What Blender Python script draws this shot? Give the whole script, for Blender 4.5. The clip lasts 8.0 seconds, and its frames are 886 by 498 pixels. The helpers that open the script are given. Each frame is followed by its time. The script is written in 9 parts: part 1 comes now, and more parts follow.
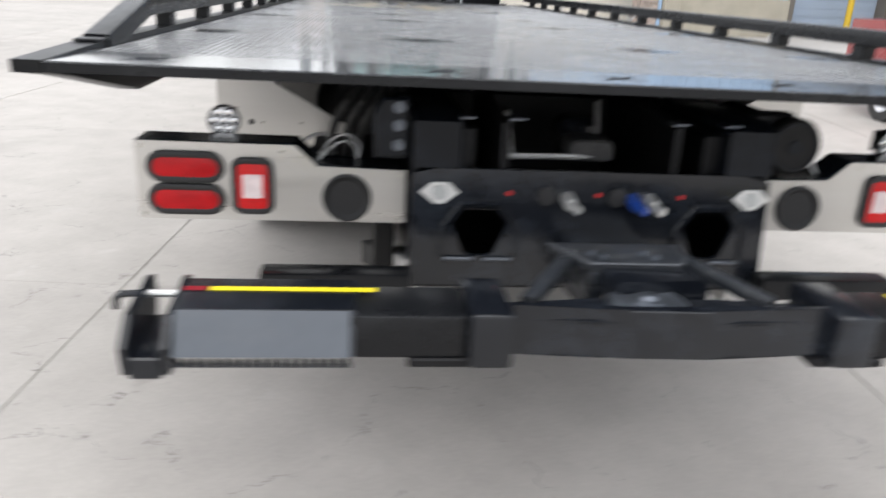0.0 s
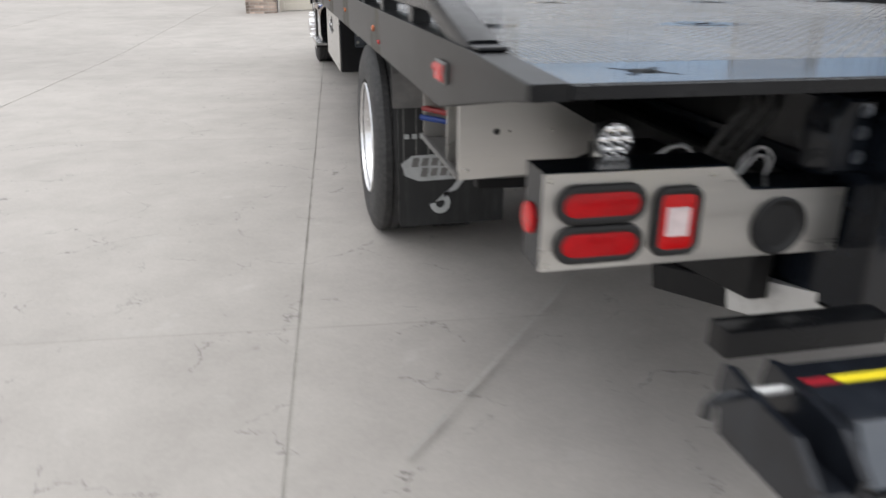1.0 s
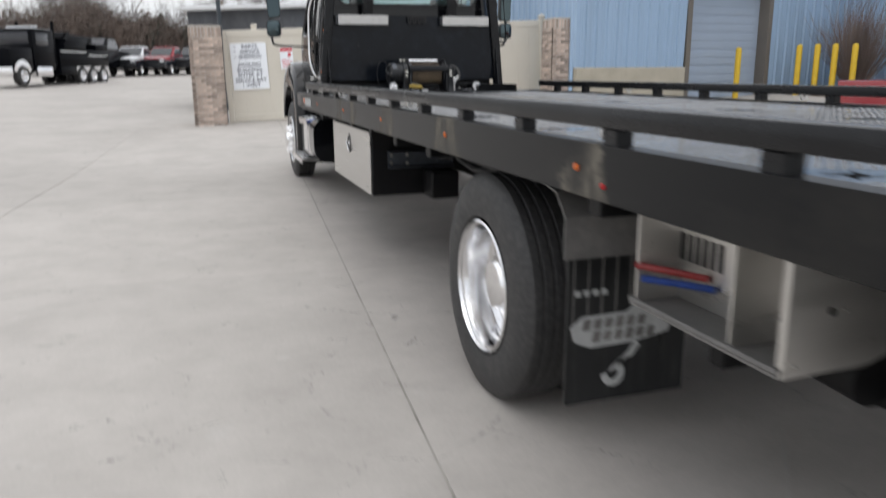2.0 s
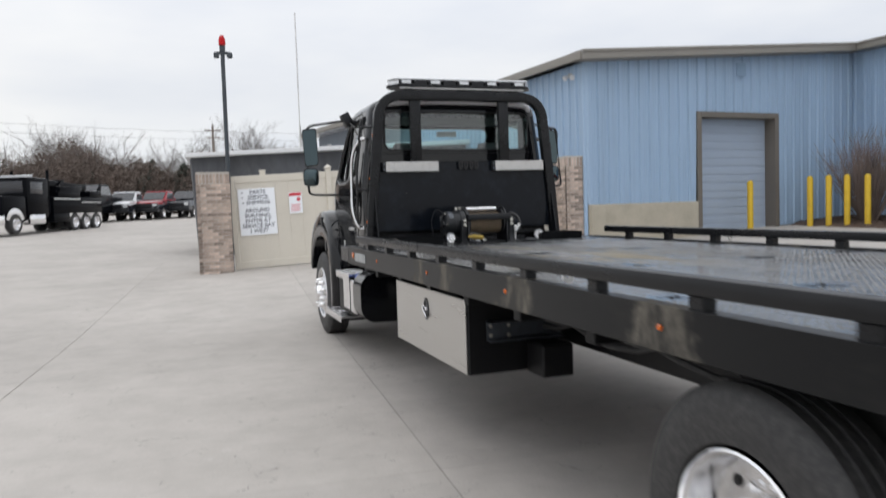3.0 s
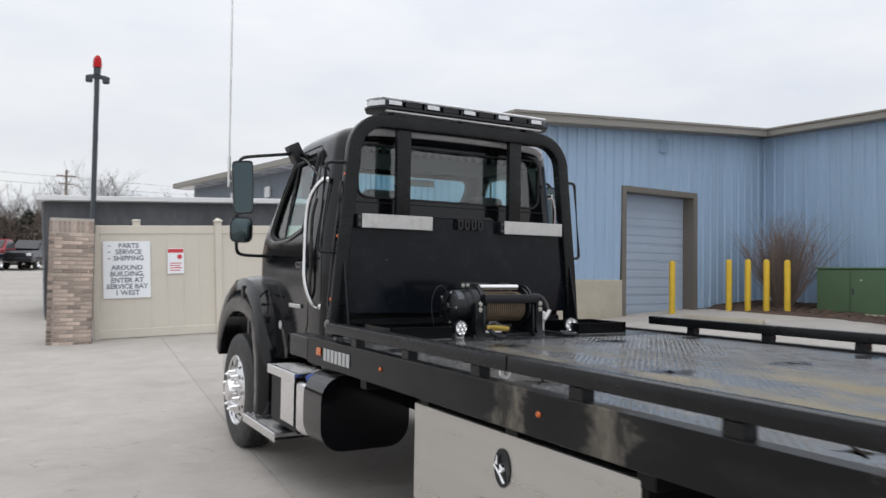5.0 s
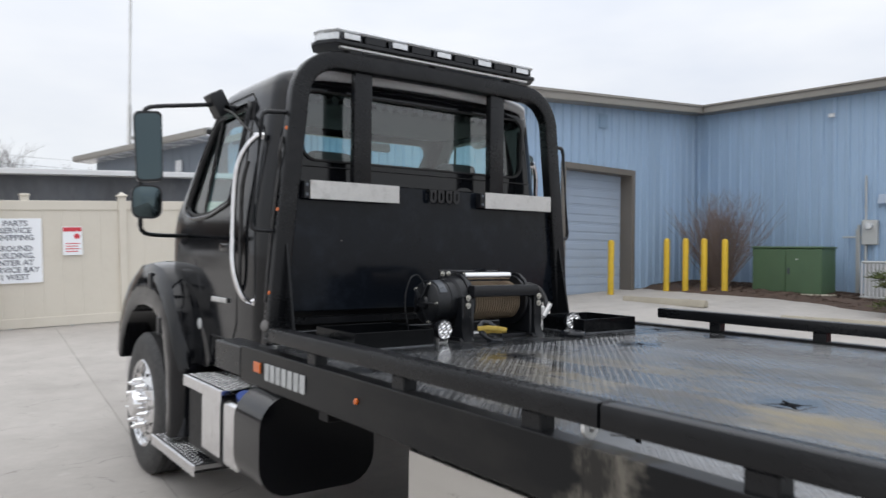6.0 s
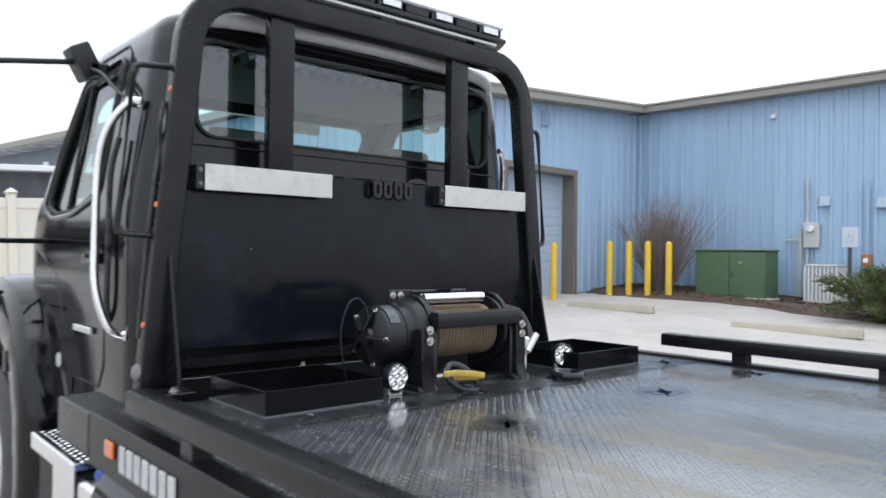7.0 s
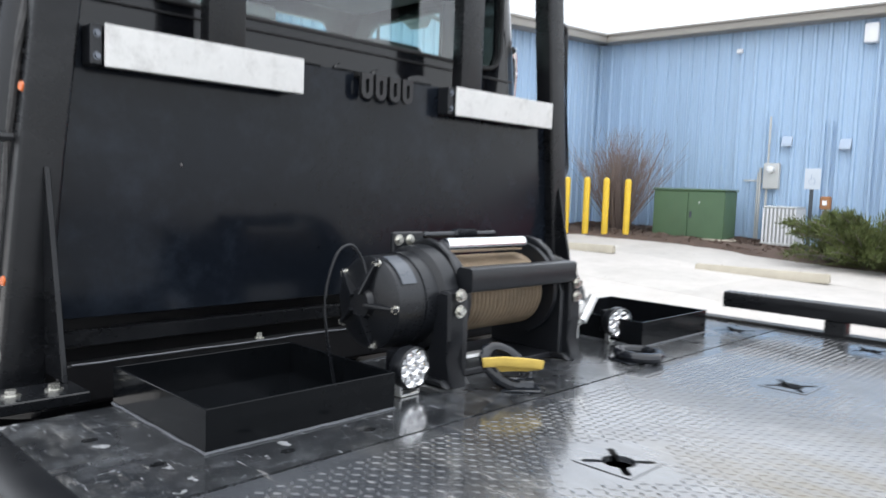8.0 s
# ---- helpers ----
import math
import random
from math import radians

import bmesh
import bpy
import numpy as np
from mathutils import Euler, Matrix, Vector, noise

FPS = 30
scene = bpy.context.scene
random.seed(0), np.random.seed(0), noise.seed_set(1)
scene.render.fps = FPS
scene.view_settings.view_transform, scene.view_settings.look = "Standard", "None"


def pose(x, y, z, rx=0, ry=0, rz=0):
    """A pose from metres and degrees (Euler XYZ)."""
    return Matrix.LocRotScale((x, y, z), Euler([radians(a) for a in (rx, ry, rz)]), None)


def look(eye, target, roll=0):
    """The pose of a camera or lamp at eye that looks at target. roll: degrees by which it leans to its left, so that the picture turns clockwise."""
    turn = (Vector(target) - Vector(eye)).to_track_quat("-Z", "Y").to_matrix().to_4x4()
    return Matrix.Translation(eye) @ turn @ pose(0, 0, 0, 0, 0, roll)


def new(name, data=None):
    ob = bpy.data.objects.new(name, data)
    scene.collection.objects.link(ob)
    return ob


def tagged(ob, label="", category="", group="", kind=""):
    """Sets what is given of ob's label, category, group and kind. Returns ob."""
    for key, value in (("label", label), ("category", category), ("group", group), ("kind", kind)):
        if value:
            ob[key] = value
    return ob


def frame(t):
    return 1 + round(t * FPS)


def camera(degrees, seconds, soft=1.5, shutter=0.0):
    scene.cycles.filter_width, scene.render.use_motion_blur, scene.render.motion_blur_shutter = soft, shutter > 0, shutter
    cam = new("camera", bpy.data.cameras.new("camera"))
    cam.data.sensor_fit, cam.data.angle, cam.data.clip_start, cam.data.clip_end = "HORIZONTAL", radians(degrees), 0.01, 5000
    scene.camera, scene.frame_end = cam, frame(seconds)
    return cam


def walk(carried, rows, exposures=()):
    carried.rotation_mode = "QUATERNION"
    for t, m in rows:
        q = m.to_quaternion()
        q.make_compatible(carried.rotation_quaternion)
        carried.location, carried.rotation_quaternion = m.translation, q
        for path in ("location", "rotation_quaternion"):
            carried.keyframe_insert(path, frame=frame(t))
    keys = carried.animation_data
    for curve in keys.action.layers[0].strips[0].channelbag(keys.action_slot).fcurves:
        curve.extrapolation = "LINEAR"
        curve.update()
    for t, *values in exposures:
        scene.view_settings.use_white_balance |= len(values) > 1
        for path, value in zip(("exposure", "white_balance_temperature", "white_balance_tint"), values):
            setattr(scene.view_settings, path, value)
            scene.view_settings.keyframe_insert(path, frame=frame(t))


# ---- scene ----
cam = camera(61.3, 8.0, shutter=0.5)
PATH = [
    (0, (-0.576, 1.649, 1.31), (-0.367, 3.524, 0.647), 3.1),
    (0.2, (-0.821, 1.731, 1.290), (-0.622, 3.591, 0.585), 2.0),
    (0.5, (-1.173, 1.836, 1.274), (-0.905, 3.684, 0.559), 3.6),
    (0.7, (-1.387, 1.988, 1.284), (-1.027, 3.808, 0.536), 2.9),
    (1, (-1.631, 2.231, 1.287), (-1.243, 4.06, 0.576), 0.4),
    (1.2, (-1.778, 2.428, 1.308), (-1.362, 4.247, 0.589), -0.1),
    (1.5, (-2.04, 2.676, 1.305), (-1.564, 4.5, 0.636), 0.2),
    (1.7, (-2.168, 2.864, 1.328), (-1.626, 4.681, 0.692), 0.9),
    (2, (-2.308, 3.191, 1.331), (-1.712, 5.044, 0.871), -0.4),
    (2.2, (-2.400, 3.408, 1.379), (-1.797, 5.270, 0.970), -1.3),
    (3.3, (-2.779, 4.643, 1.475), (-2.074, 6.514, 1.431), -0.7),
    (3.5, (-2.799, 4.882, 1.468), (-2.09, 6.752, 1.442), 1.5),
    (3.8, (-2.871, 5.221, 1.511), (-2.098, 7.065, 1.527), 0.8),
    (4, (-2.877, 5.47, 1.524), (-2.061, 7.296, 1.546), -0.0),
    (4.2, (-2.867, 5.725, 1.520), (-2.011, 7.533, 1.556), -0.8),
    (5.3, (-2.748, 7.043, 1.541), (-1.710, 8.751, 1.617), 0.1),
    (5.5, (-2.67, 7.275, 1.513), (-1.594, 8.957, 1.619), -1.5),
    (5.7, (-2.611, 7.492, 1.548), (-1.508, 9.160, 1.573), -1.0),
    (6, (-2.51, 7.808, 1.563), (-1.341, 9.431, 1.572), 0.7),
    (6.2, (-2.418, 7.990, 1.595), (-1.196, 9.574, 1.588), 0.5),
    (6.5, (-2.231, 8.267, 1.581), (-0.954, 9.807, 1.581), -0.5),
    (6.7, (-2.098, 8.447, 1.614), (-0.815, 9.982, 1.622), 0.2),
    (7, (-1.949, 8.708, 1.608), (-0.637, 10.217, 1.622), 0.7),
    (7.2, (-1.867, 8.885, 1.610), (-0.513, 10.357, 1.626), 1.6),
    (7.5, (-1.731, 9.13, 1.6), (-0.33, 10.557, 1.556), 1.0),
    (7.7, (-1.629, 9.308, 1.582), (-0.206, 10.711, 1.501), 2.0),
    (8, (-1.514, 9.553, 1.582), (-0.086, 10.945, 1.423), 2.1),
]
walk(cam, [(t, look(eye, target, roll)) for t, eye, target, roll in PATH],
     [(0.0, 0.68, 6500, 10), (0.5, 0.60, 6520, 10), (0.7, 0.40, 6550, 10), (1.0, 0.3, 6550, 10), (1.5, 0.19, 6550, 10), (2.0, 0.11, 6520, 10), (3.5, -0.01, 6500, 10), (4.2, -0.04, 6500, 10), (5.5, 0.02, 6480, 10), (5.8, 0.0, 6450, 10), (6.0, 0.1, 6420, 10), (6.5, 0.4, 6250, 10), (7.0, 0.63, 6150, 9), (7.5, 0.83, 6150, 9), (8.0, 1.06, 6300, 9)])

# ---------------------------------------------------------------- world and light
world = bpy.data.worlds.new("overcast_world")
scene.world = world
world.use_nodes = True
wn, wl = world.node_tree.nodes, world.node_tree.links
wn.clear()
w_out = wn.new("ShaderNodeOutputWorld")
w_bg = wn.new("ShaderNodeBackground")
w_sky = wn.new("ShaderNodeTexSky")
w_sky.sky_type, w_sky.sun_disc = "NISHITA", False
w_sky.sun_elevation, w_sky.sun_rotation = radians(42), radians(200)
w_tc = wn.new("ShaderNodeTexCoord")
w_map = wn.new("ShaderNodeMapping")
w_map.inputs["Scale"].default_value = (1.2, 1.2, 4.0)
w_noise = wn.new("ShaderNodeTexNoise")
w_noise.inputs["Scale"].default_value, w_noise.inputs["Detail"].default_value = 1.6, 5
w_ramp = wn.new("ShaderNodeValToRGB")
w_ramp.color_ramp.elements[0].position, w_ramp.color_ramp.elements[0].color = 0.30, (0.76, 0.80, 0.88, 1)
w_ramp.color_ramp.elements[1].position, w_ramp.color_ramp.elements[1].color = 0.66, (1.0, 1.0, 1.0, 1)
w_sc = wn.new("ShaderNodeVectorMath")
w_sc.operation = "SCALE"
w_sc.inputs["Scale"].default_value = 0.09
w_mix = wn.new("ShaderNodeMix")
w_mix.data_type = "RGBA"
w_mix.inputs["Factor"].default_value = 0.9
wl.new(w_tc.outputs["Generated"], w_map.inputs["Vector"])
wl.new(w_map.outputs["Vector"], w_noise.inputs["Vector"])
wl.new(w_noise.outputs["Fac"], w_ramp.inputs["Fac"])
wl.new(w_sky.outputs["Color"], w_sc.inputs[0])
wl.new(w_sc.outputs["Vector"], w_mix.inputs["A"])
wl.new(w_ramp.outputs["Color"], w_mix.inputs["B"])
# an overcast sky is brighter overhead than at the horizon
w_sep = wn.new("ShaderNodeSeparateXYZ")
w_up = wn.new("ShaderNodeMapRange")
w_up.inputs["From Min"].default_value, w_up.inputs["From Max"].default_value = 0.15, 1.0
w_up.inputs["To Min"].default_value, w_up.inputs["To Max"].default_value = 0.95, 1.58
wl.new(w_tc.outputs["Generated"], w_sep.inputs["Vector"])
wl.new(w_sep.outputs["Z"], w_up.inputs["Value"])
wl.new(w_mix.outputs["Result"], w_bg.inputs["Color"])
wl.new(w_up.outputs["Result"], w_bg.inputs["Strength"])
wl.new(w_bg.outputs["Background"], w_out.inputs["Surface"])

sun = new("sun", bpy.data.lights.new("sun", "SUN"))
sun.data.energy, sun.data.angle, sun.data.color = 0.5, radians(50), (1.0, 0.97, 0.93)
sun.matrix_world = look((0, 0, 0), (0.2, 0.3, -1.0))


# ---------------------------------------------------------------- materials
def nodes_of(name):
    m = bpy.data.materials.new(name)
    m.use_nodes = True
    return m, m.node_tree.nodes, m.node_tree.links, m.node_tree.nodes["Principled BSDF"]


def mk(name, base, rough=0.5, metal=0.0, var=0.15, s1=2.0, s2=45.0, bump=0.05, coat=0.0, dirt=None, dirt_amount=0.3, stretch=(1, 1, 1), per_object=0.0, rvar=0.12, spec=0.5, dirt_from=0.5):
    """A painted, plastic or metal surface: broad and fine variation in colour and roughness, fine relief and patches of dirt."""
    m, n, l, p = nodes_of(name)
    tc = n.new("ShaderNodeTexCoord")
    mp = n.new("ShaderNodeMapping")
    mp.inputs["Scale"].default_value = stretch
    l.new(tc.outputs["Object"], mp.inputs["Vector"])
    a, b = n.new("ShaderNodeTexNoise"), n.new("ShaderNodeTexNoise")
    a.inputs["Scale"].default_value, a.inputs["Detail"].default_value = s1, 4
    b.inputs["Scale"].default_value, b.inputs["Detail"].default_value = s2, 3
    for q in (a, b):
        l.new(mp.outputs["Vector"], q.inputs["Vector"])
    add = n.new("ShaderNodeMath")
    add.operation = "MULTIPLY_ADD"
    add.inputs[1].default_value = 0.4
    l.new(b.outputs["Fac"], add.inputs[0])
    l.new(a.outputs["Fac"], add.inputs[2])
    ramp = n.new("ShaderNodeMapRange")
    ramp.inputs["From Min"].default_value, ramp.inputs["From Max"].default_value = 0.35, 1.05
    ramp.inputs["To Min"].default_value, ramp.inputs["To Max"].default_value = 1 - var, 1 + var
    l.new(add.outputs["Value"], ramp.inputs["Value"])
    value = ramp.outputs["Result"]
    if per_object:
        oi = n.new("ShaderNodeObjectInfo")
        r2 = n.new("ShaderNodeMapRange")
        r2.inputs["To Min"].default_value, r2.inputs["To Max"].default_value = 1 - per_object, 1 + per_object
        l.new(oi.outputs["Random"], r2.inputs["Value"])
        mu = n.new("ShaderNodeMath")
        mu.operation = "MULTIPLY"
        l.new(value, mu.inputs[0])
        l.new(r2.outputs["Result"], mu.inputs[1])
        value = mu.outputs["Value"]
    sc = n.new("ShaderNodeVectorMath")
    sc.operation = "SCALE"
    sc.inputs[0].default_value = base
    l.new(value, sc.inputs["Scale"])
    colour = sc.outputs["Vector"]
    if dirt:
        d = n.new("ShaderNodeTexNoise")
        d.inputs["Scale"].default_value, d.inputs["Detail"].default_value, d.inputs["Roughness"].default_value = s1 * 2.7, 7, 0.7
        l.new(mp.outputs["Vector"], d.inputs["Vector"])
        dr = n.new("ShaderNodeMapRange")
        dr.inputs["From Min"].default_value, dr.inputs["From Max"].default_value = dirt_from, 0.75
        dr.inputs["To Max"].default_value = dirt_amount
        l.new(d.outputs["Fac"], dr.inputs["Value"])
        mx = n.new("ShaderNodeMix")
        mx.data_type = "RGBA"
        l.new(dr.outputs["Result"], mx.inputs["Factor"])
        l.new(colour, mx.inputs["A"])
        mx.inputs["B"].default_value = (*dirt, 1)
        colour = mx.outputs["Result"]
    l.new(colour, p.inputs["Base Color"])
    rr = n.new("ShaderNodeMapRange")
    rr.inputs["From Min"].default_value, rr.inputs["From Max"].default_value = 0.4, 1.0
    rr.inputs["To Min"].default_value, rr.inputs["To Max"].default_value = max(0.02, rough - rvar), min(1, rough + rvar)
    l.new(add.outputs["Value"], rr.inputs["Value"])
    l.new(rr.outputs["Result"], p.inputs["Roughness"])
    p.inputs["Metallic"].default_value = metal
    p.inputs["Specular IOR Level"].default_value = spec
    p.inputs["Coat Weight"].default_value = coat
    p.inputs["Coat Roughness"].default_value = 0.06
    if bump:
        bp = n.new("ShaderNodeBump")
        bp.inputs["Strength"].default_value, bp.inputs["Distance"].default_value = bump, 0.004
        l.new(b.outputs["Fac"], bp.inputs["Height"])
        l.new(bp.outputs["Normal"], p.inputs["Normal"])
    return m


def glass(name, tint, gloss=0.03, base_gloss=0.09):
    """Window glass: clear with a tint, mirror-like at grazing angles."""
    m = bpy.data.materials.new(name)
    m.use_nodes = True
    n, l = m.node_tree.nodes, m.node_tree.links
    n.clear()
    out, mix = n.new("ShaderNodeOutputMaterial"), n.new("ShaderNodeMixShader")
    tr, gl, fr = n.new("ShaderNodeBsdfTransparent"), n.new("ShaderNodeBsdfGlossy"), n.new("ShaderNodeLayerWeight")
    tr.inputs["Color"].default_value = (*tint, 1)
    gl.inputs["Roughness"].default_value = gloss
    fr.inputs["Blend"].default_value = 0.5
    pw, ml = n.new("ShaderNodeMath"), n.new("ShaderNodeMath")
    pw.operation, ml.operation = "POWER", "MULTIPLY_ADD"
    pw.inputs[1].default_value, ml.inputs[1].default_value, ml.inputs[2].default_value = 5.0, 1 - base_gloss, base_gloss
    l.new(fr.outputs["Facing"], pw.inputs[0])
    l.new(pw.outputs["Value"], ml.inputs[0])
    l.new(ml.outputs["Value"], mix.inputs["Fac"])
    l.new(tr.outputs["BSDF"], mix.inputs[1])
    l.new(gl.outputs["BSDF"], mix.inputs[2])
    l.new(mix.outputs["Shader"], out.inputs["Surface"])
    return m


def concrete(name, light, dark, crack=True, per_object=0.05):
    m, n, l, p = nodes_of(name)
    geo = n.new("ShaderNodeNewGeometry")
    def noise_node(scale, detail=6, rough=0.6):
        q = n.new("ShaderNodeTexNoise")
        q.inputs["Scale"].default_value, q.inputs["Detail"].default_value, q.inputs["Roughness"].default_value = scale, detail, rough
        l.new(geo.outputs["Position"], q.inputs["Vector"])
        return q
    broad, mid, fine = noise_node(0.35, 5), noise_node(2.3, 8, 0.7), noise_node(70, 3)
    ramp = n.new("ShaderNodeValToRGB")
    ramp.color_ramp.elements[0].position, ramp.color_ramp.elements[0].color = 0.36, (*dark, 1)
    ramp.color_ramp.elements[1].position, ramp.color_ramp.elements[1].color = 0.60, (*light, 1)
    mixv = n.new("ShaderNodeMath")
    mixv.operation = "MULTIPLY_ADD"
    mixv.inputs[1].default_value = 0.42
    l.new(broad.outputs["Fac"], mixv.inputs[0])
    half = n.new("ShaderNodeMath")
    half.operation = "MULTIPLY_ADD"
    half.inputs[1].default_value = 0.40
    l.new(mid.outputs["Fac"], half.inputs[0])
    fsc = n.new("ShaderNodeMath")
    fsc.operation = "MULTIPLY"
    fsc.inputs[1].default_value = 0.18
    l.new(fine.outputs["Fac"], fsc.inputs[0])
    l.new(fsc.outputs["Value"], half.inputs[2])
    l.new(half.outputs["Value"], mixv.inputs[2])
    l.new(mixv.outputs["Value"], ramp.inputs["Fac"])
    colour = ramp.outputs["Color"]
    if per_object:
        oi = n.new("ShaderNodeObjectInfo")
        r2 = n.new("ShaderNodeMapRange")
        r2.inputs["To Min"].default_value, r2.inputs["To Max"].default_value = 1 - per_object, 1 + per_object
        l.new(oi.outputs["Random"], r2.inputs["Value"])
        sc = n.new("ShaderNodeVectorMath")
        sc.operation = "SCALE"
        l.new(colour, sc.inputs[0])
        l.new(r2.outputs["Result"], sc.inputs["Scale"])
        colour = sc.outputs["Vector"]
    if crack:
        # thin wandering cracks that show only in scattered patches, and small dark spots
        warp = noise_node(1.7, 6, 0.65)
        wv = n.new("ShaderNodeVectorMath")
        wv.operation = "MULTIPLY_ADD"
        wv.inputs[1].default_value = (0.7, 0.5, 0.0)
        l.new(warp.outputs["Color"], wv.inputs[0])
        l.new(geo.outputs["Position"], wv.inputs[2])
        vo = n.new("ShaderNodeTexVoronoi")
        vo.feature = "DISTANCE_TO_EDGE"
        vo.inputs["Scale"].default_value = 1.9
        l.new(wv.outputs["Vector"], vo.inputs["Vector"])
        thin = n.new("ShaderNodeMapRange")
        thin.inputs["From Min"].default_value, thin.inputs["From Max"].default_value = 0.0, 0.007
        thin.inputs["To Min"].default_value, thin.inputs["To Max"].default_value = 1.0, 0.0
        l.new(vo.outputs["Distance"], thin.inputs["Value"])
        patch = noise_node(3.1, 7, 0.8)
        pr = n.new("ShaderNodeMapRange")
        pr.inputs["From Min"].default_value, pr.inputs["From Max"].default_value = 0.512, 0.575
        l.new(patch.outputs["Fac"], pr.inputs["Value"])
        mu = n.new("ShaderNodeMath")
        mu.operation = "MULTIPLY"
        l.new(thin.outputs["Result"], mu.inputs[0])
        l.new(pr.outputs["Result"], mu.inputs[1])
        spots = noise_node(9, 2)
        sr = n.new("ShaderNodeMapRange")
        sr.inputs["From Min"].default_value, sr.inputs["From Max"].default_value = 0.72, 0.80
        sr.inputs["To Max"].default_value = 0.45
        l.new(spots.outputs["Fac"], sr.inputs["Value"])
        mxm = n.new("ShaderNodeMath")
        mxm.operation = "MAXIMUM"
        l.new(mu.outputs["Value"], mxm.inputs[0])
        l.new(sr.outputs["Result"], mxm.inputs[1])
        cl = n.new("ShaderNodeMath")
        cl.operation = "MULTIPLY"
        cl.inputs[1].default_value = 0.72
        l.new(mxm.outputs["Value"], cl.inputs[0])
        mx = n.new("ShaderNodeMix")
        mx.data_type = "RGBA"
        l.new(cl.outputs["Value"], mx.inputs["Factor"])
        l.new(colour, mx.inputs["A"])
        mx.inputs["B"].default_value = (0.07, 0.065, 0.06, 1)
        colour = mx.outputs["Result"]
        # pale scuffs
        pale = noise_node(2.9, 4, 0.55)
        pl = n.new("ShaderNodeMapRange")
        pl.inputs["From Min"].default_value, pl.inputs["From Max"].default_value = 0.66, 0.76
        pl.inputs["To Max"].default_value = 0.35
        l.new(pale.outputs["Fac"], pl.inputs["Value"])
        mx2 = n.new("ShaderNodeMix")
        mx2.data_type = "RGBA"
        l.new(pl.outputs["Result"], mx2.inputs["Factor"])
        l.new(colour, mx2.inputs["A"])
        mx2.inputs["B"].default_value = (0.60, 0.59, 0.57, 1)
        colour = mx2.outputs["Result"]
    l.new(colour, p.inputs["Base Color"])
    p.inputs["Roughness"].default_value = 0.85
    bp = n.new("ShaderNodeBump")
    bp.inputs["Strength"].default_value, bp.inputs["Distance"].default_value = 0.25, 0.003
    l.new(fine.outputs["Fac"], bp.inputs["Height"])
    l.new(bp.outputs["Normal"], p.inputs["Normal"])
    return m


M_CONC = concrete("pale_concrete", (0.462, 0.434, 0.404), (0.341, 0.319, 0.295))
M_CONC_WALL = concrete("tan_concrete", (0.46, 0.42, 0.34), (0.33, 0.30, 0.24), crack=False)
M_JOINT = mk("joint_dirt", (0.36, 0.345, 0.315), 0.95, var=0.3, s1=0.8, s2=90, dirt=(0.10, 0.09, 0.075), dirt_amount=0.9, dirt_from=0.48)
M_BLACK = mk("black_gloss_paint", (0.005, 0.0055, 0.007), 0.10, var=0.3, bump=0.01, coat=0.12, dirt=(0.03, 0.03, 0.03), dirt_amount=0.06, rvar=0.05, spec=0.36)
# its bluish blotches put the headboard's cloudy sheen into the colour
M_PANEL = mk("black_panel_paint", (0.0058, 0.0076, 0.0112), 0.15, var=0.4, s1=2.2, bump=0.02, dirt=(0.024, 0.031, 0.044), dirt_amount=0.44, rvar=0.08, spec=0.22)
M_WELD = mk("bare_weld_bead", (0.085, 0.09, 0.10), 0.45, 0.3, var=0.4, s1=20, s2=90, bump=0.4)
M_FASCIA = mk("black_satin_paint", (0.006, 0.0066, 0.008), 0.30, var=0.3, bump=0.03, dirt=(0.06, 0.061, 0.064), dirt_amount=0.18, stretch=(1, 0.5, 1.4), spec=0.3)
M_DARK = mk("dark_chassis_paint", (0.006, 0.006, 0.007), 0.5, var=0.4, bump=0.1, dirt=(0.03, 0.028, 0.026), dirt_amount=0.3, spec=0.25)
M_STEELGREY = mk("grey_black_machinery_paint", (0.008, 0.0095, 0.013), 0.16, var=0.3, bump=0.05, dirt=(0.05, 0.060, 0.076), dirt_amount=0.45, spec=0.50)
# black steel greyed so that cross head and arms carry their highlights in colour
M_SHEENBLACK = mk("sheen_greyed_black_steel", (0.022, 0.025, 0.030), 0.30, var=0.4, s1=6, s2=60, bump=0.08, dirt=(0.12, 0.12, 0.12), dirt_amount=0.5, spec=0.5)
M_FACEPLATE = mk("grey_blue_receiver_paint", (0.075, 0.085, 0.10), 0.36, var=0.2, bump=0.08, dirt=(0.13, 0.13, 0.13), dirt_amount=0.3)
M_STAINLESS = mk("brushed_stainless_steel", (0.60, 0.585, 0.56), 0.34, 0.92, var=0.06, s1=1.5, s2=30, bump=0.03, stretch=(1, 1, 14))
M_PLATE = mk("grimy_satin_plate", (0.58, 0.575, 0.56), 0.45, 0.4, var=0.12, s1=5, s2=70, bump=0.03, dirt=(0.22, 0.21, 0.20), dirt_amount=0.5, dirt_from=0.50)
M_DUSTY = mk("dusty_grey_steel", (0.15, 0.145, 0.14), 0.6, var=0.35, s1=4, s2=40, bump=0.1, dirt=(0.26, 0.25, 0.235), dirt_amount=0.6)
M_ALU = mk("polished_aluminium", (0.80, 0.80, 0.81), 0.16, 1.0, var=0.1, s1=6, s2=60, bump=0.02, dirt=(0.35, 0.34, 0.33), dirt_amount=0.35)
M_ALUSATIN = mk("satin_aluminium", (0.72, 0.72, 0.71), 0.42, 0.75, var=0.12, s1=8, s2=70, bump=0.03, dirt=(0.3, 0.3, 0.29), dirt_amount=0.35)
M_CHROME = mk("chrome", (0.86, 0.86, 0.87), 0.07, 1.0, var=0.05, bump=0, rvar=0.04)
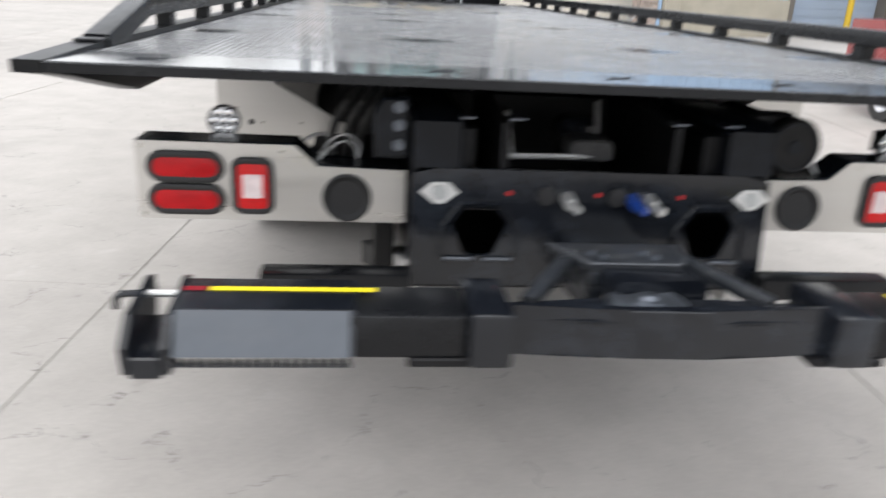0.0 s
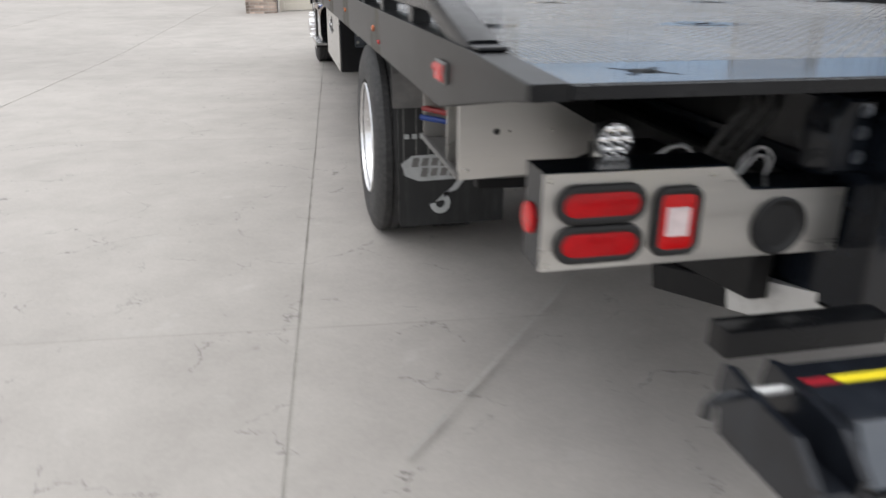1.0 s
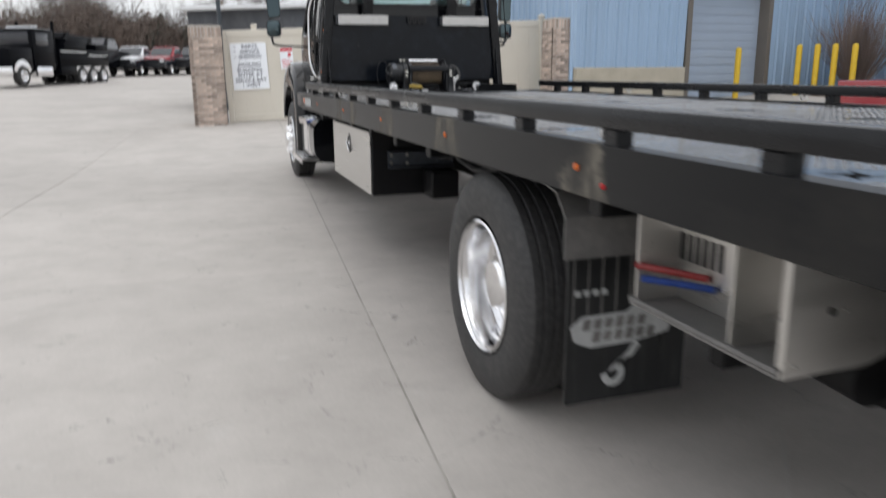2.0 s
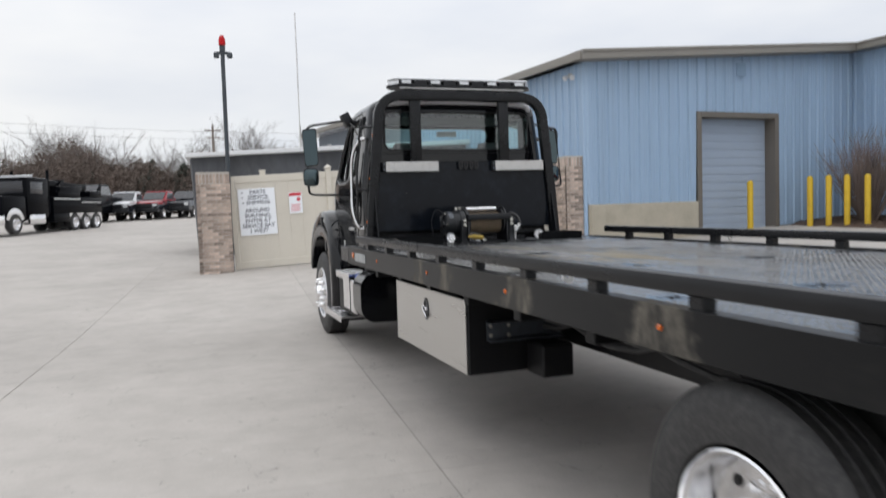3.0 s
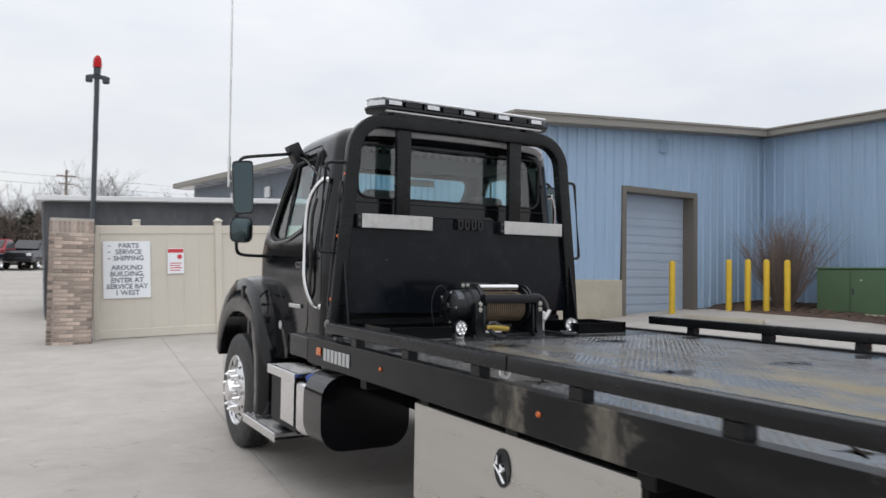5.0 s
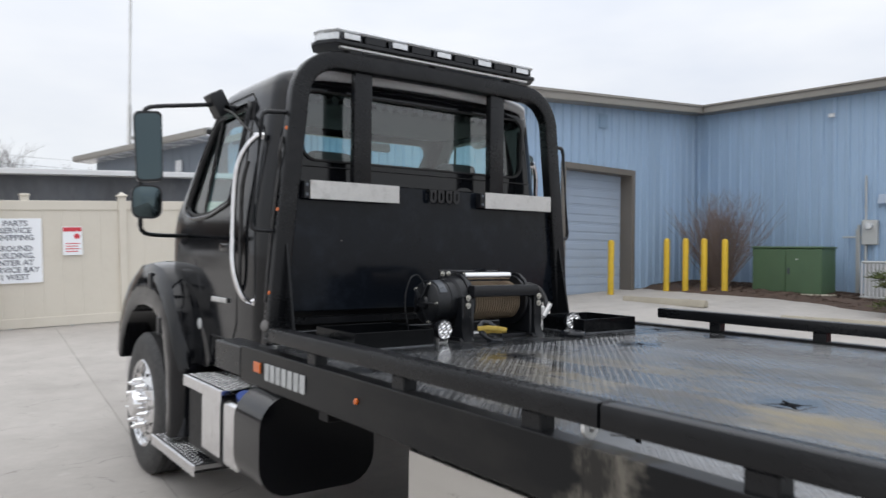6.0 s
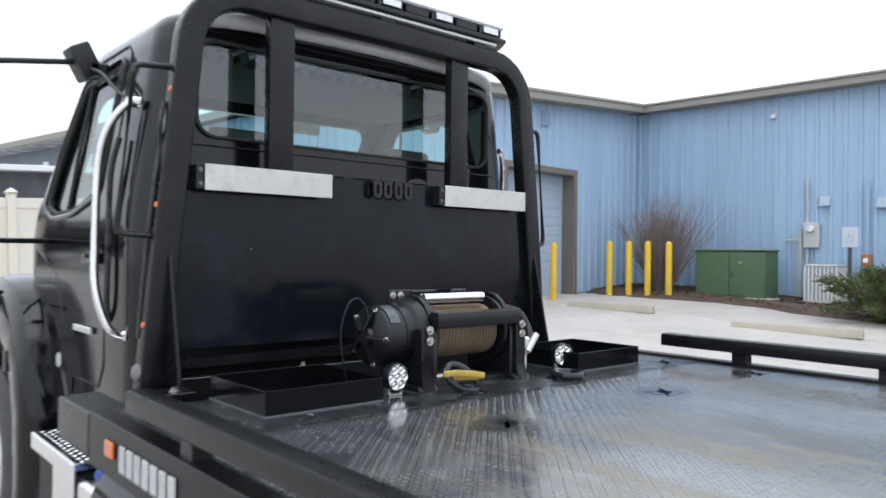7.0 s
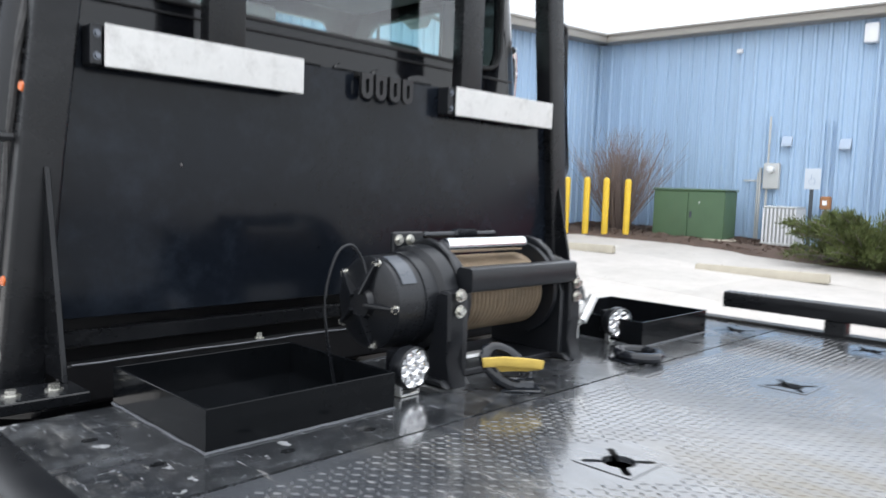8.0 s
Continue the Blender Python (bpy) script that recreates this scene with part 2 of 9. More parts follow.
M_ZINC = mk("zinc_plated_bolt", (0.62, 0.61, 0.56), 0.3, 0.9, var=0.2, s2=120)
M_RUBBER = mk("tyre_rubber", (0.026, 0.026, 0.027), 0.62, var=0.3, s1=16, s2=90, bump=0.3, dirt=(0.11, 0.105, 0.10), dirt_amount=0.45, dirt_from=0.44)
M_GROMMET = mk("black_rubber_grommet", (0.012, 0.012, 0.013), 0.55, var=0.2)
M_PLASTIC = mk("black_plastic", (0.0085, 0.0095, 0.0118), 0.36, var=0.2, bump=0.1, s2=160, spec=0.4)
M_RED = mk("red_lens", (0.46, 0.002, 0.006), 0.14, var=0.35, s1=20, s2=150, bump=0.35, spec=0.3)
M_REDCLEAR = mk("bright_red_lens", (0.60, 0.006, 0.008), 0.16, var=0.2, s1=20, s2=150, bump=0.3, spec=0.35)
M_WHITELENS = mk("white_reverse_lens", (0.80, 0.68, 0.68), 0.25, var=0.1, s1=30, s2=180, bump=0.4)
M_AMBER = mk("amber_lens", (0.55, 0.11, 0.008), 0.2, var=0.15, s2=120, bump=0.3, coat=0.3)
M_CLEARLENS = mk("clear_lens", (0.70, 0.72, 0.74), 0.12, 0.3, var=0.2, s1=40, s2=160, bump=0.4, coat=0.5)
M_YELLOW = mk("yellow_warning_label", (0.80, 0.66, 0.02), 0.45, var=0.1, s2=90)
M_YELLOWPAINT = mk("yellow_bollard_paint", (0.68, 0.45, 0.03), 0.55, var=0.15, s1=5, s2=60, bump=0.1, dirt=(0.4, 0.28, 0.05), dirt_amount=0.4)
M_WHITE = mk("white_print", (0.62, 0.62, 0.62), 0.5, var=0.12, s2=80)
M_GREYPRINT = mk("grey_print", (0.42, 0.43, 0.43), 0.6, var=0.25, s1=14, s2=90)
M_TRIMRED = mk("small_red_plug", (0.6, 0.02, 0.02), 0.4)
M_BLUEHOSE = mk("blue_air_hose", (0.012, 0.05, 0.26), 0.35, var=0.2)
M_REDHOSE = mk("red_air_hose", (0.30, 0.02, 0.02), 0.35, var=0.2)
M_ROPE = mk("brown_steel_cable", (0.23, 0.175, 0.118), 0.6, 0.3, var=0.35, s1=12, s2=170, bump=0.5)
M_STRAP = mk("yellow_webbing_strap", (0.48, 0.34, 0.07), 0.8, var=0.2, s1=20, s2=220, bump=0.5)
M_GLASS = glass("tinted_cab_glass", (0.80, 0.95, 0.92), base_gloss=0.13)
M_WINDSHIELD = glass("windscreen_glass", (0.66, 0.86, 0.88))
M_MIRROR = mk("mirror_glass", (0.075, 0.100, 0.108), 0.05, 1.0, var=0.02, bump=0, rvar=0.01)
M_INTERIOR = mk("dark_grey_cab_trim", (0.06, 0.06, 0.065), 0.75, var=0.2, bump=0.1)
M_SEAT = mk("grey_seat_cloth", (0.07, 0.07, 0.075), 0.9, var=0.3, s2=160, bump=0.3)
M_BLUE = mk("pale_blue_metal_siding", (0.335, 0.462, 0.62), 0.42, var=0.06, s1=0.6, s2=14, bump=0.03, dirt=(0.20, 0.26, 0.33), dirt_amount=0.26, stretch=(3.2, 3.2, 0.16), per_object=0.04, dirt_from=0.47)
M_BLUEDOOR = mk("grey_blue_door_paint", (0.36, 0.43, 0.53), 0.5, var=0.06, s1=1, s2=20)
M_TAUPE = mk("taupe_metal_trim", (0.16, 0.143, 0.122), 0.5, var=0.1, s1=1, s2=20, bump=0.02)
M_FASCIATRIM = mk("grey_taupe_gutter", (0.25, 0.235, 0.21), 0.5, var=0.08, s1=1, s2=20, bump=0.02)
M_ROOF = mk("grey_metal_roof", (0.35, 0.35, 0.34), 0.45, var=0.1)
M_SHED = mk("slate_blue_shed_metal", (0.17, 0.20, 0.24), 0.55, var=0.1, s1=0.5, s2=9)
M_VINYL = mk("cream_vinyl_fence", (0.66, 0.62, 0.54), 0.45, var=0.04, s1=0.8, s2=20, bump=0.02, dirt=(0.5, 0.46, 0.39), dirt_amount=0.2)
M_BRICK = mk("pinkish_tan_brick", (0.42, 0.335, 0.285), 0.9, var=0.35, s1=9, s2=60, bump=0.4, per_object=0.48, dirt=(0.58, 0.53, 0.47), dirt_amount=0.7, dirt_from=0.52)
M_MORTAR = mk("grey_mortar", (0.45, 0.42, 0.38), 0.95, var=0.15, s2=80, bump=0.3)
M_TARP = mk("dark_grey_tarpaulin", (0.085, 0.090, 0.102), 0.5, var=0.5, s1=0.9, s2=2.2, bump=1.0, dirt=(0.16, 0.165, 0.17), dirt_amount=0.5, stretch=(1.6, 1, 0.6))
M_WHITEROOF = mk("white_roof_sheet", (0.75, 0.76, 0.77), 0.5, var=0.06)
M_SIGN = mk("white_sign_panel", (0.90, 0.93, 0.97), 0.45, var=0.03)
M_GALV = mk("dull_galvanised_steel", (0.15, 0.165, 0.19), 0.36, 0.85, var=0.3, s1=6, s2=60, bump=0.05, dirt=(0.05, 0.05, 0.052), dirt_amount=0.5)
M_FLAP = mk("worn_black_flap_rubber", (0.010, 0.011, 0.012), 0.38, var=0.4, s1=4, s2=50, bump=0.1, dirt=(0.07, 0.07, 0.068), dirt_amount=0.35, stretch=(3, 1, 0.4))
M_FADEDSIGN = mk("sun_faded_sign_panel", (0.50, 0.55, 0.61), 0.55, var=0.08)
M_VENT = mk("grey_blue_vent_paint", (0.26, 0.37, 0.50), 0.5, var=0.1)
M_INK = mk("dark_sign_lettering", (0.15, 0.165, 0.20), 0.5, var=0.1)
M_SIGNRED = mk("red_sign_print", (0.62, 0.05, 0.07), 0.5, var=0.1)
M_GREEN = mk("green_utility_paint", (0.075, 0.135, 0.070), 0.5, var=0.12, s1=2, s2=40, bump=0.05, dirt=(0.09, 0.13, 0.07), dirt_amount=0.3)
M_MULCH = mk("brown_mulch", (0.085, 0.056, 0.042), 0.95, var=0.5, s1=6, s2=50, bump=1.0)
M_TWIG = mk("grey_brown_twigs", (0.20, 0.155, 0.135), 0.9, var=0.3)
M_BARK = mk("bare_winter_wood", (0.13, 0.112, 0.104), 0.95, var=0.35)
M_THICKET = mk("dead_leaf_thicket", (0.125, 0.098, 0.083), 0.95, var=0.5, s1=0.3, s2=4)
M_BRUSH = mk("russet_brush", (0.105, 0.075, 0.060), 0.95, var=0.35)
M_EVERGREEN = mk("dark_evergreen", (0.058, 0.066, 0.052), 0.9, var=0.4)
M_JUNIPER = mk("juniper_green", (0.085, 0.108, 0.030), 0.8, var=0.6, s1=3, s2=30, dirt=(0.13, 0.085, 0.035), dirt_amount=0.7, dirt_from=0.55)
M_GREYBOX = mk("grey_electrical_box", (0.48, 0.49, 0.48), 0.5, 0.2, var=0.08)
M_ORANGEBOX = mk("weathered_orange_box", (0.33, 0.15, 0.06), 0.6, var=0.2)
M_CARRED = mk("red_car_paint", (0.30, 0.018, 0.028), 0.22, var=0.06, coat=0.6, bump=0)
M_CARWHITE = mk("white_car_paint", (0.68, 0.69, 0.71), 0.25, var=0.04, coat=0.6, bump=0)
M_CARDARK = mk("dark_blue_car_paint", (0.012, 0.014, 0.020), 0.2, var=0.06, coat=0.6, bump=0)
M_POLE = mk("weathered_pole", (0.20, 0.17, 0.15), 0.9, var=0.2)
M_ENAMEL = mk("black_tray_enamel", (0.004, 0.0046, 0.0055), 0.14, var=0.4, bump=0.02, dirt=(0.02, 0.021, 0.024), dirt_amount=0.2, spec=0.12)
M_FARBLACK = mk("deep_black_lorry_paint", (0.003, 0.0035, 0.005), 0.16, var=0.3, spec=0.06)
M_DARKPOLE = mk("dark_painted_pole", (0.045, 0.055, 0.065), 0.5, var=0.2)


# ---------------------------------------------------------------- mesh helpers
def world_of(o):
    return o.matrix_basis if o.parent is None else world_of(o.parent) @ o.matrix_parent_inverse @ o.matrix_basis


def thing(name, at, label, category, group="", kind=""):
    e = new(name)
    e.empty_display_size = 0.2
    e.matrix_basis = at if isinstance(at, Matrix) else Matrix.Translation(at)
    return tagged(e, label, category, group, kind)


def mesh_of(name, bm, material, sharp=35):
    bmesh.ops.recalc_face_normals(bm, faces=bm.faces)
    for f in bm.faces:
        f.smooth = True
    lim = radians(sharp)
    for e in bm.edges:
        if len(e.link_faces) == 2 and e.calc_face_angle(0) > lim:
            e.smooth = False
    me = bpy.data.meshes.new(name)
    bm.to_mesh(me)
    bm.free()
    for mt in (material if isinstance(material, (list, tuple)) else [material]):
        me.materials.append(mt)
    return me


def part(name, bm, material, parent, label="", at=None, local=False, sharp=35):
    """Links a bmesh (or a mesh made before) as one mesh object under parent. Its numbers are in world metres, or in the parent's own if local."""
    me = bm if isinstance(bm, bpy.types.Mesh) else mesh_of(name, bm, material, sharp)
    o = new(name, me)
    o.matrix_basis = at if at is not None else Matrix.Identity(4)
    if parent is not None:
        o.parent = parent
        if not local:
            o.matrix_parent_inverse = world_of(parent).inverted()
    return tagged(o, label)


def single(name, bm, material, label, category, group="", kind="", at=None, sharp=35):
    o = part(name, bm, material, None, at=at, sharp=sharp)
    return tagged(o, label, category, group, kind)


def B():
    return bmesh.new()


def box(bm, x0, x1, y0, y1, z0, z1, bev=0.0, seg=1, m=None):
    r = bmesh.ops.create_cube(bm, size=1.0)
    vs = r["verts"]
    mat = Matrix.Translation(((x0 + x1) / 2, (y0 + y1) / 2, (z0 + z1) / 2)) @ Matrix.Diagonal((abs(x1 - x0), abs(y1 - y0), abs(z1 - z0), 1))
    if m is not None:
        mat = m @ mat
    bmesh.ops.transform(bm, matrix=mat, verts=vs)
    if bev:
        es = list({e for v in vs for e in v.link_edges})
        bmesh.ops.bevel(bm, geom=es, offset=bev, segments=seg, affect="EDGES", profile=0.6)
    return bm


def axis_frame(p0, p1):
    d = Vector(p1) - Vector(p0)
    return Matrix.Translation(p0) @ d.to_track_quat("Z", "Y").to_matrix().to_4x4(), d.length


def cyl(bm, p0, p1, r, r2=None, seg=16, cap=True):
    m, h = axis_frame(p0, p1)
    r2 = r if r2 is None else r2
    rings = []
    for z, rad in ((0, r), (h, r2)):
        rings.append([bm.verts.new(m @ Vector((rad * math.cos(2 * math.pi * i / seg), rad * math.sin(2 * math.pi * i / seg), z))) for i in range(seg)])
    for i in range(seg):
        bm.faces.new((rings[0][i], rings[0][(i + 1) % seg], rings[1][(i + 1) % seg], rings[1][i]))
    if cap:
        bm.faces.new(rings[0][::-1])
        bm.faces.new(rings[1])
    return bm


def lathe(bm, prof, p0, axis, seg=32, closed=False):
    """Turns a profile of (radius, distance along axis) round the axis through p0."""
    m, _ = axis_frame(p0, Vector(p0) + Vector(axis))
    rings = []
    for r, a in prof:
        if r < 1e-5:
            rings.append([bm.verts.new(m @ Vector((0, 0, a)))])
        else:
            rings.append([bm.verts.new(m @ Vector((r * math.cos(2 * math.pi * i / seg), r * math.sin(2 * math.pi * i / seg), a))) for i in range(seg)])
    pairs = list(zip(rings, rings[1:])) + ([(rings[-1], rings[0])] if closed else [])
    for a, b in pairs:
        for i in range(seg):
            j = (i + 1) % seg
            q = [a[i % len(a)], a[j % len(a)], b[j % len(b)], b[i % len(b)]]
            q = list(dict.fromkeys(q))
            if len(q) > 2:
                bm.faces.new(q)
    return bm


def sweep(bm, pts, shape, up=(0, 0, 1), closed=False, cap=True):
    """Sweeps a closed 2D shape along a path of points with mitred corners."""
    P = [Vector(p) for p in pts]
    n = len(P)
    rings = []
    upv = Vector(up)
    for i in range(n):
        a = P[i] - P[i - 1] if (i > 0 or closed) else P[1] - P[0]
        b = P[(i + 1) % n] - P[i] if (i < n - 1 or closed) else a
        a, b = a.normalized(), b.normalized()
        t = (a + b).normalized()
        k = 1 / max(0.3, t.dot(a))
        side = t.cross(upv)
        if side.length < 1e-3:
            side = t.cross(Vector((0, 1, 0)))
        side.normalize()
        v = side.cross(t).normalized()
        bend = (b - a)
        if bend.length > 1e-4:
            bd = bend.normalized()
            ring = []
            for u, w in shape:
                o = side * u + v * w
                o = o + bd * (o.dot(bd)) * (k - 1)
                ring.append(bm.verts.new(P[i] + o))
        else:
            ring = [bm.verts.new(P[i] + side * u + v * w) for u, w in shape]
        rings.append(ring)
    m = len(shape)
    for a, b in list(zip(rings, rings[1:])) + ([(rings[-1], rings[0])] if closed else []):
        for i in range(m):
            bm.faces.new((a[i], a[(i + 1) % m], b[(i + 1) % m], b[i]))
    if cap and not closed:
        bm.faces.new(rings[0][::-1])
        bm.faces.new(rings[-1])
    return bm


def circle(r, seg=10):
    return [(r * math.cos(2 * math.pi * i / seg), r * math.sin(2 * math.pi * i / seg)) for i in range(seg)]


def rrect(w, h, r, seg=3):
    """A rounded rectangle round the origin."""
    out = []
    for cx, cy, a0 in ((w / 2 - r, h / 2 - r, 0), (-w / 2 + r, h / 2 - r, 90), (-w / 2 + r, -h / 2 + r, 180), (w / 2 - r, -h / 2 + r, 270)):
        for i in range(seg + 1):
            a = radians(a0 + 90 * i / seg)
            out.append((cx + r * math.cos(a), cy + r * math.sin(a)))
    return out


def tube(bm, pts, r, seg=8, closed=False):
    return sweep(bm, pts, circle(r, seg), closed=closed)


def arc(c, r, a0, a1, n, plane="xz", other=0.0):
    out = []
    for i in range(n + 1):
        a = radians(a0 + (a1 - a0) * i / n)
        u, v = c[0] + r * math.cos(a), c[1] + r * math.sin(a)
        out.append({"xz": (u, other, v), "yz": (other, u, v), "xy": (u, v, other)}[plane])
    return out


def prism(bm, poly, plane, a0, a1, bev=0.0, seg=1):
    """Extrudes a polygon in a plane ('xz', 'yz', 'xy') from a0 to a1 along the third axis."""
    def at(u, v, w):
        return {"xz": (u, w, v), "yz": (w, u, v), "xy": (u, v, w)}[plane]
    A = [bm.verts.new(at(u, v, a0)) for u, v in poly]
    C = [bm.verts.new(at(u, v, a1)) for u, v in poly]
    fs = [bm.faces.new(A[::-1]), bm.faces.new(C)]
    n = len(poly)
    for i in range(n):
        fs.append(bm.faces.new((A[i], A[(i + 1) % n], C[(i + 1) % n], C[i])))
    if bev:
        es = list({e for f in fs[:2] for e in f.edges})
        bmesh.ops.bevel(bm, geom=es, offset=bev, segments=seg, affect="EDGES", profile=0.6)
    return bm


def plate_with_holes(bm, outer, holes, plane, a0, a1):
    """A flat plate with through holes: outer and holes are loops in a plane, a0 and a1 its two faces."""
    def at(u, v, w):
        return {"xz": (u, w, v), "yz": (w, u, v), "xy": (u, v, w)}[plane]
    sides = []
    for w in (a0, a1):
        loops, edges = [], []
        for lp in (outer, *holes):
            vs = [bm.verts.new(at(u, v, w)) for u, v in lp]
            loops.append(vs)
            edges += [bm.edges.new((vs[i], vs[(i + 1) % len(vs)])) for i in range(len(vs))]
        bmesh.ops.triangle_fill(bm, use_beauty=True, use_dissolve=False, edges=edges)
        sides.append(loops)
    for la, lb in zip(*sides):
        n = len(la)
        for i in range(n):
            bm.faces.new((la[i], la[(i + 1) % n], lb[(i + 1) % n], lb[i]))
    return bm


def bolt(r=0.012, h=0.01):
    """A hexagon bolt head with a washer, standing on z = 0."""
    bm = B()
    cyl(bm, (0, 0, 0), (0, 0, h * 0.25), r * 1.5, seg=14)
    cyl(bm, (0, 0, h * 0.25), (0, 0, h), r, r * 0.92, seg=6)
    return bm


def smooth_path(pts, n=6):
    """More points along a smooth curve through the given ones."""
    P = [Vector(p) for p in pts]
    out = []
    for i in range(len(P) - 1):
        a, b, c, d = P[max(0, i - 1)], P[i], P[i + 1], P[min(len(P) - 1, i + 2)]
        for k in range(n):
            t = k / n
            out.append(0.5 * (2 * b + (c - a) * t + (2 * a - 5 * b + 4 * c - d) * t * t + (3 * b - a - 3 * c + d) * t ** 3))
    return out + [P[-1]]


def text_mesh(words, size, material, name, thick=0.002, spacing=1.0, bold=0.0):
    """Words as a flat mesh in the built-in font, centred on x, standing in the xz plane and facing -y."""
    cu = bpy.data.curves.new(name, "FONT")
    cu.body, cu.size, cu.align_x, cu.align_y, cu.extrude, cu.space_line = words, size, "CENTER", "CENTER", thick, spacing
    cu.resolution_u = 2
    cu.offset = bold * size
    ob = bpy.data.objects.new(name, cu)
    scene.collection.objects.link(ob)
    bpy.context.view_layer.update()
    me = bpy.data.meshes.new_from_object(ob.evaluated_get(bpy.context.evaluated_depsgraph_get()))
    bpy.data.objects.remove(ob)
    me.transform(Matrix.Rotation(radians(90), 4, "X"))
    me.materials.clear()
    me.materials.append(material)
    return me


def clamp01(v):
    return min(max(v, 0.0), 1.0)


def lift(x, y):
    """Height of the pavement: a shade lower under the truck's tail, rising gently to the gate and to the building."""
    near_truck = -0.022 * clamp01((12.0 - y) / 5.5) + 0.024 * min(max(0.0, y - 14.0), 7.0) + 0.013 * max(0.0, y - 21.0)
    by_wall = 0.013 * max(0.0, y - 8.0)
    z = near_truck + (by_wall - near_truck) * clamp01((x - 3.0) / 3.0)
    z += 0.046 * min(max(0.0, x - 1.5), 14.0) * clamp01((y - 5.0) / 14.0)
    # the gate stands on a slope that rises along it
    z += 0.035 * min(max(0.0, x + 2.0), 3.5) * clamp01((9.0 - x) / 4.0) * clamp01((y - 14.0) / 6.0)
    return z


# ---------------------------------------------------------------- ground and pavement
def far_lift(x, y):
    return lift(min(x, 40.0), min(y, 75.0)) + 0.015 * max(0.0, min(y, 75.0) - 26.0)


bm = B()
gx = [-14 + i * 1.0 for i in range(0, 33)]
gx = [-600, -300, -150, -80, -50, -35, -24, -18] + gx + [24, 34, 60, 120, 300, 600]
gy = [-600, -250, -100, -40, -18] + [-8 + i * 1.0 for i in range(0, 35)] + [30, 36, 44, 52, 60, 75, 100, 150, 300, 700]
rows_v = []
for yy in gy:
    rows_v.append([bm.verts.new((xx, yy, far_lift(xx, yy) - (0.06 if (-11.5 < xx < 15.5 and -5.5 < yy < 26.0) else 0.0))) for xx in gx])
for a, b in zip(rows_v, rows_v[1:]):
    for i in range(len(gx) - 1):
        bm.faces.new((a[i], a[i + 1], b[i + 1], b[i]))
single("ground", bm, M_CONC, "pale dusty concrete yard running to the tree line", "ground", kind="structure", sharp=60)

SLAB_TURN = radians(-4.0)
SU, SV = Vector((math.cos(SLAB_TURN), math.sin(SLAB_TURN), 0)), Vector((-math.sin(SLAB_TURN), math.cos(SLAB_TURN), 0))
S0 = Vector((-1.635, 4.86, 0))
SW, SL = 3.0, 3.40


def on_slab(u, v, dz=0.0):
    p = S0 + SU * u + SV * v
    return Vector((p.x, p.y, lift(p.x, p.y) + dz))


bm = B()
us, vs = [(-4 * SW) + i * SW * 10 / 40 for i in range(41)], [(-3 * SL) + i * SL * 9 / 36 for i in range(37)]
gv = [[bm.verts.new(on_slab(u, v, -0.0035)) for u in us] for v in vs]
for a, b in zip(gv, gv[1:]):
    for i in range(len(us) - 1):
        bm.faces.new((a[i], a[i + 1], b[i + 1], b[i]))
pavement = single("pavement", bm, M_JOINT, "pale concrete slab pavement with dirt-filled joints", "pavement", kind="structure", sharp=60)

# ---------------------------------------------------------------- blue metal building
SITE = pose(11.16, 20.33, 0, 0, 0, 4.5)
XR = 4.35      # where the two blue walls meet, along the door wall


def siding(name, length, height_at, base_at, parent_label, at, x0=0.0, gap=None):
    """A wall of ribbed metal panels, each an object of its own; local x runs along the wall and -y faces out."""
    core = B()
    n = max(2, int(length / 1.0))
    A = []
    for i in range(n + 1):
        xx = x0 + length * i / n
        A.append([core.verts.new((xx, 0.03, base_at(xx))), core.verts.new((xx, 0.03, height_at(xx))), core.verts.new((xx, 0.22, base_at(xx))), core.verts.new((xx, 0.22, height_at(xx)))])
    for a, b in zip(A, A[1:]):
        mid = (a[0].co.x + b[0].co.x) / 2
        if gap and gap[0] < mid < gap[1]:
            continue
        core.faces.new((a[0], b[0], b[1], a[1]))
        core.faces.new((a[2], b[2], b[3], a[3]))
        core.faces.new((a[1], b[1], b[3], a[3]))
    wall = single(name, core, M_TAUPE, parent_label, "wall", kind="structure", at=at)
    rib = 0.3048
    xx = x0
    while xx < x0 + length - 0.01:
        w = min(0.9144, x0 + length - xx)
        pm = B()
        prof = []
        k = 0
        while k * rib < w - 1e-6:
            c = xx + k * rib
            for du, dv in ((0.0, 0.0), (0.026, -0.048), (0.080, -0.048), (0.106, 0.0), (0.16, 0.0), (0.168, -0.006), (0.188, -0.006), (0.196, 0.0), (0.225, 0.0), (0.233, -0.006), (0.253, -0.006), (0.261, 0.0)):
                if c + du <= xx + w + 1e-6:
                    prof.append((c + du, dv))
            k += 1
        prof.append((xx + w, 0.0))
        lo, hi = [], []
        for u, v in prof:
            lo_z = base_at(u)
            if gap and gap[0] < u < gap[1]:
                lo_z = gap[2]
            lo.append(pm.verts.new((u, v, lo_z)))
            hi.append(pm.verts.new((u, v, height_at(u))))
        for i in range(len(prof) - 1):
            pm.faces.new((lo[i], lo[i + 1], hi[i + 1], hi[i]))
        part("panel", pm, M_BLUE, wall, local=True, sharp=20)
        xx += w
    return wall


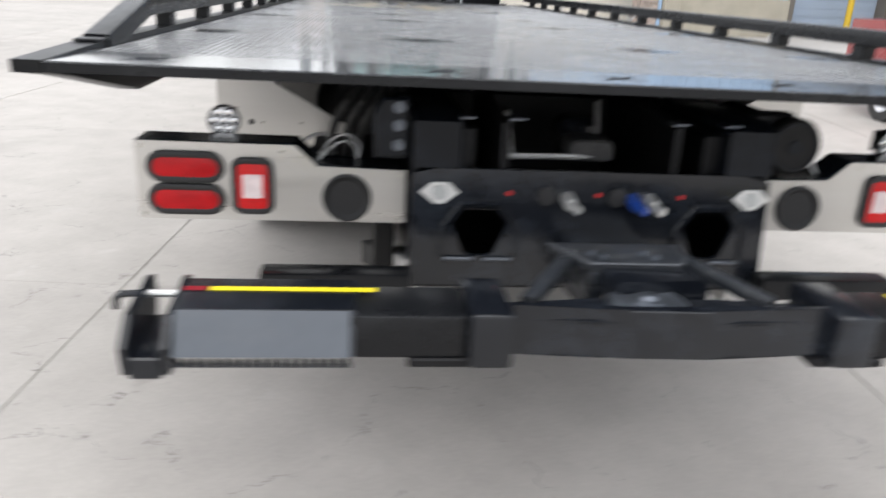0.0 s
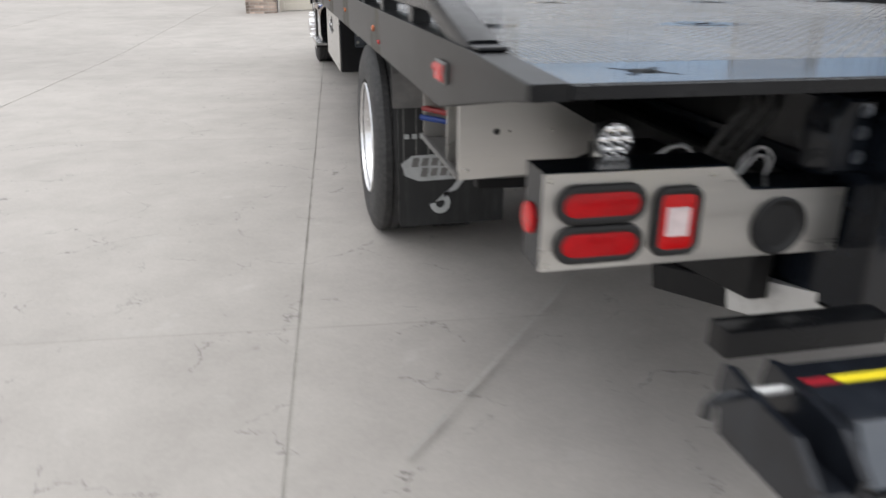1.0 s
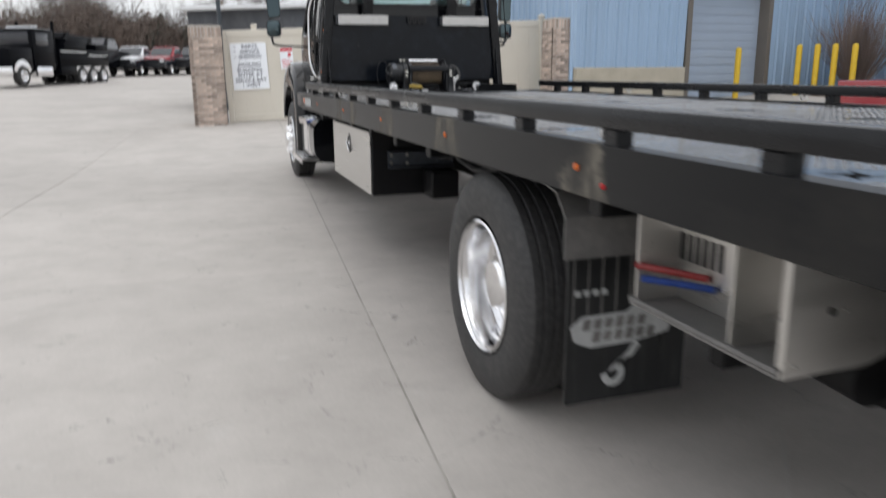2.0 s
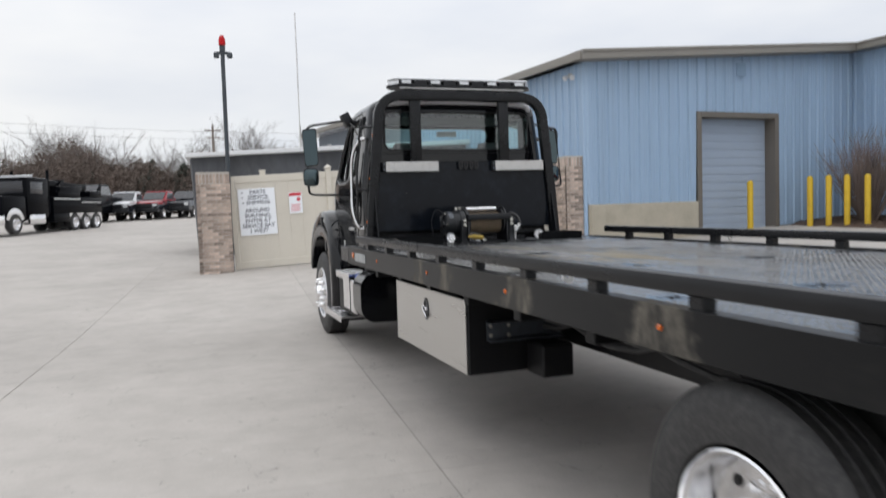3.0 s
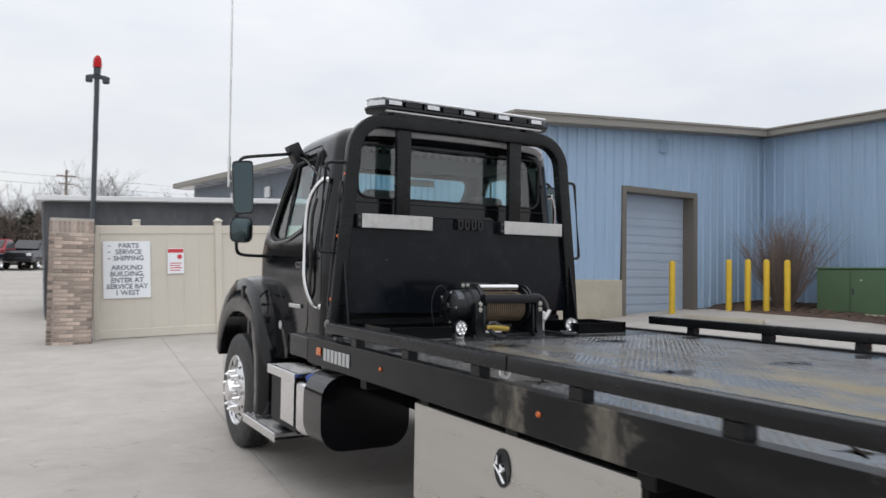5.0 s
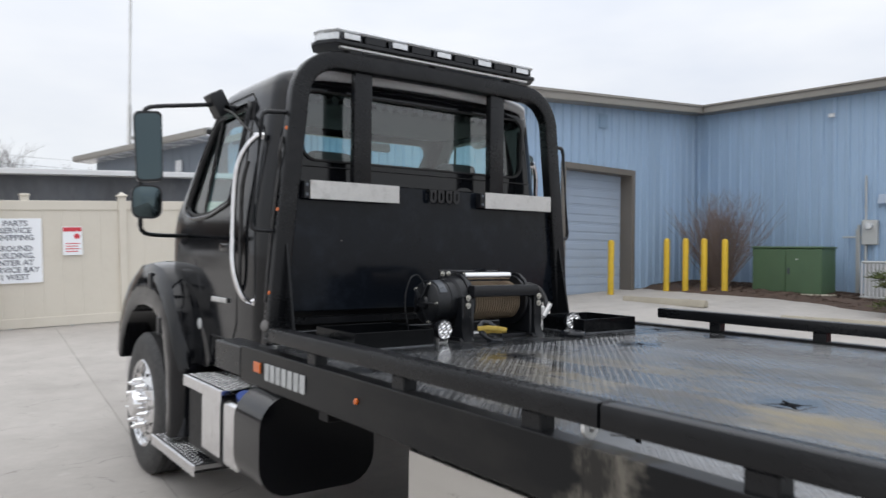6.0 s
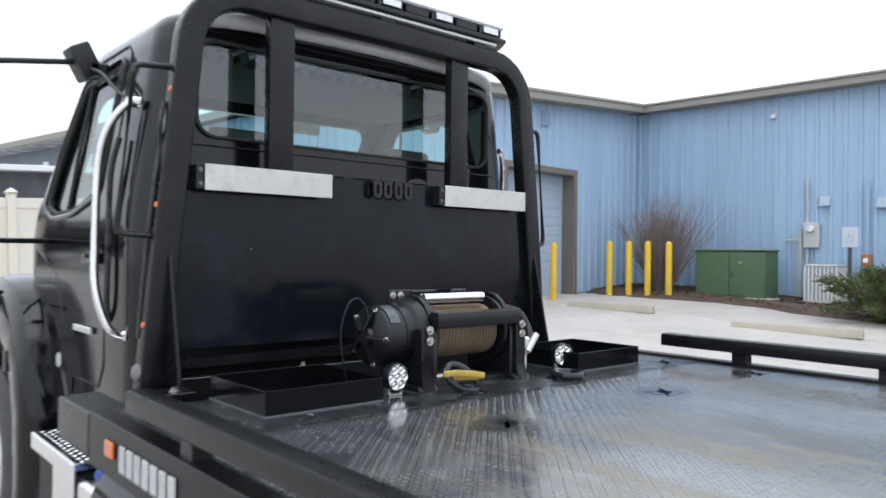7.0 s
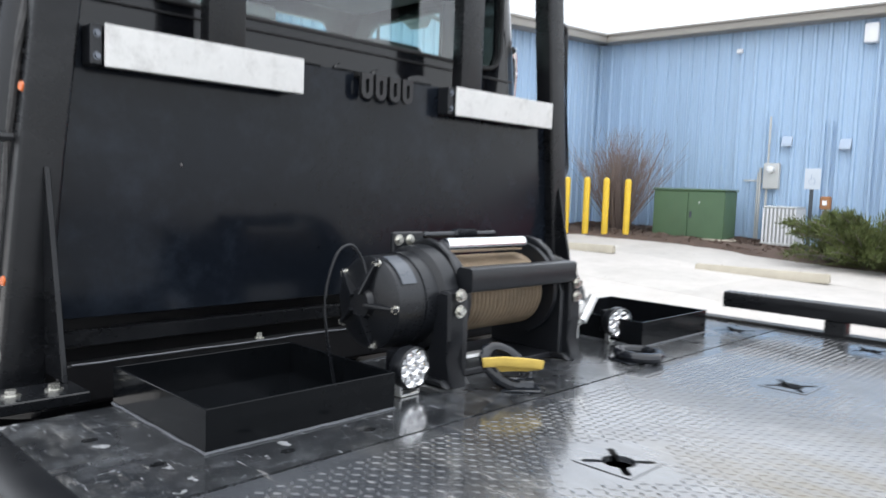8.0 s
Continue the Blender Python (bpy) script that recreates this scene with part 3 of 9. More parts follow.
def building():
    # local frame: x along the door wall, y into the building; the inner corner stands at x = XR
    xl, xr = -4.75, XR
    d0, d1, dtop = -1.27, 1.27, 3.56
    top = lambda x: 4.78 + (x - xl) * (5.47 - 4.78) / (xr - xl)
    def base(x):
        p = SITE @ Vector((x, 0, 0))
        return (1.42 if x < d0 - 0.12 else lift(p.x, p.y) + 0.02)
    siding("wall_door_side", xr - xl, top, base, "pale blue ribbed metal wall with a roll-up door", SITE, xl, gap=(d0 - 0.14, d1 + 0.14, dtop + 0.14))
    # long wall that runs back towards the camera, at right angles
    M2 = SITE @ pose(xr, 0, 0, 0, 0, -90)
    def base2(x):
        p = M2 @ Vector((x, 0, 0))
        return lift(p.x, p.y) + 0.02
    siding("wall_parking_side", 15.0, lambda x: 5.47, base2, "pale blue ribbed metal wall above a mulch bed", M2, 0.0)
    # west wall
    M3 = SITE @ pose(xl, 10.5, 0, 0, 0, -90)
    siding("wall_west", 10.5, lambda x: 4.78, lambda x: 0.2, "pale blue ribbed metal wall", M3, 0.0)
    # concrete plinth left of the door
    bm = B()
    box(bm, xl + 0.02, d0 - 0.14, -0.06, 0.25, -0.2, 1.42, 0.012)
    single("plinth", bm, M_CONC_WALL, "tan concrete retaining plinth under the blue siding", "plinth", kind="structure", at=SITE)
    bm = B()
    box(bm, xl + 0.02, xl + 0.42, -0.14, -0.065, -0.2, 1.41, 0.012)
    single("pilaster", bm, M_CONC_WALL, "tan concrete pilaster at the plinth's end", "plinth", kind="structure", at=SITE)
    # door
    door = thing("door_1", SITE @ Matrix.Translation((0, 0, 0.6)), "closed grey-blue sectional roll-up door in a taupe frame", "door", kind="structure")
    for i in range(7):
        z0 = 0.58 + i * 0.43
        bm = B()
        box(bm, d0, d1, 0.30, 0.35, z0, z0 + 0.43, 0.008)
        box(bm, d0 + 0.03, d1 - 0.03, 0.288, 0.302, z0 + 0.05, z0 + 0.20, 0.006)
        box(bm, d0 + 0.03, d1 - 0.03, 0.288, 0.302, z0 + 0.24, z0 + 0.385, 0.006)
        part("panel", bm, M_BLUEDOOR, door, at=SITE.copy())
    for nm, a in (("jamb", (d0 - 0.14, d0, -0.05, 0.34, 0.55, dtop + 0.14)), ("jamb", (d1, d1 + 0.14, -0.05, 0.34, 0.55, dtop + 0.14)), ("lintel", (d0 + 0.002, d1 - 0.002, -0.05, 0.34, dtop, dtop + 0.14))):
        bm = B()
        box(bm, *a, 0.006)
        part(nm, bm, M_TAUPE, door, "taupe metal frame", at=SITE.copy())
    # roof edge trim: rake along the door wall, gutters on the others
    bm = B()
    for dz0, dz1, yo0, yo1 in ((0.0, 0.16, -0.42, -0.36), (0.16, 0.215, -0.45, 0.1)):
        vs0 = [(xl - 0.35, top(xl) - 0.02), (xr - 0.35, 5.45)]
        poly = [(vs0[0][0], vs0[0][1] + dz0), (vs0[1][0], vs0[1][1] + dz0), (vs0[1][0], vs0[1][1] + dz1), (vs0[0][0], vs0[0][1] + dz1)]
        prism(bm, poly, "xz", yo0, yo1)
    poly = [(xl - 0.35, top(xl) - 0.03), (xr - 0.36, 5.44), (xr - 0.36, 5.45), (xl - 0.35, top(xl) - 0.02)]
    prism(bm, poly, "xz", -0.36, -0.035)
    single("trim", bm, M_FASCIATRIM, "grey-taupe metal rake trim along the roof edge", "trim", kind="structure", at=SITE)
    bm = B()
    for a in ((xr - 0.42, xr - 0.35, -15.0, -0.36, 5.45, 5.61), (xr - 0.46, xr + 0.1, -15.0, -0.36, 5.612, 5.66), (xr - 0.35, xr - 0.035, -15.0, -0.36, 5.44, 5.455)):
        box(bm, *a, 0.004)
    single("trim", bm, M_FASCIATRIM, "grey-taupe metal gutter along the roof edge", "trim", kind="structure", at=SITE)
    bm = B()
    box(bm, xl - 0.38, xl - 0.30, -0.36, 10.5, 4.77, 4.95, 0.004)
    single("trim", bm, M_FASCIATRIM, "grey-taupe metal gutter", "trim", kind="structure", at=SITE)
    bm = B()
    prism(bm, [(xl - 0.36, 4.965), (xr - 0.4, 5.65), (xr + 12, 6.6), (xr + 12, 6.55), (xr - 0.4, 5.60), (xl - 0.36, 4.915)], "xz", -0.40, 10.5)
    prism(bm, [(xr - 0.4, 5.655), (xr + 12, 6.65), (xr + 12, 6.60), (xr - 0.4, 5.615)], "xz", -15.0, -0.42)
    single("roof", bm, M_ROOF, "low-pitched grey metal roof", "roof", kind="structure", at=SITE)
    bm = B()
    box(bm, xr + 12.0, xr + 12.2, -15.0, 10.5, 0, 6.5)
    box(bm, xl, xr + 12.0, 10.3, 10.5, 0, 5.4)
    box(bm, xr + 0.3, xr + 12.0, -15.0, -14.8, 0, 5.5)
    single("wall_back", bm, M_BLUE, "pale blue metal walls at the back", "wall", kind="structure", at=SITE)
    # small square vent above the door
    v = thing("wall_vent", SITE @ Matrix.Translation((0.05, -0.04, 4.80)), "small square grey-blue louvred wall vent", "vent")
    bm = B()
    box(bm, -0.16, 0.16, -0.05, 0.02, -0.17, 0.17, 0.008)
    part("frame", bm, M_VENT, v, local=True)
    for i in range(6):
        bm = B()
        box(bm, -0.13, 0.13, -0.07, -0.052, -0.13 + i * 0.05, -0.105 + i * 0.05, 0.003)
        part("slat", bm, M_VENT, v, local=True)
    # twin floodlight on the outer corner
    f = thing("floodlight", SITE @ pose(xl - 0.05, 0.55, 4.55, 0, 0, -60), "white twin-headed security floodlight", "light")
    bm = B()
    box(bm, -0.05, 0.05, -0.03, 0.0, -0.05, 0.05, 0.01)
    part("bracket", bm, M_GREYBOX, f, local=True)
    for sx in (-1, 1):
        bm = B()
        lathe(bm, [(0.0, 0.0), (0.03, 0.0), (0.06, 0.09), (0.065, 0.12), (0.055, 0.122), (0.0, 0.11)], (sx * 0.05, -0.03, -0.02), (sx * 0.5, -0.8, -0.5), 14)
        part("lamp_head", bm, M_CARWHITE, f, local=True)


building()


def on_wall2(s, z, out=0.0):
    """A point on the parking-side wall: s metres from the inner corner, at height z, out metres in front of it."""
    return SITE @ Vector((XR - out, -s, z))


W2 = SITE @ pose(XR, 0, 0, 0, 0, -90)


def wall_fittings():
    def at(s, z):
        return W2 @ Matrix.Translation((s, -0.035, z))
    # spot light under the eaves
    t1 = thing("wall_light", at(3.65, 5.0), "small white wall light under the eaves", "light")
    bm = B()
    box(bm, -0.07, 0.07, -0.07, 0.0, -0.05, 0.05, 0.012)
    part("housing", bm, M_CARWHITE, t1, local=True)
    bm = B()
    box(bm, -0.05, 0.05, -0.08, -0.071, -0.035, 0.035, 0.004)
    part("lens", bm, M_CLEARLENS, t1, local=True)
    # electricity meter with conduit
    t2 = thing("electric_meter", at(4.55, 2.18), "grey electric meter box with round glass meter and conduits", "meter")
    bm = B()
    box(bm, -0.17, 0.17, -0.14, 0.0, -0.32, 0.26, 0.015)
    part("cabinet", bm, M_GREYBOX, t2, local=True)
    bm = B()
    lathe(bm, [(0.085, 0), (0.085, 0.05), (0.075, 0.09), (0.0, 0.1)], (0, -0.14, 0.12), (0, -1, 0), 20)
    part("meter_glass", bm, M_CLEARLENS, t2, local=True)
    for sx, z0, z1, r in ((-0.10, 0.26, 1.30, 0.025), (-0.10, -1.5, -0.32, 0.028), (-0.25, -1.5, 0.15, 0.03), (-0.30, -1.5, 0.05, 0.018)):
        bm = B()
        tube(bm, [(sx, -0.06, z0), (sx, -0.06, z1)], r, 10)
        part("conduit", bm, M_GREYBOX, t2, local=True)
    bm = B()
    box(bm, -0.62, -0.2, -0.07, -0.04, -0.16, -0.12, 0.005)
    part("arm", bm, M_GREYBOX, t2, local=True)
    # two hooded vents
    for s, z in ((4.82, 2.92), (6.0, 2.85)):
        h = thing("hooded_vent", at(s, z), "small pale blue hooded wall vent", "vent", "hooded vents")
        bm = B()
        prism(bm, [(0.0, 0.12), (-0.03, 0.115), (-0.13, -0.08), (-0.13, -0.11), (0.0, -0.10)], "yz", -0.11, 0.11, 0.005)
        part("hood", bm, M_BLUEDOOR, h, local=True)
    for s, z0, z1 in ((5.7, 0.9, 3.35), (6.5, 0.7, 5.0), (6.75, 0.7, 3.3)):
        bm = B()
        tube(bm, [(0, -0.05, z0 - 1.0), (0, -0.05, z1 - 1.0)], 0.035, 10)
        for q in (0.2, 0.6, 0.9):
            box(bm, -0.06, 0.06, -0.03, -0.0, z0 - 1 + (z1 - z0) * q, z0 - 0.97 + (z1 - z0) * q, 0.003)
        single("wall_conduit", bm, M_BLUE, "pale blue painted conduit pipe strapped to the wall", "pipe", "conduit pipes", at=at(s, 1.0))
    t4 = thing("wall_lamp", at(6.35, 5.12), "grey box lamp high on the wall", "light")
    bm = B()
    box(bm, -0.13, 0.13, -0.22, 0.0, -0.2, 0.2, 0.03, 2)
    part("housing", bm, M_CARWHITE, t4, local=True)
    # air conditioner on the mulch
    p = on_wall2(5.0, 0, 0.55)
    gz = lift(p.x, p.y) + 0.05
    ac = thing("air_conditioner", SITE @ Matrix.Translation((XR - 0.55, -5.0, gz)), "pale grey outdoor air conditioner with vertical louvres", "air conditioner")
    bm = B()
    box(bm, -0.40, 0.40, -0.36, 0.36, 0.0, 0.06, 0.01)
    box(bm, -0.38, 0.38, -0.34, 0.34, 0.80, 0.85, 0.02)
    box(bm, -0.33, 0.33, -0.29, 0.29, 0.06, 0.80)
    part("casing", bm, M_GREYBOX, ac, local=True)
    louvre = B()
    box(louvre, -0.012, 0.012, -0.02, 0.02, 0.06, 0.80, 0.004)
    lm = mesh_of("louvre", louvre, M_CARWHITE)
    for i in range(9):
        part("louvre", lm, None, ac, at=pose(-0.37, -0.32 + i * 0.08, 0), local=True)
        part("louvre", lm, None, ac, at=pose(-0.36 + i * 0.09, -0.33, 0, 0, 0, 90), local=True)
    # parking sign on a post
    q = Vector((14.6, 14.87, 0))
    gq = lift(q.x, q.y)
    sg = thing("parking_sign", pose(q.x, q.y, gq, 0, 0, -62), "white disabled-parking sign on a dark post", "sign")
    bm = B()
    box(bm, -0.035, 0.035, 0.0, 0.04, 0.0, 1.75, 0.005)
    part("post", bm, M_DARKPOLE, sg, local=True)
    bm = B()
    box(bm, -0.15, 0.15, -0.012, -0.002, 1.34, 1.76, 0.004)
    part("plate", bm, M_FADEDSIGN, sg, local=True)
    bm = B()
    lathe(bm, [(0.055, 0.0), (0.068, 0.0), (0.068, 0.003), (0.055, 0.003)], (-0.01, -0.0125, 1.50), (0, -1, 0), 18, True)
    box(bm, -0.035, -0.018, -0.0155, -0.0125, 1.52, 1.64)
    box(bm, -0.035, 0.035, -0.0155, -0.0125, 1.55, 1.564)
    box(bm, 0.032, 0.046, -0.0155, -0.0125, 1.45, 1.53)
    part("symbol", bm, M_BLUEDOOR, sg, local=True)
    ob = thing("utility_box", SITE @ Matrix.Translation((XR - 0.3, -5.75, lift(15.7, 14.6))), "weathered orange-brown utility box on a short post", "box")
    bm = B()
    box(bm, -0.05, 0.05, -0.05, 0.05, 0, 0.9, 0.008)
    part("post", bm, M_POLE, ob, local=True)
    bm = B()
    box(bm, -0.10, 0.08, -0.10, 0.10, 0.92, 1.20, 0.02)
    part("cabinet", bm, M_ORANGEBOX, ob, local=True)
    bm = B()
    box(bm, -0.112, -0.101, -0.045, 0.045, 1.01, 1.11, 0.004)
    part("plate", bm, M_SIGN, ob, local=True)


wall_fittings()

# mulch bed along the parking-side wall
bm = B()
rnd = random.Random(5)
cols = 60
A = []
for i in range(cols + 1):
    s = -0.2 + 14.0 * i / cols
    edge = 2.55 + 0.25 * math.sin(s * 1.3) + 0.08 * rnd.uniform(-1, 1)
    ring = []
    for k in range(7):
        o = 0.04 + edge * k / 6
        p = on_wall2(max(0.05, s), 0, o)
        ring.append(bm.verts.new((p.x, p.y, lift(p.x, p.y) + (0.07 + rnd.uniform(-0.02, 0.03)) * (1 if k < 6 else -0.2))))
    A.append(ring)
for a, b in zip(A, A[1:]):
    for k in range(6):
        bm.faces.new((a[k], a[k + 1], b[k + 1], b[k]))
single("mulch_bed", bm, M_MULCH, "brown bark mulch bed along the blue wall", "mulch", kind="stuff")


def chips():
    r = random.Random(9)
    verts, faces = [], []
    for i in range(2600):
        s, o = r.uniform(0, 13), abs(r.gauss(0, 1)) * 1.1 + 0.2
        if o > 2.9:
            continue
        p = on_wall2(s, 0, o)
        z = lift(p.x, p.y) + 0.085
        a, L, w = r.uniform(0, 6.28), r.uniform(0.03, 0.09), r.uniform(0.012, 0.03)
        c, sn = math.cos(a), math.sin(a)
        k = len(verts)
        dz = r.uniform(-0.01, 0.03)
        verts += [(p.x + c * L, p.y + sn * L, z + dz), (p.x - sn * w, p.y + c * w, z + 0.015), (p.x - c * L, p.y - sn * L, z - dz * 0.5), (p.x + sn * w, p.y - c * w, z + 0.02)]
        faces.append((k, k + 1, k + 2, k + 3))
    me = bpy.data.meshes.new("bark_chips")
    me.from_pydata(verts, [], faces)
    me.materials.append(M_MULCH)
    tagged(new("bark_chips", me), "loose brown bark chips and dead leaves", "mulch", kind="stuff")


chips()


def bollard(p):
    z = lift(p[0], p[1])
    o = thing("bollard", (p[0], p[1], z), "yellow painted steel bollard with a domed cap", "bollard", "yellow bollards")
    bm = B()
    lathe(bm, [(0.0, -0.1), (0.074, -0.1), (0.074, 1.24), (0.066, 1.275), (0.04, 1.30), (0.0, 1.31)], (0, 0, 0), (0, 0, 1), 18)
    part("post", bm, M_YELLOWPAINT, o, local=True)
    return o


for p in ((11.24, 20.00), (12.84, 19.62), (13.05, 19.22), (13.23, 18.82), (13.42, 18.38)):
    bollard(p)


def transformer():
    z = lift(14.8, 17.4)
    o = thing("transformer_box", SITE @ Matrix.Translation(SITE.inverted() @ Vector((14.82, 17.46, z - 0.11))), "green painted pad-mounted electrical transformer cabinet", "transformer")
    bm = B()
    box(bm, -0.50, 0.50, -1.02, 1.02, 0.0, 0.15, 0.015)
    part("pad", bm, M_CONC_WALL, o, "concrete pad", local=True)
    bm = B()
    box(bm, -0.38, 0.38, -0.82, 0.82, 0.02, 1.20, 0.015)
    part("body", bm, M_GREEN, o, local=True)
    bm = B()
    box(bm, -0.41, 0.41, -0.85, 0.85, 1.203, 1.25, 0.015)
    part("lid", bm, M_GREEN, o, local=True)
    for y0, y1 in ((-0.81, -0.01), (0.01, 0.81)):
        bm = B()
        box(bm, -0.405, -0.382, y0, y1, 0.06, 1.18, 0.008)
        part("door", bm, M_GREEN, o, local=True)
    bm = B()
    box(bm, -0.43, -0.406, -0.10, -0.05, 0.60, 0.74, 0.006)
    part("handle", bm, M_DARKPOLE, o, local=True)
    bm = B()
    box(bm, -0.409, -0.4055, -0.28, -0.24, 0.93, 0.96)
    part("label_plate", bm, M_WHITE, o, local=True)


transformer()


def wheel_stop(p, ang, L):
    z = lift(p[0], p[1])
    o = thing("wheel_stop", pose(p[0], p[1], z, 0, 0, ang), "weathered pale concrete parking wheel stop", "wheel stop", "wheel stops")
    bm = B()
    prism(bm, [(-0.09, -0.02), (0.09, -0.02), (0.085, 0.05), (0.05, 0.125), (-0.05, 0.125), (-0.085, 0.05)], "yz", -L / 2, L / 2, 0.015, 2)
    part("block", bm, M_CONC_WALL, o, local=True)
    for s in (-0.6, 0.6):
        bm = B()
        cyl(bm, (s, 0, 0.12), (s, 0, 0.132), 0.014, seg=8)
        part("pin", bm, M_POLE, o, local=True)


wheel_stop((10.65, 18.0), 100, 1.9)
wheel_stop((10.75, 14.3), 100, 2.05)


def bare_shrub():
    r = random.Random(11)
    cx, cy = 14.2, 19.05
    z0 = lift(cx, cy) + 0.05
    o = thing("bare_shrub", (cx, cy, z0), "leafless winter shrub of many thin upright twigs", "shrub")
    bm = B()
    for i in range(380):
        a, lean, L = r.uniform(0, 6.283), min(0.62, abs(r.gauss(0, 0.34))), r.uniform(1.3, 2.25)
        d = Vector((math.cos(a) * math.sin(lean), math.sin(a) * math.sin(lean), math.cos(lean)))
        p = Vector((math.cos(a) * r.uniform(0, 0.22), math.sin(a) * r.uniform(0, 0.22), -0.05))
        pts = [p]
        for k in range(4):
            d = (d + Vector((r.uniform(-.12, .12), r.uniform(-.12, .12), 0.03))).normalized()
            pts.append(pts[-1] + d * L / 4)
        rr = r.uniform(0.007, 0.013)
        for k in range(4):
            cyl(bm, pts[k], pts[k + 1], rr * (1 - k * 0.2), rr * (0.8 - k * 0.2), 3, False)
        for k in (2, 3, 3, 4):
            dd = (d + Vector((r.uniform(-.7, .7), r.uniform(-.7, .7), r.uniform(0, .5)))).normalized()
            cyl(bm, pts[k], pts[k] + dd * r.uniform(0.2, 0.5), rr * 0.45, rr * 0.15, 3, False)
    tagged(part("twig_spray", bm, M_TWIG, o, local=True), kind="stuff")


bare_shrub()


def juniper():
    r = random.Random(21)
    cx, cy = 13.55, 13.45
    z0 = lift(cx, cy)
    o = thing("juniper_bush", (cx, cy, z0), "low spreading green juniper bush with feathery sprays", "bush")
    verts, faces = [], []
    bm = B()
    # layered arching plumes: each a limb that reaches outwards, clothed in short sprays
    for k in range(74):
        a = r.uniform(0, 6.283)
        reach = r.uniform(0.75, 1.45) * (1.0 + 0.16 * math.sin(3 * a + 1.2))
        top = r.uniform(0.20, 0.92) * (1.0 - 0.12 * math.cos(a - 0.4))
        if k < 16:
            reach *= 0.45
            top = r.uniform(0.75, 1.02)
        tip = Vector((reach * math.cos(a), reach * math.sin(a) * 1.12, top))
        root = Vector((0.15 * math.cos(a), 0.15 * math.sin(a), 0.05))
        bend = Vector((tip.x * 0.5, tip.y * 0.5, top * 0.75 + 0.10))
        line = [root * (1 - t) ** 2 + bend * 2 * t * (1 - t) + tip * t * t for t in (0, 0.25, 0.5, 0.75, 1.0)]
        for p, q in zip(line, line[1:]):
            cyl(bm, p, q, 0.016, 0.009, 4, False)
        wide = r.uniform(0.13, 0.24)
        for i in range(300):
            t = r.random() ** 0.75
            c = root * (1 - t) ** 2 + bend * 2 * t * (1 - t) + tip * t * t
            along = ((bend - root) * (1 - t) + (tip - bend) * t).normalized()
            off = Vector((r.gauss(0, 1), r.gauss(0, 1), r.gauss(0, 0.55)))
            off = off.normalized() * wide * r.random() ** 0.6 * (0.45 + 0.75 * math.sin(math.pi * min(1, t * 0.9 + 0.1)))
            p = c + off
            if p.z < 0.03:
                continue
            d = (along * 0.9 + off.normalized() * 0.8 + Vector((r.uniform(-.3, .3), r.uniform(-.3, .3), r.uniform(0.0, .6)))).normalized()
            sd = d.cross(Vector((r.uniform(-1, 1), r.uniform(-1, 1), r.uniform(-1, 1)))).normalized()
            L, w = r.uniform(0.04, 0.10), r.uniform(0.006, 0.014)
            n = len(verts)
            verts += [p - sd * w, p + sd * w, p + d * L + sd * w * 0.6, p + d * L * 1.15, p + d * L - sd * w * 0.6]
            faces.append((n, n + 1, n + 2, n + 3, n + 4))
    me = bpy.data.meshes.new("foliage")
    me.from_pydata(verts, [], faces)
    me.materials.append(M_JUNIPER)
    part("foliage", me, None, o, local=True)
    part("branching", bm, M_BARK, o, local=True)


juniper()


# ---------------------------------------------------------------- gate, pillars and sign
GATE = pose(-1.67, 21.3, 0, 0, 0, -3.0)
GZ = 0.155
TILT = pose(0, 0, 0, 0, -2.3, 0)      # the gate follows the sloping ground


def brick_pillar(x0, z_top, label, ahead=0.0):
    """A square brick pillar at local x0 of the gate line, with bricks as pieces round a mortar core and a soldier-course cap."""
    w = 0.72
    o = thing("brick_pillar", GATE @ Matrix.Translation((x0 + w / 2, w / 2 - ahead, GZ)), label, "pillar", "gate pillars")
    h = z_top - GZ
    bm = B()
    box(bm, -w / 2 + 0.012, w / 2 - 0.012, -w / 2 + 0.012, w / 2 - 0.012, -0.1, h - 0.01, 0.004)
    part("mortar_core", bm, M_MORTAR, o, local=True)
    bw, bh, bd, j = 0.200, 0.057, 0.09, 0.014
    def brick_mesh(L, H, D):
        q = B()
        box(q, 0, L, 0, D, 0, H, 0.004)
        return mesh_of("brick", q, M_BRICK)
    ms = {}
    def lay(L, x, y, z, ang, H=bh):
        key = (round(L, 3), H)
        if key not in ms:
            ms[key] = brick_mesh(L, H, bd)
        part("brick", ms[key], None, o, at=pose(x, y, z, 0, 0, ang), local=True)
    cap_h = 0.24
    rows = int((h - cap_h) / (bh + j))
    for i in range(rows):
        z = i * (bh + j)
        for side, ang in enumerate((0, -90, 90)):
            off = 0 if (i + (side % 2)) % 2 == 0 else bw / 2 + j / 2
            x = 0.0
            first = True
            while x < w - 0.02:
                L = (bw / 2 - j / 2) if (first and off) else bw
                first = False
                L = min(L, w - x)
                if L < 0.03:
                    break
                c = {0: (-w / 2 + x, -w / 2, z, 0), -90: (-w / 2, w / 2 - x, z, -90), 90: (w / 2, -w / 2 + x, z, 90)}[ang]
                lay(L, *c)
                x += L + j
    z = rows * (bh + j)
    for side in range(3):
        for i in range(10):
            x = i * (w / 10)
            L = w / 10 - j
            c = ((-w / 2 + x, -w / 2 + 0.01, z, 0), (-w / 2 + 0.01, w / 2 - x, z, -90), (w / 2 - 0.01, -w / 2 + x, z, 90))[side]
            lay(L, *c, H=0.2)
    return o


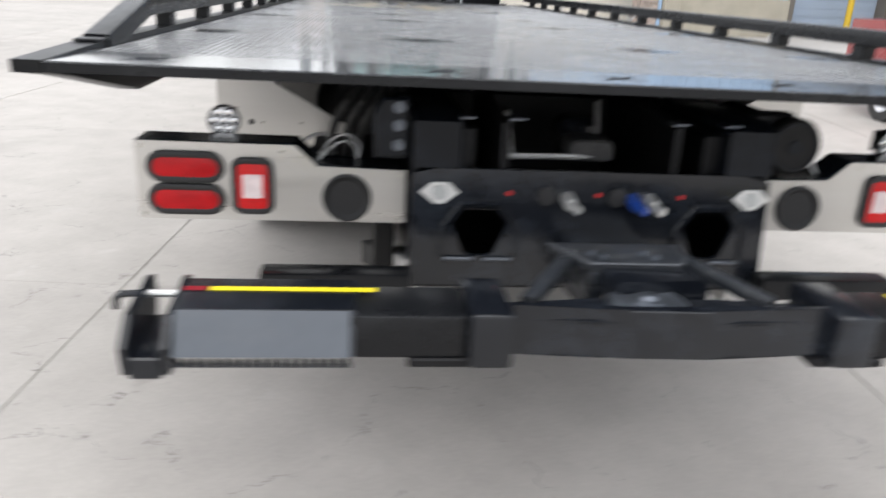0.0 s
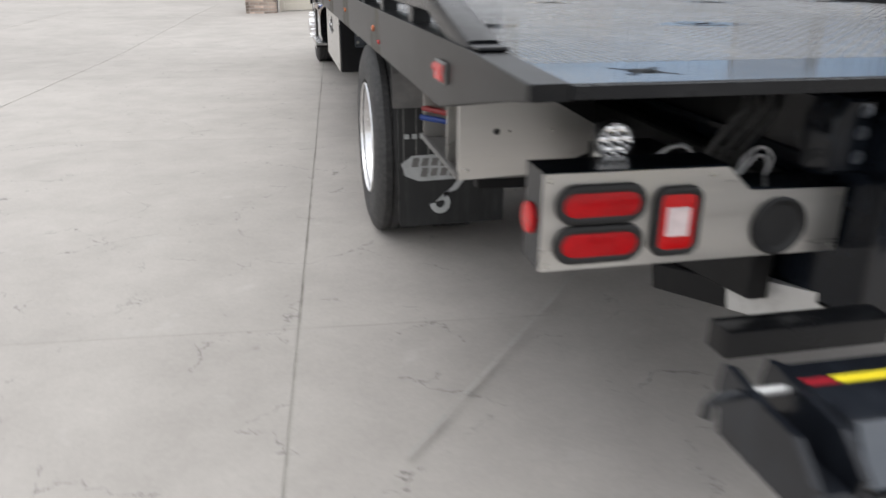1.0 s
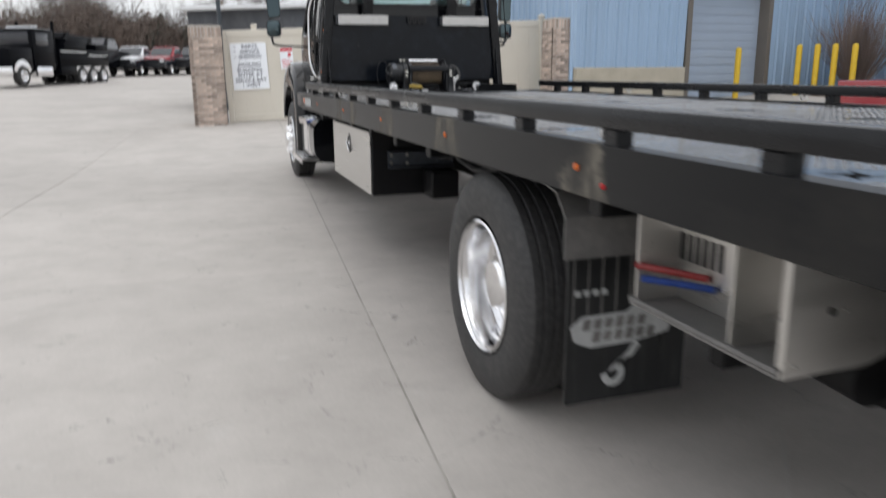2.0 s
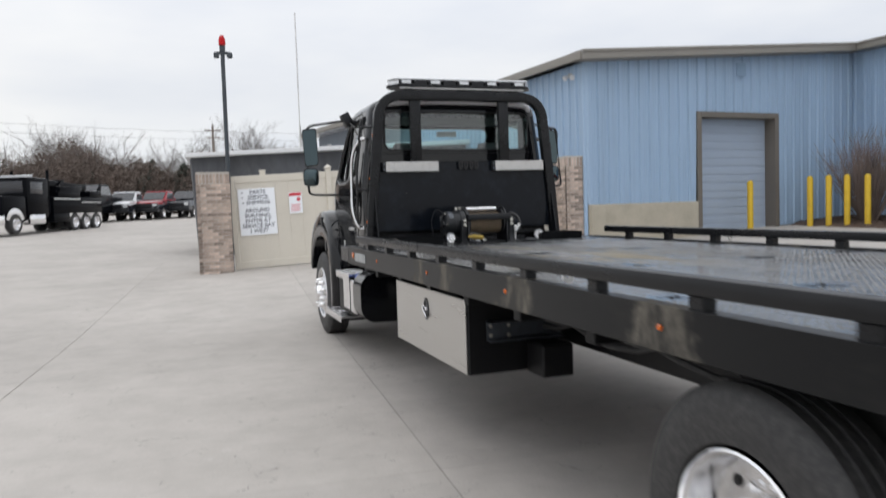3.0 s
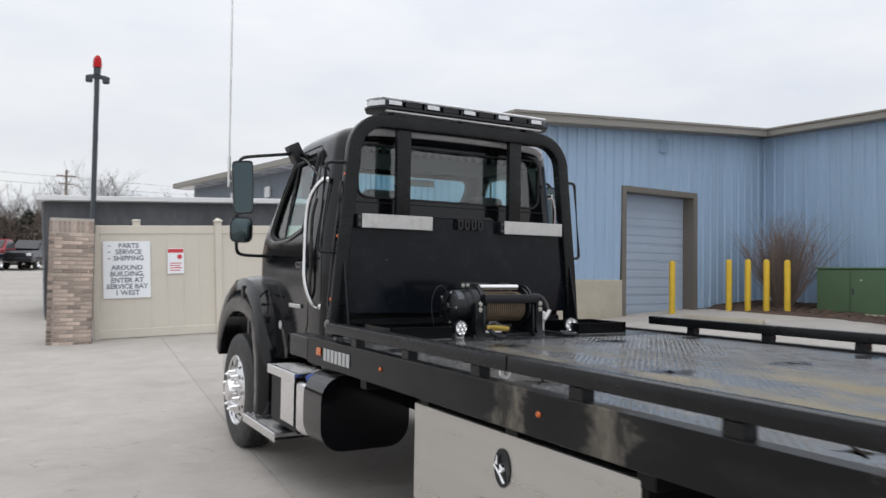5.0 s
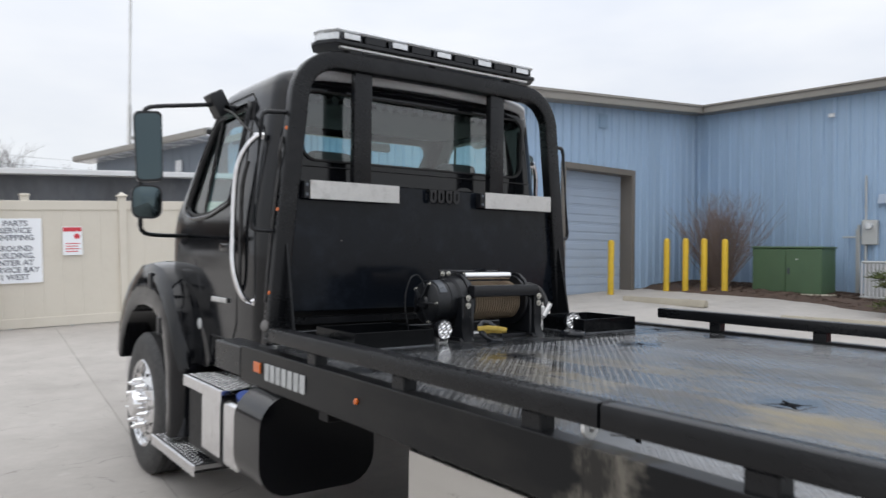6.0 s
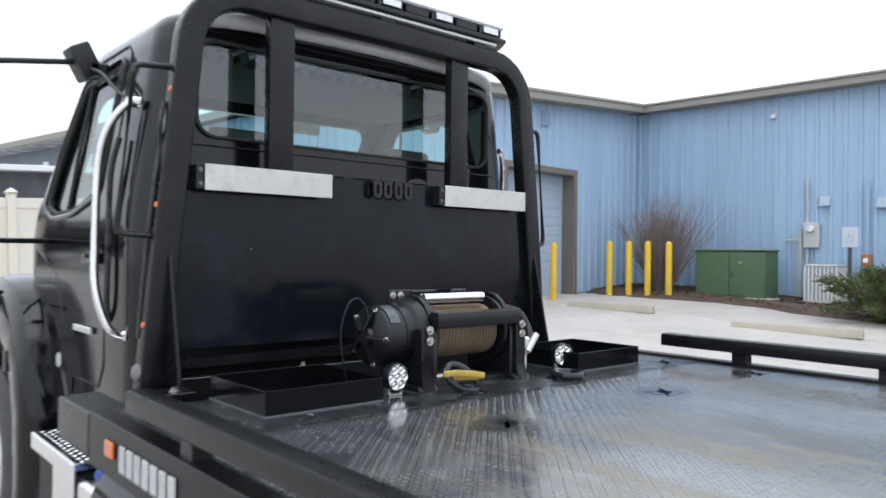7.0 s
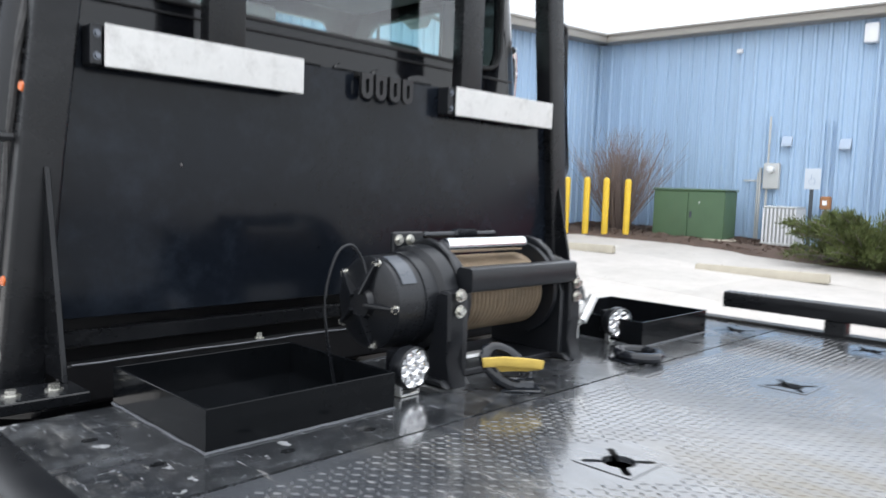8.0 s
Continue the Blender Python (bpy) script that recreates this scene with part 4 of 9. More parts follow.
brick_pillar(-0.72, 2.40, "tan brick gate pillar with a soldier-course cap")
brick_pillar(7.67, 2.60, "tan brick gate pillar beyond the truck", 0.79)


def gate():
    g = thing("vinyl_gate", GATE @ Matrix.Translation((0.05, 0.55, GZ)) @ TILT, "cream vinyl privacy gate with square posts and caps", "gate")
    bm = B()
    box(bm, 0.0, 0.122, -0.05, 0.065, -0.02, 2.15, 0.008)
    part("post", bm, M_VINYL, g, local=True)
    bm = B()
    box(bm, 0.70, 0.83, 0.034, 0.165, -0.02, 2.22, 0.008)
    part("post", bm, M_VINYL, g, local=True)
    bm = B()
    box(bm, 0.69, 0.84, 0.024, 0.175, 2.222, 2.27, 0.012)
    part("cap", bm, M_VINYL, g, local=True)
    for x in (2.25, 4.4, 6.6, 7.95):
        bm = B()
        box(bm, x - 0.065, x + 0.065, -0.065, 0.065, -0.02, 2.22, 0.008)
        part("post", bm, M_VINYL, g, local=True)
        bm = B()
        box(bm, x - 0.085, x + 0.085, -0.085, 0.085, 2.222, 2.25, 0.006)
        v = [bm.verts.new(c) for c in ((x - 0.075, -0.075, 2.251), (x + 0.075, -0.075, 2.251), (x + 0.075, 0.075, 2.251), (x - 0.075, 0.075, 2.251), (x, 0, 2.31))]
        for i in range(4):
            bm.faces.new((v[i], v[(i + 1) % 4], v[4]))
        part("cap", bm, M_VINYL, g, local=True)
    for x0, x1 in ((0.125, 2.185), (2.315, 4.335), (4.465, 6.535), (6.665, 7.885)):
        for z0, z1 in ((0.05, 0.21), (1.99, 2.15)):
            bm = B()
            box(bm, x0, x1, -0.03, 0.03, z0, z1, 0.006)
            part("rail", bm, M_VINYL, g, local=True)
        n = max(1, int((x1 - x0) / 0.28))
        for i in range(n):
            a = x0 + (x1 - x0) * i / n
            b = x0 + (x1 - x0) * (i + 1) / n
            bm = B()
            box(bm, a + 0.0004, b - 0.0004, -0.014, 0.014, 0.205, 1.995, 0.002)
            part("board", bm, M_VINYL, g, local=True)
    for x in (0.06, 0.5, 1.4):
        bm = B()
        box(bm, x - 0.02, x + 0.02, -0.05, -0.031, 0.0, 0.06, 0.004)
        part("foot", bm, M_GREYBOX, g, local=True)


gate()


def gate_sign():
    s = thing("gate_sign", GATE @ Matrix.Translation((0.58, 0.51, 1.50)) @ TILT, "white information sign with dark capital lettering on the cream gate", "sign")
    bm = B()
    box(bm, -0.41, 0.41, -0.008, 0.004, -0.53, 0.53, 0.002)
    part("panel", bm, M_SIGN, s, local=True)
    rows = ["PARTS", "SERVICE", "SHIPPING", None, "AROUND", "BUILDING,", "ENTER AT", "SERVICE BAY", "1 WEST"]
    z = 0.445
    for w in rows:
        if w is None:
            z -= 0.06
            continue
        part("lettering", text_mesh(w, 0.125, M_INK, "lettering", 0.0015, bold=0.022), None, s, at=pose(0.03 if w in ("PARTS", "SERVICE", "SHIPPING") else 0, -0.0105, z), local=True)
        if w in ("PARTS", "SERVICE", "SHIPPING"):
            bm = B()
            box(bm, -0.33, -0.285, -0.0125, -0.0085, z - 0.008, z + 0.008)
            part("dash", bm, M_INK, s, local=True)
        z -= 0.117
    r = thing("notice_sign", GATE @ Matrix.Translation((1.44, 0.51, 1.68)) @ TILT, "small red and white notice on the gate", "sign")
    bm = B()
    box(bm, -0.15, 0.15, -0.008, 0.004, -0.24, 0.24, 0.002)
    part("panel", bm, M_SIGN, r, local=True)
    bm = B()
    box(bm, -0.14, 0.14, -0.0115, -0.0085, 0.16, 0.23)
    part("band", bm, M_SIGNRED, r, local=True)
    bm = B()
    lathe(bm, [(0, 0.0), (0.045, 0.0), (0.045, 0.003), (0, 0.003)], (0.07, -0.0085, 0.08), (0, -1, 0), 14)
    part("mark", bm, M_SIGNRED, r, local=True)
    for i in range(4):
        bm = B()
        box(bm, -0.11, 0.11 - 0.03 * (i % 2), -0.0115, -0.0085, -0.05 - i * 0.045, -0.035 - i * 0.045)
        part("text_bar", bm, M_SIGNRED, r, local=True)


gate_sign()


def beacon_pole():
    o = thing("beacon_pole", GATE @ Matrix.Translation((-0.03, 0.3, GZ + 0.30)), "dark steel pole with a red beacon and small floodlights", "pole")
    bm = B()
    tube(bm, [(0, 0, -0.36), (0, 0, 4.55)], 0.045, 12)
    part("mast", bm, M_DARKPOLE, o, local=True)
    bm = B()
    box(bm, -0.13, 0.16, -0.05, 0.05, 4.52, 4.58, 0.01)
    for x in (-0.13, 0.15):
        box(bm, x - 0.06, x + 0.06, -0.08, 0.05, 4.44, 4.56, 0.02)
    box(bm, -0.06, 0.06, -0.06, 0.06, 4.58, 4.72, 0.015)
    part("bracket", bm, M_DARKPOLE, o, local=True)
    bm = B()
    lathe(bm, [(0.0, 4.72), (0.075, 4.72), (0.075, 4.82), (0.06, 4.90), (0.03, 4.94), (0, 4.945)], (0, 0, 0), (0, 0, 1), 16)
    part("beacon", bm, M_RED, o, "red beacon lens", local=True)


beacon_pole()


def tarp_store():
    o = thing("covered_store", GATE @ Matrix.Translation((-0.75, 5.6, GZ - 0.05)) @ TILT, "long storage bay hung with dark tarpaulin under a white roof edge", "store")
    bm = B()
    r = random.Random(3)
    L, H = 17.0, 3.0
    front = []
    n = 90
    for i in range(n + 1):
        x = -0.12 + (L + 0.12) * i / n
        col = []
        for k in range(9):
            z = H * k / 8
            d = 0.10 * math.sin(x * 2.1 + 0.6 * math.sin(z * 2)) + 0.06 * math.sin(x * 5.3 + z) + r.uniform(-0.02, 0.02)
            col.append(bm.verts.new((x, d * (0.3 + 0.7 * math.sin(math.pi * min(1, z / H))), z)))
        front.append(col)
    for a, b in zip(front, front[1:]):
        for k in range(8):
            bm.faces.new((a[k], b[k], b[k + 1], a[k + 1]))
    side = []
    for i in range(21):
        y = 4.0 * i / 20
        side.append([bm.verts.new((-0.12 + 0.06 * math.sin(y * 4 + k * 0.3), y, H * k / 8)) for k in range(9)])
    for a, b in zip(side, side[1:]):
        for k in range(8):
            bm.faces.new((a[k], a[k + 1], b[k + 1], b[k]))
    part("tarpaulin", bm, M_TARP, o, local=True, sharp=60)
    bm = B()
    prism(bm, [(-0.27, 3.0), (L + 0.2, 3.0), (L + 0.2, 3.14), (-0.27, 3.12)], "xz", -0.35, 4.2, 0.01)
    part("roof", bm, M_WHITEROOF, o, "white roof edge", local=True)
    for i in range(7):
        bm = B()
        box(bm, i * 2.8 - 0.05, i * 2.8 + 0.05, 0.15, 0.25, -0.1, 3.0, 0.005)
        part("post", bm, M_DARKPOLE, o, local=True)


tarp_store()


def far_shed():
    o = thing("far_building", (5.4, 31.0, 0.4), "slate-blue metal warehouse with taupe eaves behind the yard", "building")
    mw = pose(5.4, 31.0, 0.4, 0, 0, 9.8)
    bm = B()
    box(bm, 0.061, 14, 0.0, 9.7, 0, 4.62, m=mw)
    part("wall", bm, M_SHED, o)
    for k in range(16):
        bm = B()
        box(bm, 0.0, 0.058, k * 0.606, k * 0.606 + 0.59, 0, 4.62, 0.01, m=mw)
        part("panel", bm, M_SHED, o)
    bm = B()
    box(bm, -0.75, -0.66, -0.6, 10.2, 4.62, 4.82, 0.01, m=mw)
    part("gutter", bm, M_FASCIATRIM, o)
    bm = B()
    box(bm, -0.66, -0.003, -0.6, 10.2, 4.60, 4.64, m=mw)
    part("soffit", bm, M_CARWHITE, o, "pale soffit")
    bm = B()
    prism(bm, [(-0.72, 4.84), (7, 5.75), (14.4, 4.86), (14.4, 4.78), (7, 5.66), (-0.72, 4.78)], "xz", -0.6, 10.2)
    bmesh.ops.transform(bm, matrix=mw, verts=bm.verts)
    part("roof", bm, M_ROOF, o)
    for y0 in (2.2, 5.2, 8.0):
        bm = B()
        box(bm, -0.10, -0.005, y0, y0 + 0.4, 3.75, 4.15, 0.02, m=mw)
        part("wall_light", bm, M_CARWHITE, o)


far_shed()


# ---------------------------------------------------------------- far yard: wood, pole, parked vehicles
def woods():
    r = random.Random(31)
    def far(x, y):
        return far_lift(x, y)
    bm_v, bm_f = {"bark": [], "brush": [], "ever": [], "leaf": []}, {"bark": [], "brush": [], "ever": [], "leaf": []}
    def stick(key, p, q, w0, w1):
        v, f = bm_v[key], bm_f[key]
        d = (q - p)
        s = d.cross(Vector((0, 1, 0)))
        s = s.normalized() if s.length > 1e-4 else Vector((1, 0, 0))
        t = d.cross(s).normalized()
        k = len(v)
        for c, w in ((p, w0), (q, w1)):
            v.extend([c + s * w, c - s * w * 0.5 + t * w * 0.87, c - s * w * 0.5 - t * w * 0.87])
        f.extend([(k, k + 1, k + 4, k + 3), (k + 1, k + 2, k + 5, k + 4), (k + 2, k, k + 3, k + 5)])
    def branch(key, p, d, L, w, depth):
        n = 3
        for i in range(n):
            q = p + d * L / n
            stick(key, p, q, w * (1 - i / (n + 1)), w * (1 - (i + 1) / (n + 1)))
            if depth > 0:
                for _ in range(2 if depth > 1 else 3):
                    dd = (d + Vector((r.uniform(-.9, .9), r.uniform(-.9, .9), r.uniform(-.1, .5)))).normalized()
                    branch(key, q, dd, L * r.uniform(.35, .55), w * .42, depth - 1)
            p = q
            d = (d + Vector((r.uniform(-.18, .18), r.uniform(-.18, .18), .04))).normalized()
    # bare crowns stand in clumps, so that the skyline rises and falls
    clumps = [(-38, 8), (-30, 10), (-22, 8), (-18, 15), (-14, 13), (-10, 8), (-5, 8), (0, 6), (6, 14), (10, 10), (16, 6)]
    for cx, n in clumps:
        for i in range(n):
            x, y = cx + r.gauss(0, 2.2), r.uniform(104, 128)
            tall = r.uniform(6.0, 8.2) if cx in (-18, -14, 6) else r.uniform(4.6, 6.6)
            branch("bark", Vector((x, y, far(x, y) - 0.3)), Vector((r.uniform(-.1, .1), 0, 1)).normalized(), tall, r.uniform(.08, .13), 3)
            # fine outer twigs round the crown
            for k in range(260):
                d = Vector((r.gauss(0, 1), r.gauss(0, 1), r.gauss(0.35, 0.9))).normalized()
                c = Vector((x, y, far(x, y) + tall * 0.98)) + Vector((d.x * tall * 0.34, d.y * tall * 0.34, d.z * tall * 0.42)) * r.uniform(0.35, 1.0)
                e = (d + Vector((r.uniform(-.5, .5), r.uniform(-.5, .5), r.uniform(0, .6)))).normalized()
                stick("bark", c, c + e * r.uniform(.35, .9), .011, .004)
    for i in range(560):
        x, y = r.uniform(-46, 28), r.uniform(96, 122)
        p = Vector((x, y, far(x, y) - 0.2))
        for k in range(3):
            d = Vector((r.uniform(-.4, .4), r.uniform(-.4, .4), 1)).normalized()
            L = r.uniform(2.6, 5.6) if x < 2 else r.uniform(1.8, 3.6)
            branch("brush", p, d, L, r.uniform(.03, .055), 1)
    for i in range(26):
        x, y = (r.uniform(-44, 2) if i < 12 else r.gauss(-9.5, 1.6) if i < 21 else r.gauss(-3, 1.2)), r.uniform(100, 118)
        h = r.uniform(4.0, 6.8)
        z0 = far(x, y)
        stick("bark", Vector((x, y, z0)), Vector((x, y, z0 + h)), .18, .03)
        v, f = bm_v["ever"], bm_f["ever"]
        for k in range(260):
            t = r.random() ** 0.8
            rad = (1 - t) ** 0.7 * h * 0.30 * r.uniform(0.2, 1.15) + 0.1
            a = r.uniform(0, 6.283)
            c = Vector((x + rad * math.cos(a), y + rad * math.sin(a), z0 + 0.3 + t * h))
            s = r.uniform(.22, .5)
            d1 = Vector((math.cos(a), math.sin(a), r.uniform(-.6, .1))) * s
            d2 = Vector((-math.sin(a), math.cos(a), r.uniform(-.3, .3))) * s * .5
            b0 = len(v)
            v.extend([c - d2, c + d1, c + d2, c - d1 * .4 + Vector((0, 0, .2))])
            f.append((b0, b0 + 1, b0 + 2, b0 + 3))
    # dead leaves and fine twigs that fill the thicket, in uneven mounds
    v, f = bm_v["leaf"], bm_f["leaf"]
    for i in range(5000):
        x, y = r.uniform(-48, 30), r.uniform(98, 124)
        z0, top, wide = far(x, y), r.uniform(4.6, 8.8) * (0.85 + 0.14 * math.sin(x * 0.31) + 0.10 * math.sin(x * 0.83 + 1)) * (1.0 - 0.5 * clamp01((x - 0.0) / 4.0)), r.uniform(0.7, 1.9)
        for k in range(75):
            t = r.random()
            c = Vector((x + r.gauss(0, wide * (1.05 - 0.75 * t)), y + r.gauss(0, wide), z0 + t * top))
            s = r.uniform(.07, .24)
            d1 = Vector((r.uniform(-1, 1), r.uniform(-1, 1), r.uniform(-1, 1.6))).normalized()
            d2 = d1.cross(Vector((r.uniform(-1, 1), r.uniform(-1, 1), .3))).normalized()
            b0 = len(v)
            v.extend([c - d1 * s * 1.6, c + d2 * s * .35, c + d1 * s * 1.6, c - d2 * s * .35])
            f.append((b0, b0 + 1, b0 + 2, b0 + 3))
    for key, m, lb in (("leaf", M_THICKET, "brown dead-leaf undergrowth of the wood"), ("bark", M_BARK, "bare winter trees along the yard's far edge"), ("brush", M_BRUSH, "russet leafless brush thicket"), ("ever", M_EVERGREEN, "dark evergreen trees in the wood")):
        me = bpy.data.meshes.new("far_woods")
        me.from_pydata([tuple(c) for c in bm_v[key]], [], bm_f[key])
        me.materials.append(m)
        tagged(new("far_woods", me), lb, "trees", kind="stuff")


woods()


def utility_pole():
    x, y = 1.1, 92.0
    z = far_lift(x, y) - 0.7
    o = thing("utility_pole", (x, y, z), "weathered wooden utility pole with crossarms", "pole")
    bm = B()
    cyl(bm, (0, 0, -0.2), (0, 0, 10.4), 0.17, 0.12, 10)
    part("pole", bm, M_POLE, o, local=True)
    for zz, w in ((9.7, 0.9), (8.9, 0.7)):
        bm = B()
        box(bm, -w, w, -0.16, -0.05, zz, zz + 0.13, 0.01)
        part("crossarm", bm, M_POLE, o, local=True)
        for sx in (-0.9, -0.45, 0.45, 0.9):
            bm = B()
            lathe(bm, [(0, 0), (0.05, 0), (0.06, 0.08), (0.03, 0.16), (0, 0.17)], (sx * w, -0.1, zz + 0.13), (0, 0, 1), 8)
            part("insulator", bm, M_GREYBOX, o, local=True)
    bm = B()
    for zz in (9.9, 9.05):
        for sx in (-0.8, 0.8):
            pts = [(sx + 90 * (i / 14 - 0.62), -0.1 + 20 * (i / 14 - 0.62), zz + 7 * (i / 14 - 0.62) ** 2 - 0.3) for i in range(15)]
            tube(bm, pts, 0.006, 4)
    single("power_lines", bm, M_DARKPOLE, "thin overhead power lines", "cable", at=pose(x, y, z))


utility_pole()


def simple_wheel(parent, x, y, z, r, w, sx):
    """A road wheel in local metres: outer face towards sx along x."""
    bm = B()
    lathe(bm, [(r * 0.62, 0), (r * 0.9, 0), (r, w * 0.15), (r, w * 0.85), (r * 0.9, w), (r * 0.62, w)], (x, y, z), (sx, 0, 0), 22)
    part("tyre", bm, M_RUBBER, parent, local=True)
    bm = B()
    lathe(bm, [(r * 0.62, w * 0.98), (r * 0.55, w * 0.7), (r * 0.25, w * 0.75), (r * 0.2, w * 0.95), (0, w * 0.95)], (x, y, z), (sx, 0, 0), 18)
    part("rim", bm, M_ALU, parent, local=True)


def parked_pickup(at, paint, label, hood_paint=None):
    """A parked pickup, local y ahead, origin on the ground amidships."""
    o = thing("pickup_truck", at, label, "pickup", "parked vehicles")
    bm = B()
    prism(bm, [(-2.7, 0.5), (-2.7, 1.15), (-0.75, 1.18), (1.0, 1.2), (2.45, 1.08), (2.65, 0.9), (2.65, 0.45), (2.1, 0.42), (1.9, 0.7), (1.4, 0.7), (1.2, 0.4), (-1.2, 0.4), (-1.4, 0.7), (-1.95, 0.7), (-2.1, 0.45)], "yz", -0.95, 0.95, 0.06, 2)
    part("body", bm, paint, o, local=True)
    bm = B()
    v0 = [(-0.85, -0.8, 1.19), (0.85, -0.8, 1.19), (0.85, 1.0, 1.19), (-0.85, 1.0, 1.19)]
    v1 = [(-0.72, -0.65, 1.80), (0.72, -0.65, 1.80), (0.72, 0.35, 1.80), (-0.72, 0.35, 1.80)]
    a, b = [bm.verts.new(c) for c in v0], [bm.verts.new(c) for c in v1]
    bm.faces.new(b)
    for i in range(4):
        bm.faces.new((a[i], a[(i + 1) % 4], b[(i + 1) % 4], b[i]))
    bmesh.ops.bevel(bm, geom=list(bm.edges), offset=0.05, segments=2, affect="EDGES")
    part("cab", bm, hood_paint or paint, o, local=True)
    bm = B()
    prism(bm, [(0.98, 1.24), (0.98, 1.26), (0.42, 1.74), (0.40, 1.72)], "yz", -0.68, 0.68)
    bmesh.ops.translate(bm, verts=bm.verts, vec=(0, 0.03, 0.01))
    part("windscreen", bm, M_CARDARK, o, "dark windscreen glass", local=True)
    for sx in (-1, 1):
        bm = B()
        prism(bm, [(-0.6, 1.28), (0.75, 1.28), (0.35, 1.70), (-0.55, 1.70)], "yz", sx * 0.83, sx * 0.845)
        bmesh.ops.rotate(bm, cent=(sx * 0.84, 0, 1.25), matrix=Matrix.Rotation(-sx * 0.2, 3, "Y"), verts=bm.verts)
        part("side_window", bm, M_CARDARK, o, local=True)
        bm = B()
        box(bm, sx * 0.62, sx * 0.88, 2.60, 2.67, 0.78, 0.95, 0.02)
        part("headlight", bm, M_CLEARLENS, o, local=True)
        for y in (-1.67, 1.65):
            simple_wheel(o, sx * 0.72, y, 0.36, 0.36, 0.24, sx)
    bm = B()
    box(bm, -0.55, 0.55, 2.62, 2.68, 0.72, 0.98, 0.02)
    part("grille", bm, M_PLASTIC, o, local=True)
    bm = B()
    box(bm, -0.95, 0.95, 2.62, 2.78, 0.45, 0.70, 0.04, 2)
    part("bumper", bm, M_PLASTIC, o, local=True)
    bm = B()
    box(bm, -0.95, 0.95, -2.80, -2.66, 0.5, 0.68, 0.03, 2)
    part("rear_bumper", bm, M_CHROME, o, local=True)
    if hood_paint:
        bm = B()
        prism(bm, [(1.03, 0.99), (2.56, 0.90), (2.56, 1.04), (2.40, 1.11), (1.03, 1.225)], "yz", -0.965, 0.965, 0.03, 2)
        part("bonnet", bm, hood_paint, o, local=True)
        bm = B()
        box(bm, -0.70, 0.70, -0.63, 0.32, 1.803, 1.83, 0.012)
        part("roof_panel", bm, hood_paint, o, local=True)
    return o


def yard_pose(px, py, ang):
    return pose(px, py, far_lift(px, py), 0, 0, ang)


parked_pickup(yard_pose(-6.3, 62.5, 165) @ Matrix.Scale(1.1, 4), M_CARDARK, "dark pickup truck with a white bonnet and roof", M_CARWHITE)
parked_pickup(yard_pose(-4.2, 63.5, 160) @ Matrix.Scale(1.1, 4), M_CARDARK, "dark pickup truck with a red bonnet and roof", M_CARRED)
parked_pickup(yard_pose(-2.1, 65.0, 160) @ Matrix.Scale(1.1, 4), M_CARDARK, "plain dark pickup truck parked beside the wood")
parked_pickup(yard_pose(-8.5, 59.5, 165) @ Matrix.Scale(1.42, 4), M_FARBLACK, "tall black truck parked behind the heavy wrecker")
parked_pickup(yard_pose(6.2, 8.15, 176), M_CARRED, "red pickup truck parked beside the tow truck")


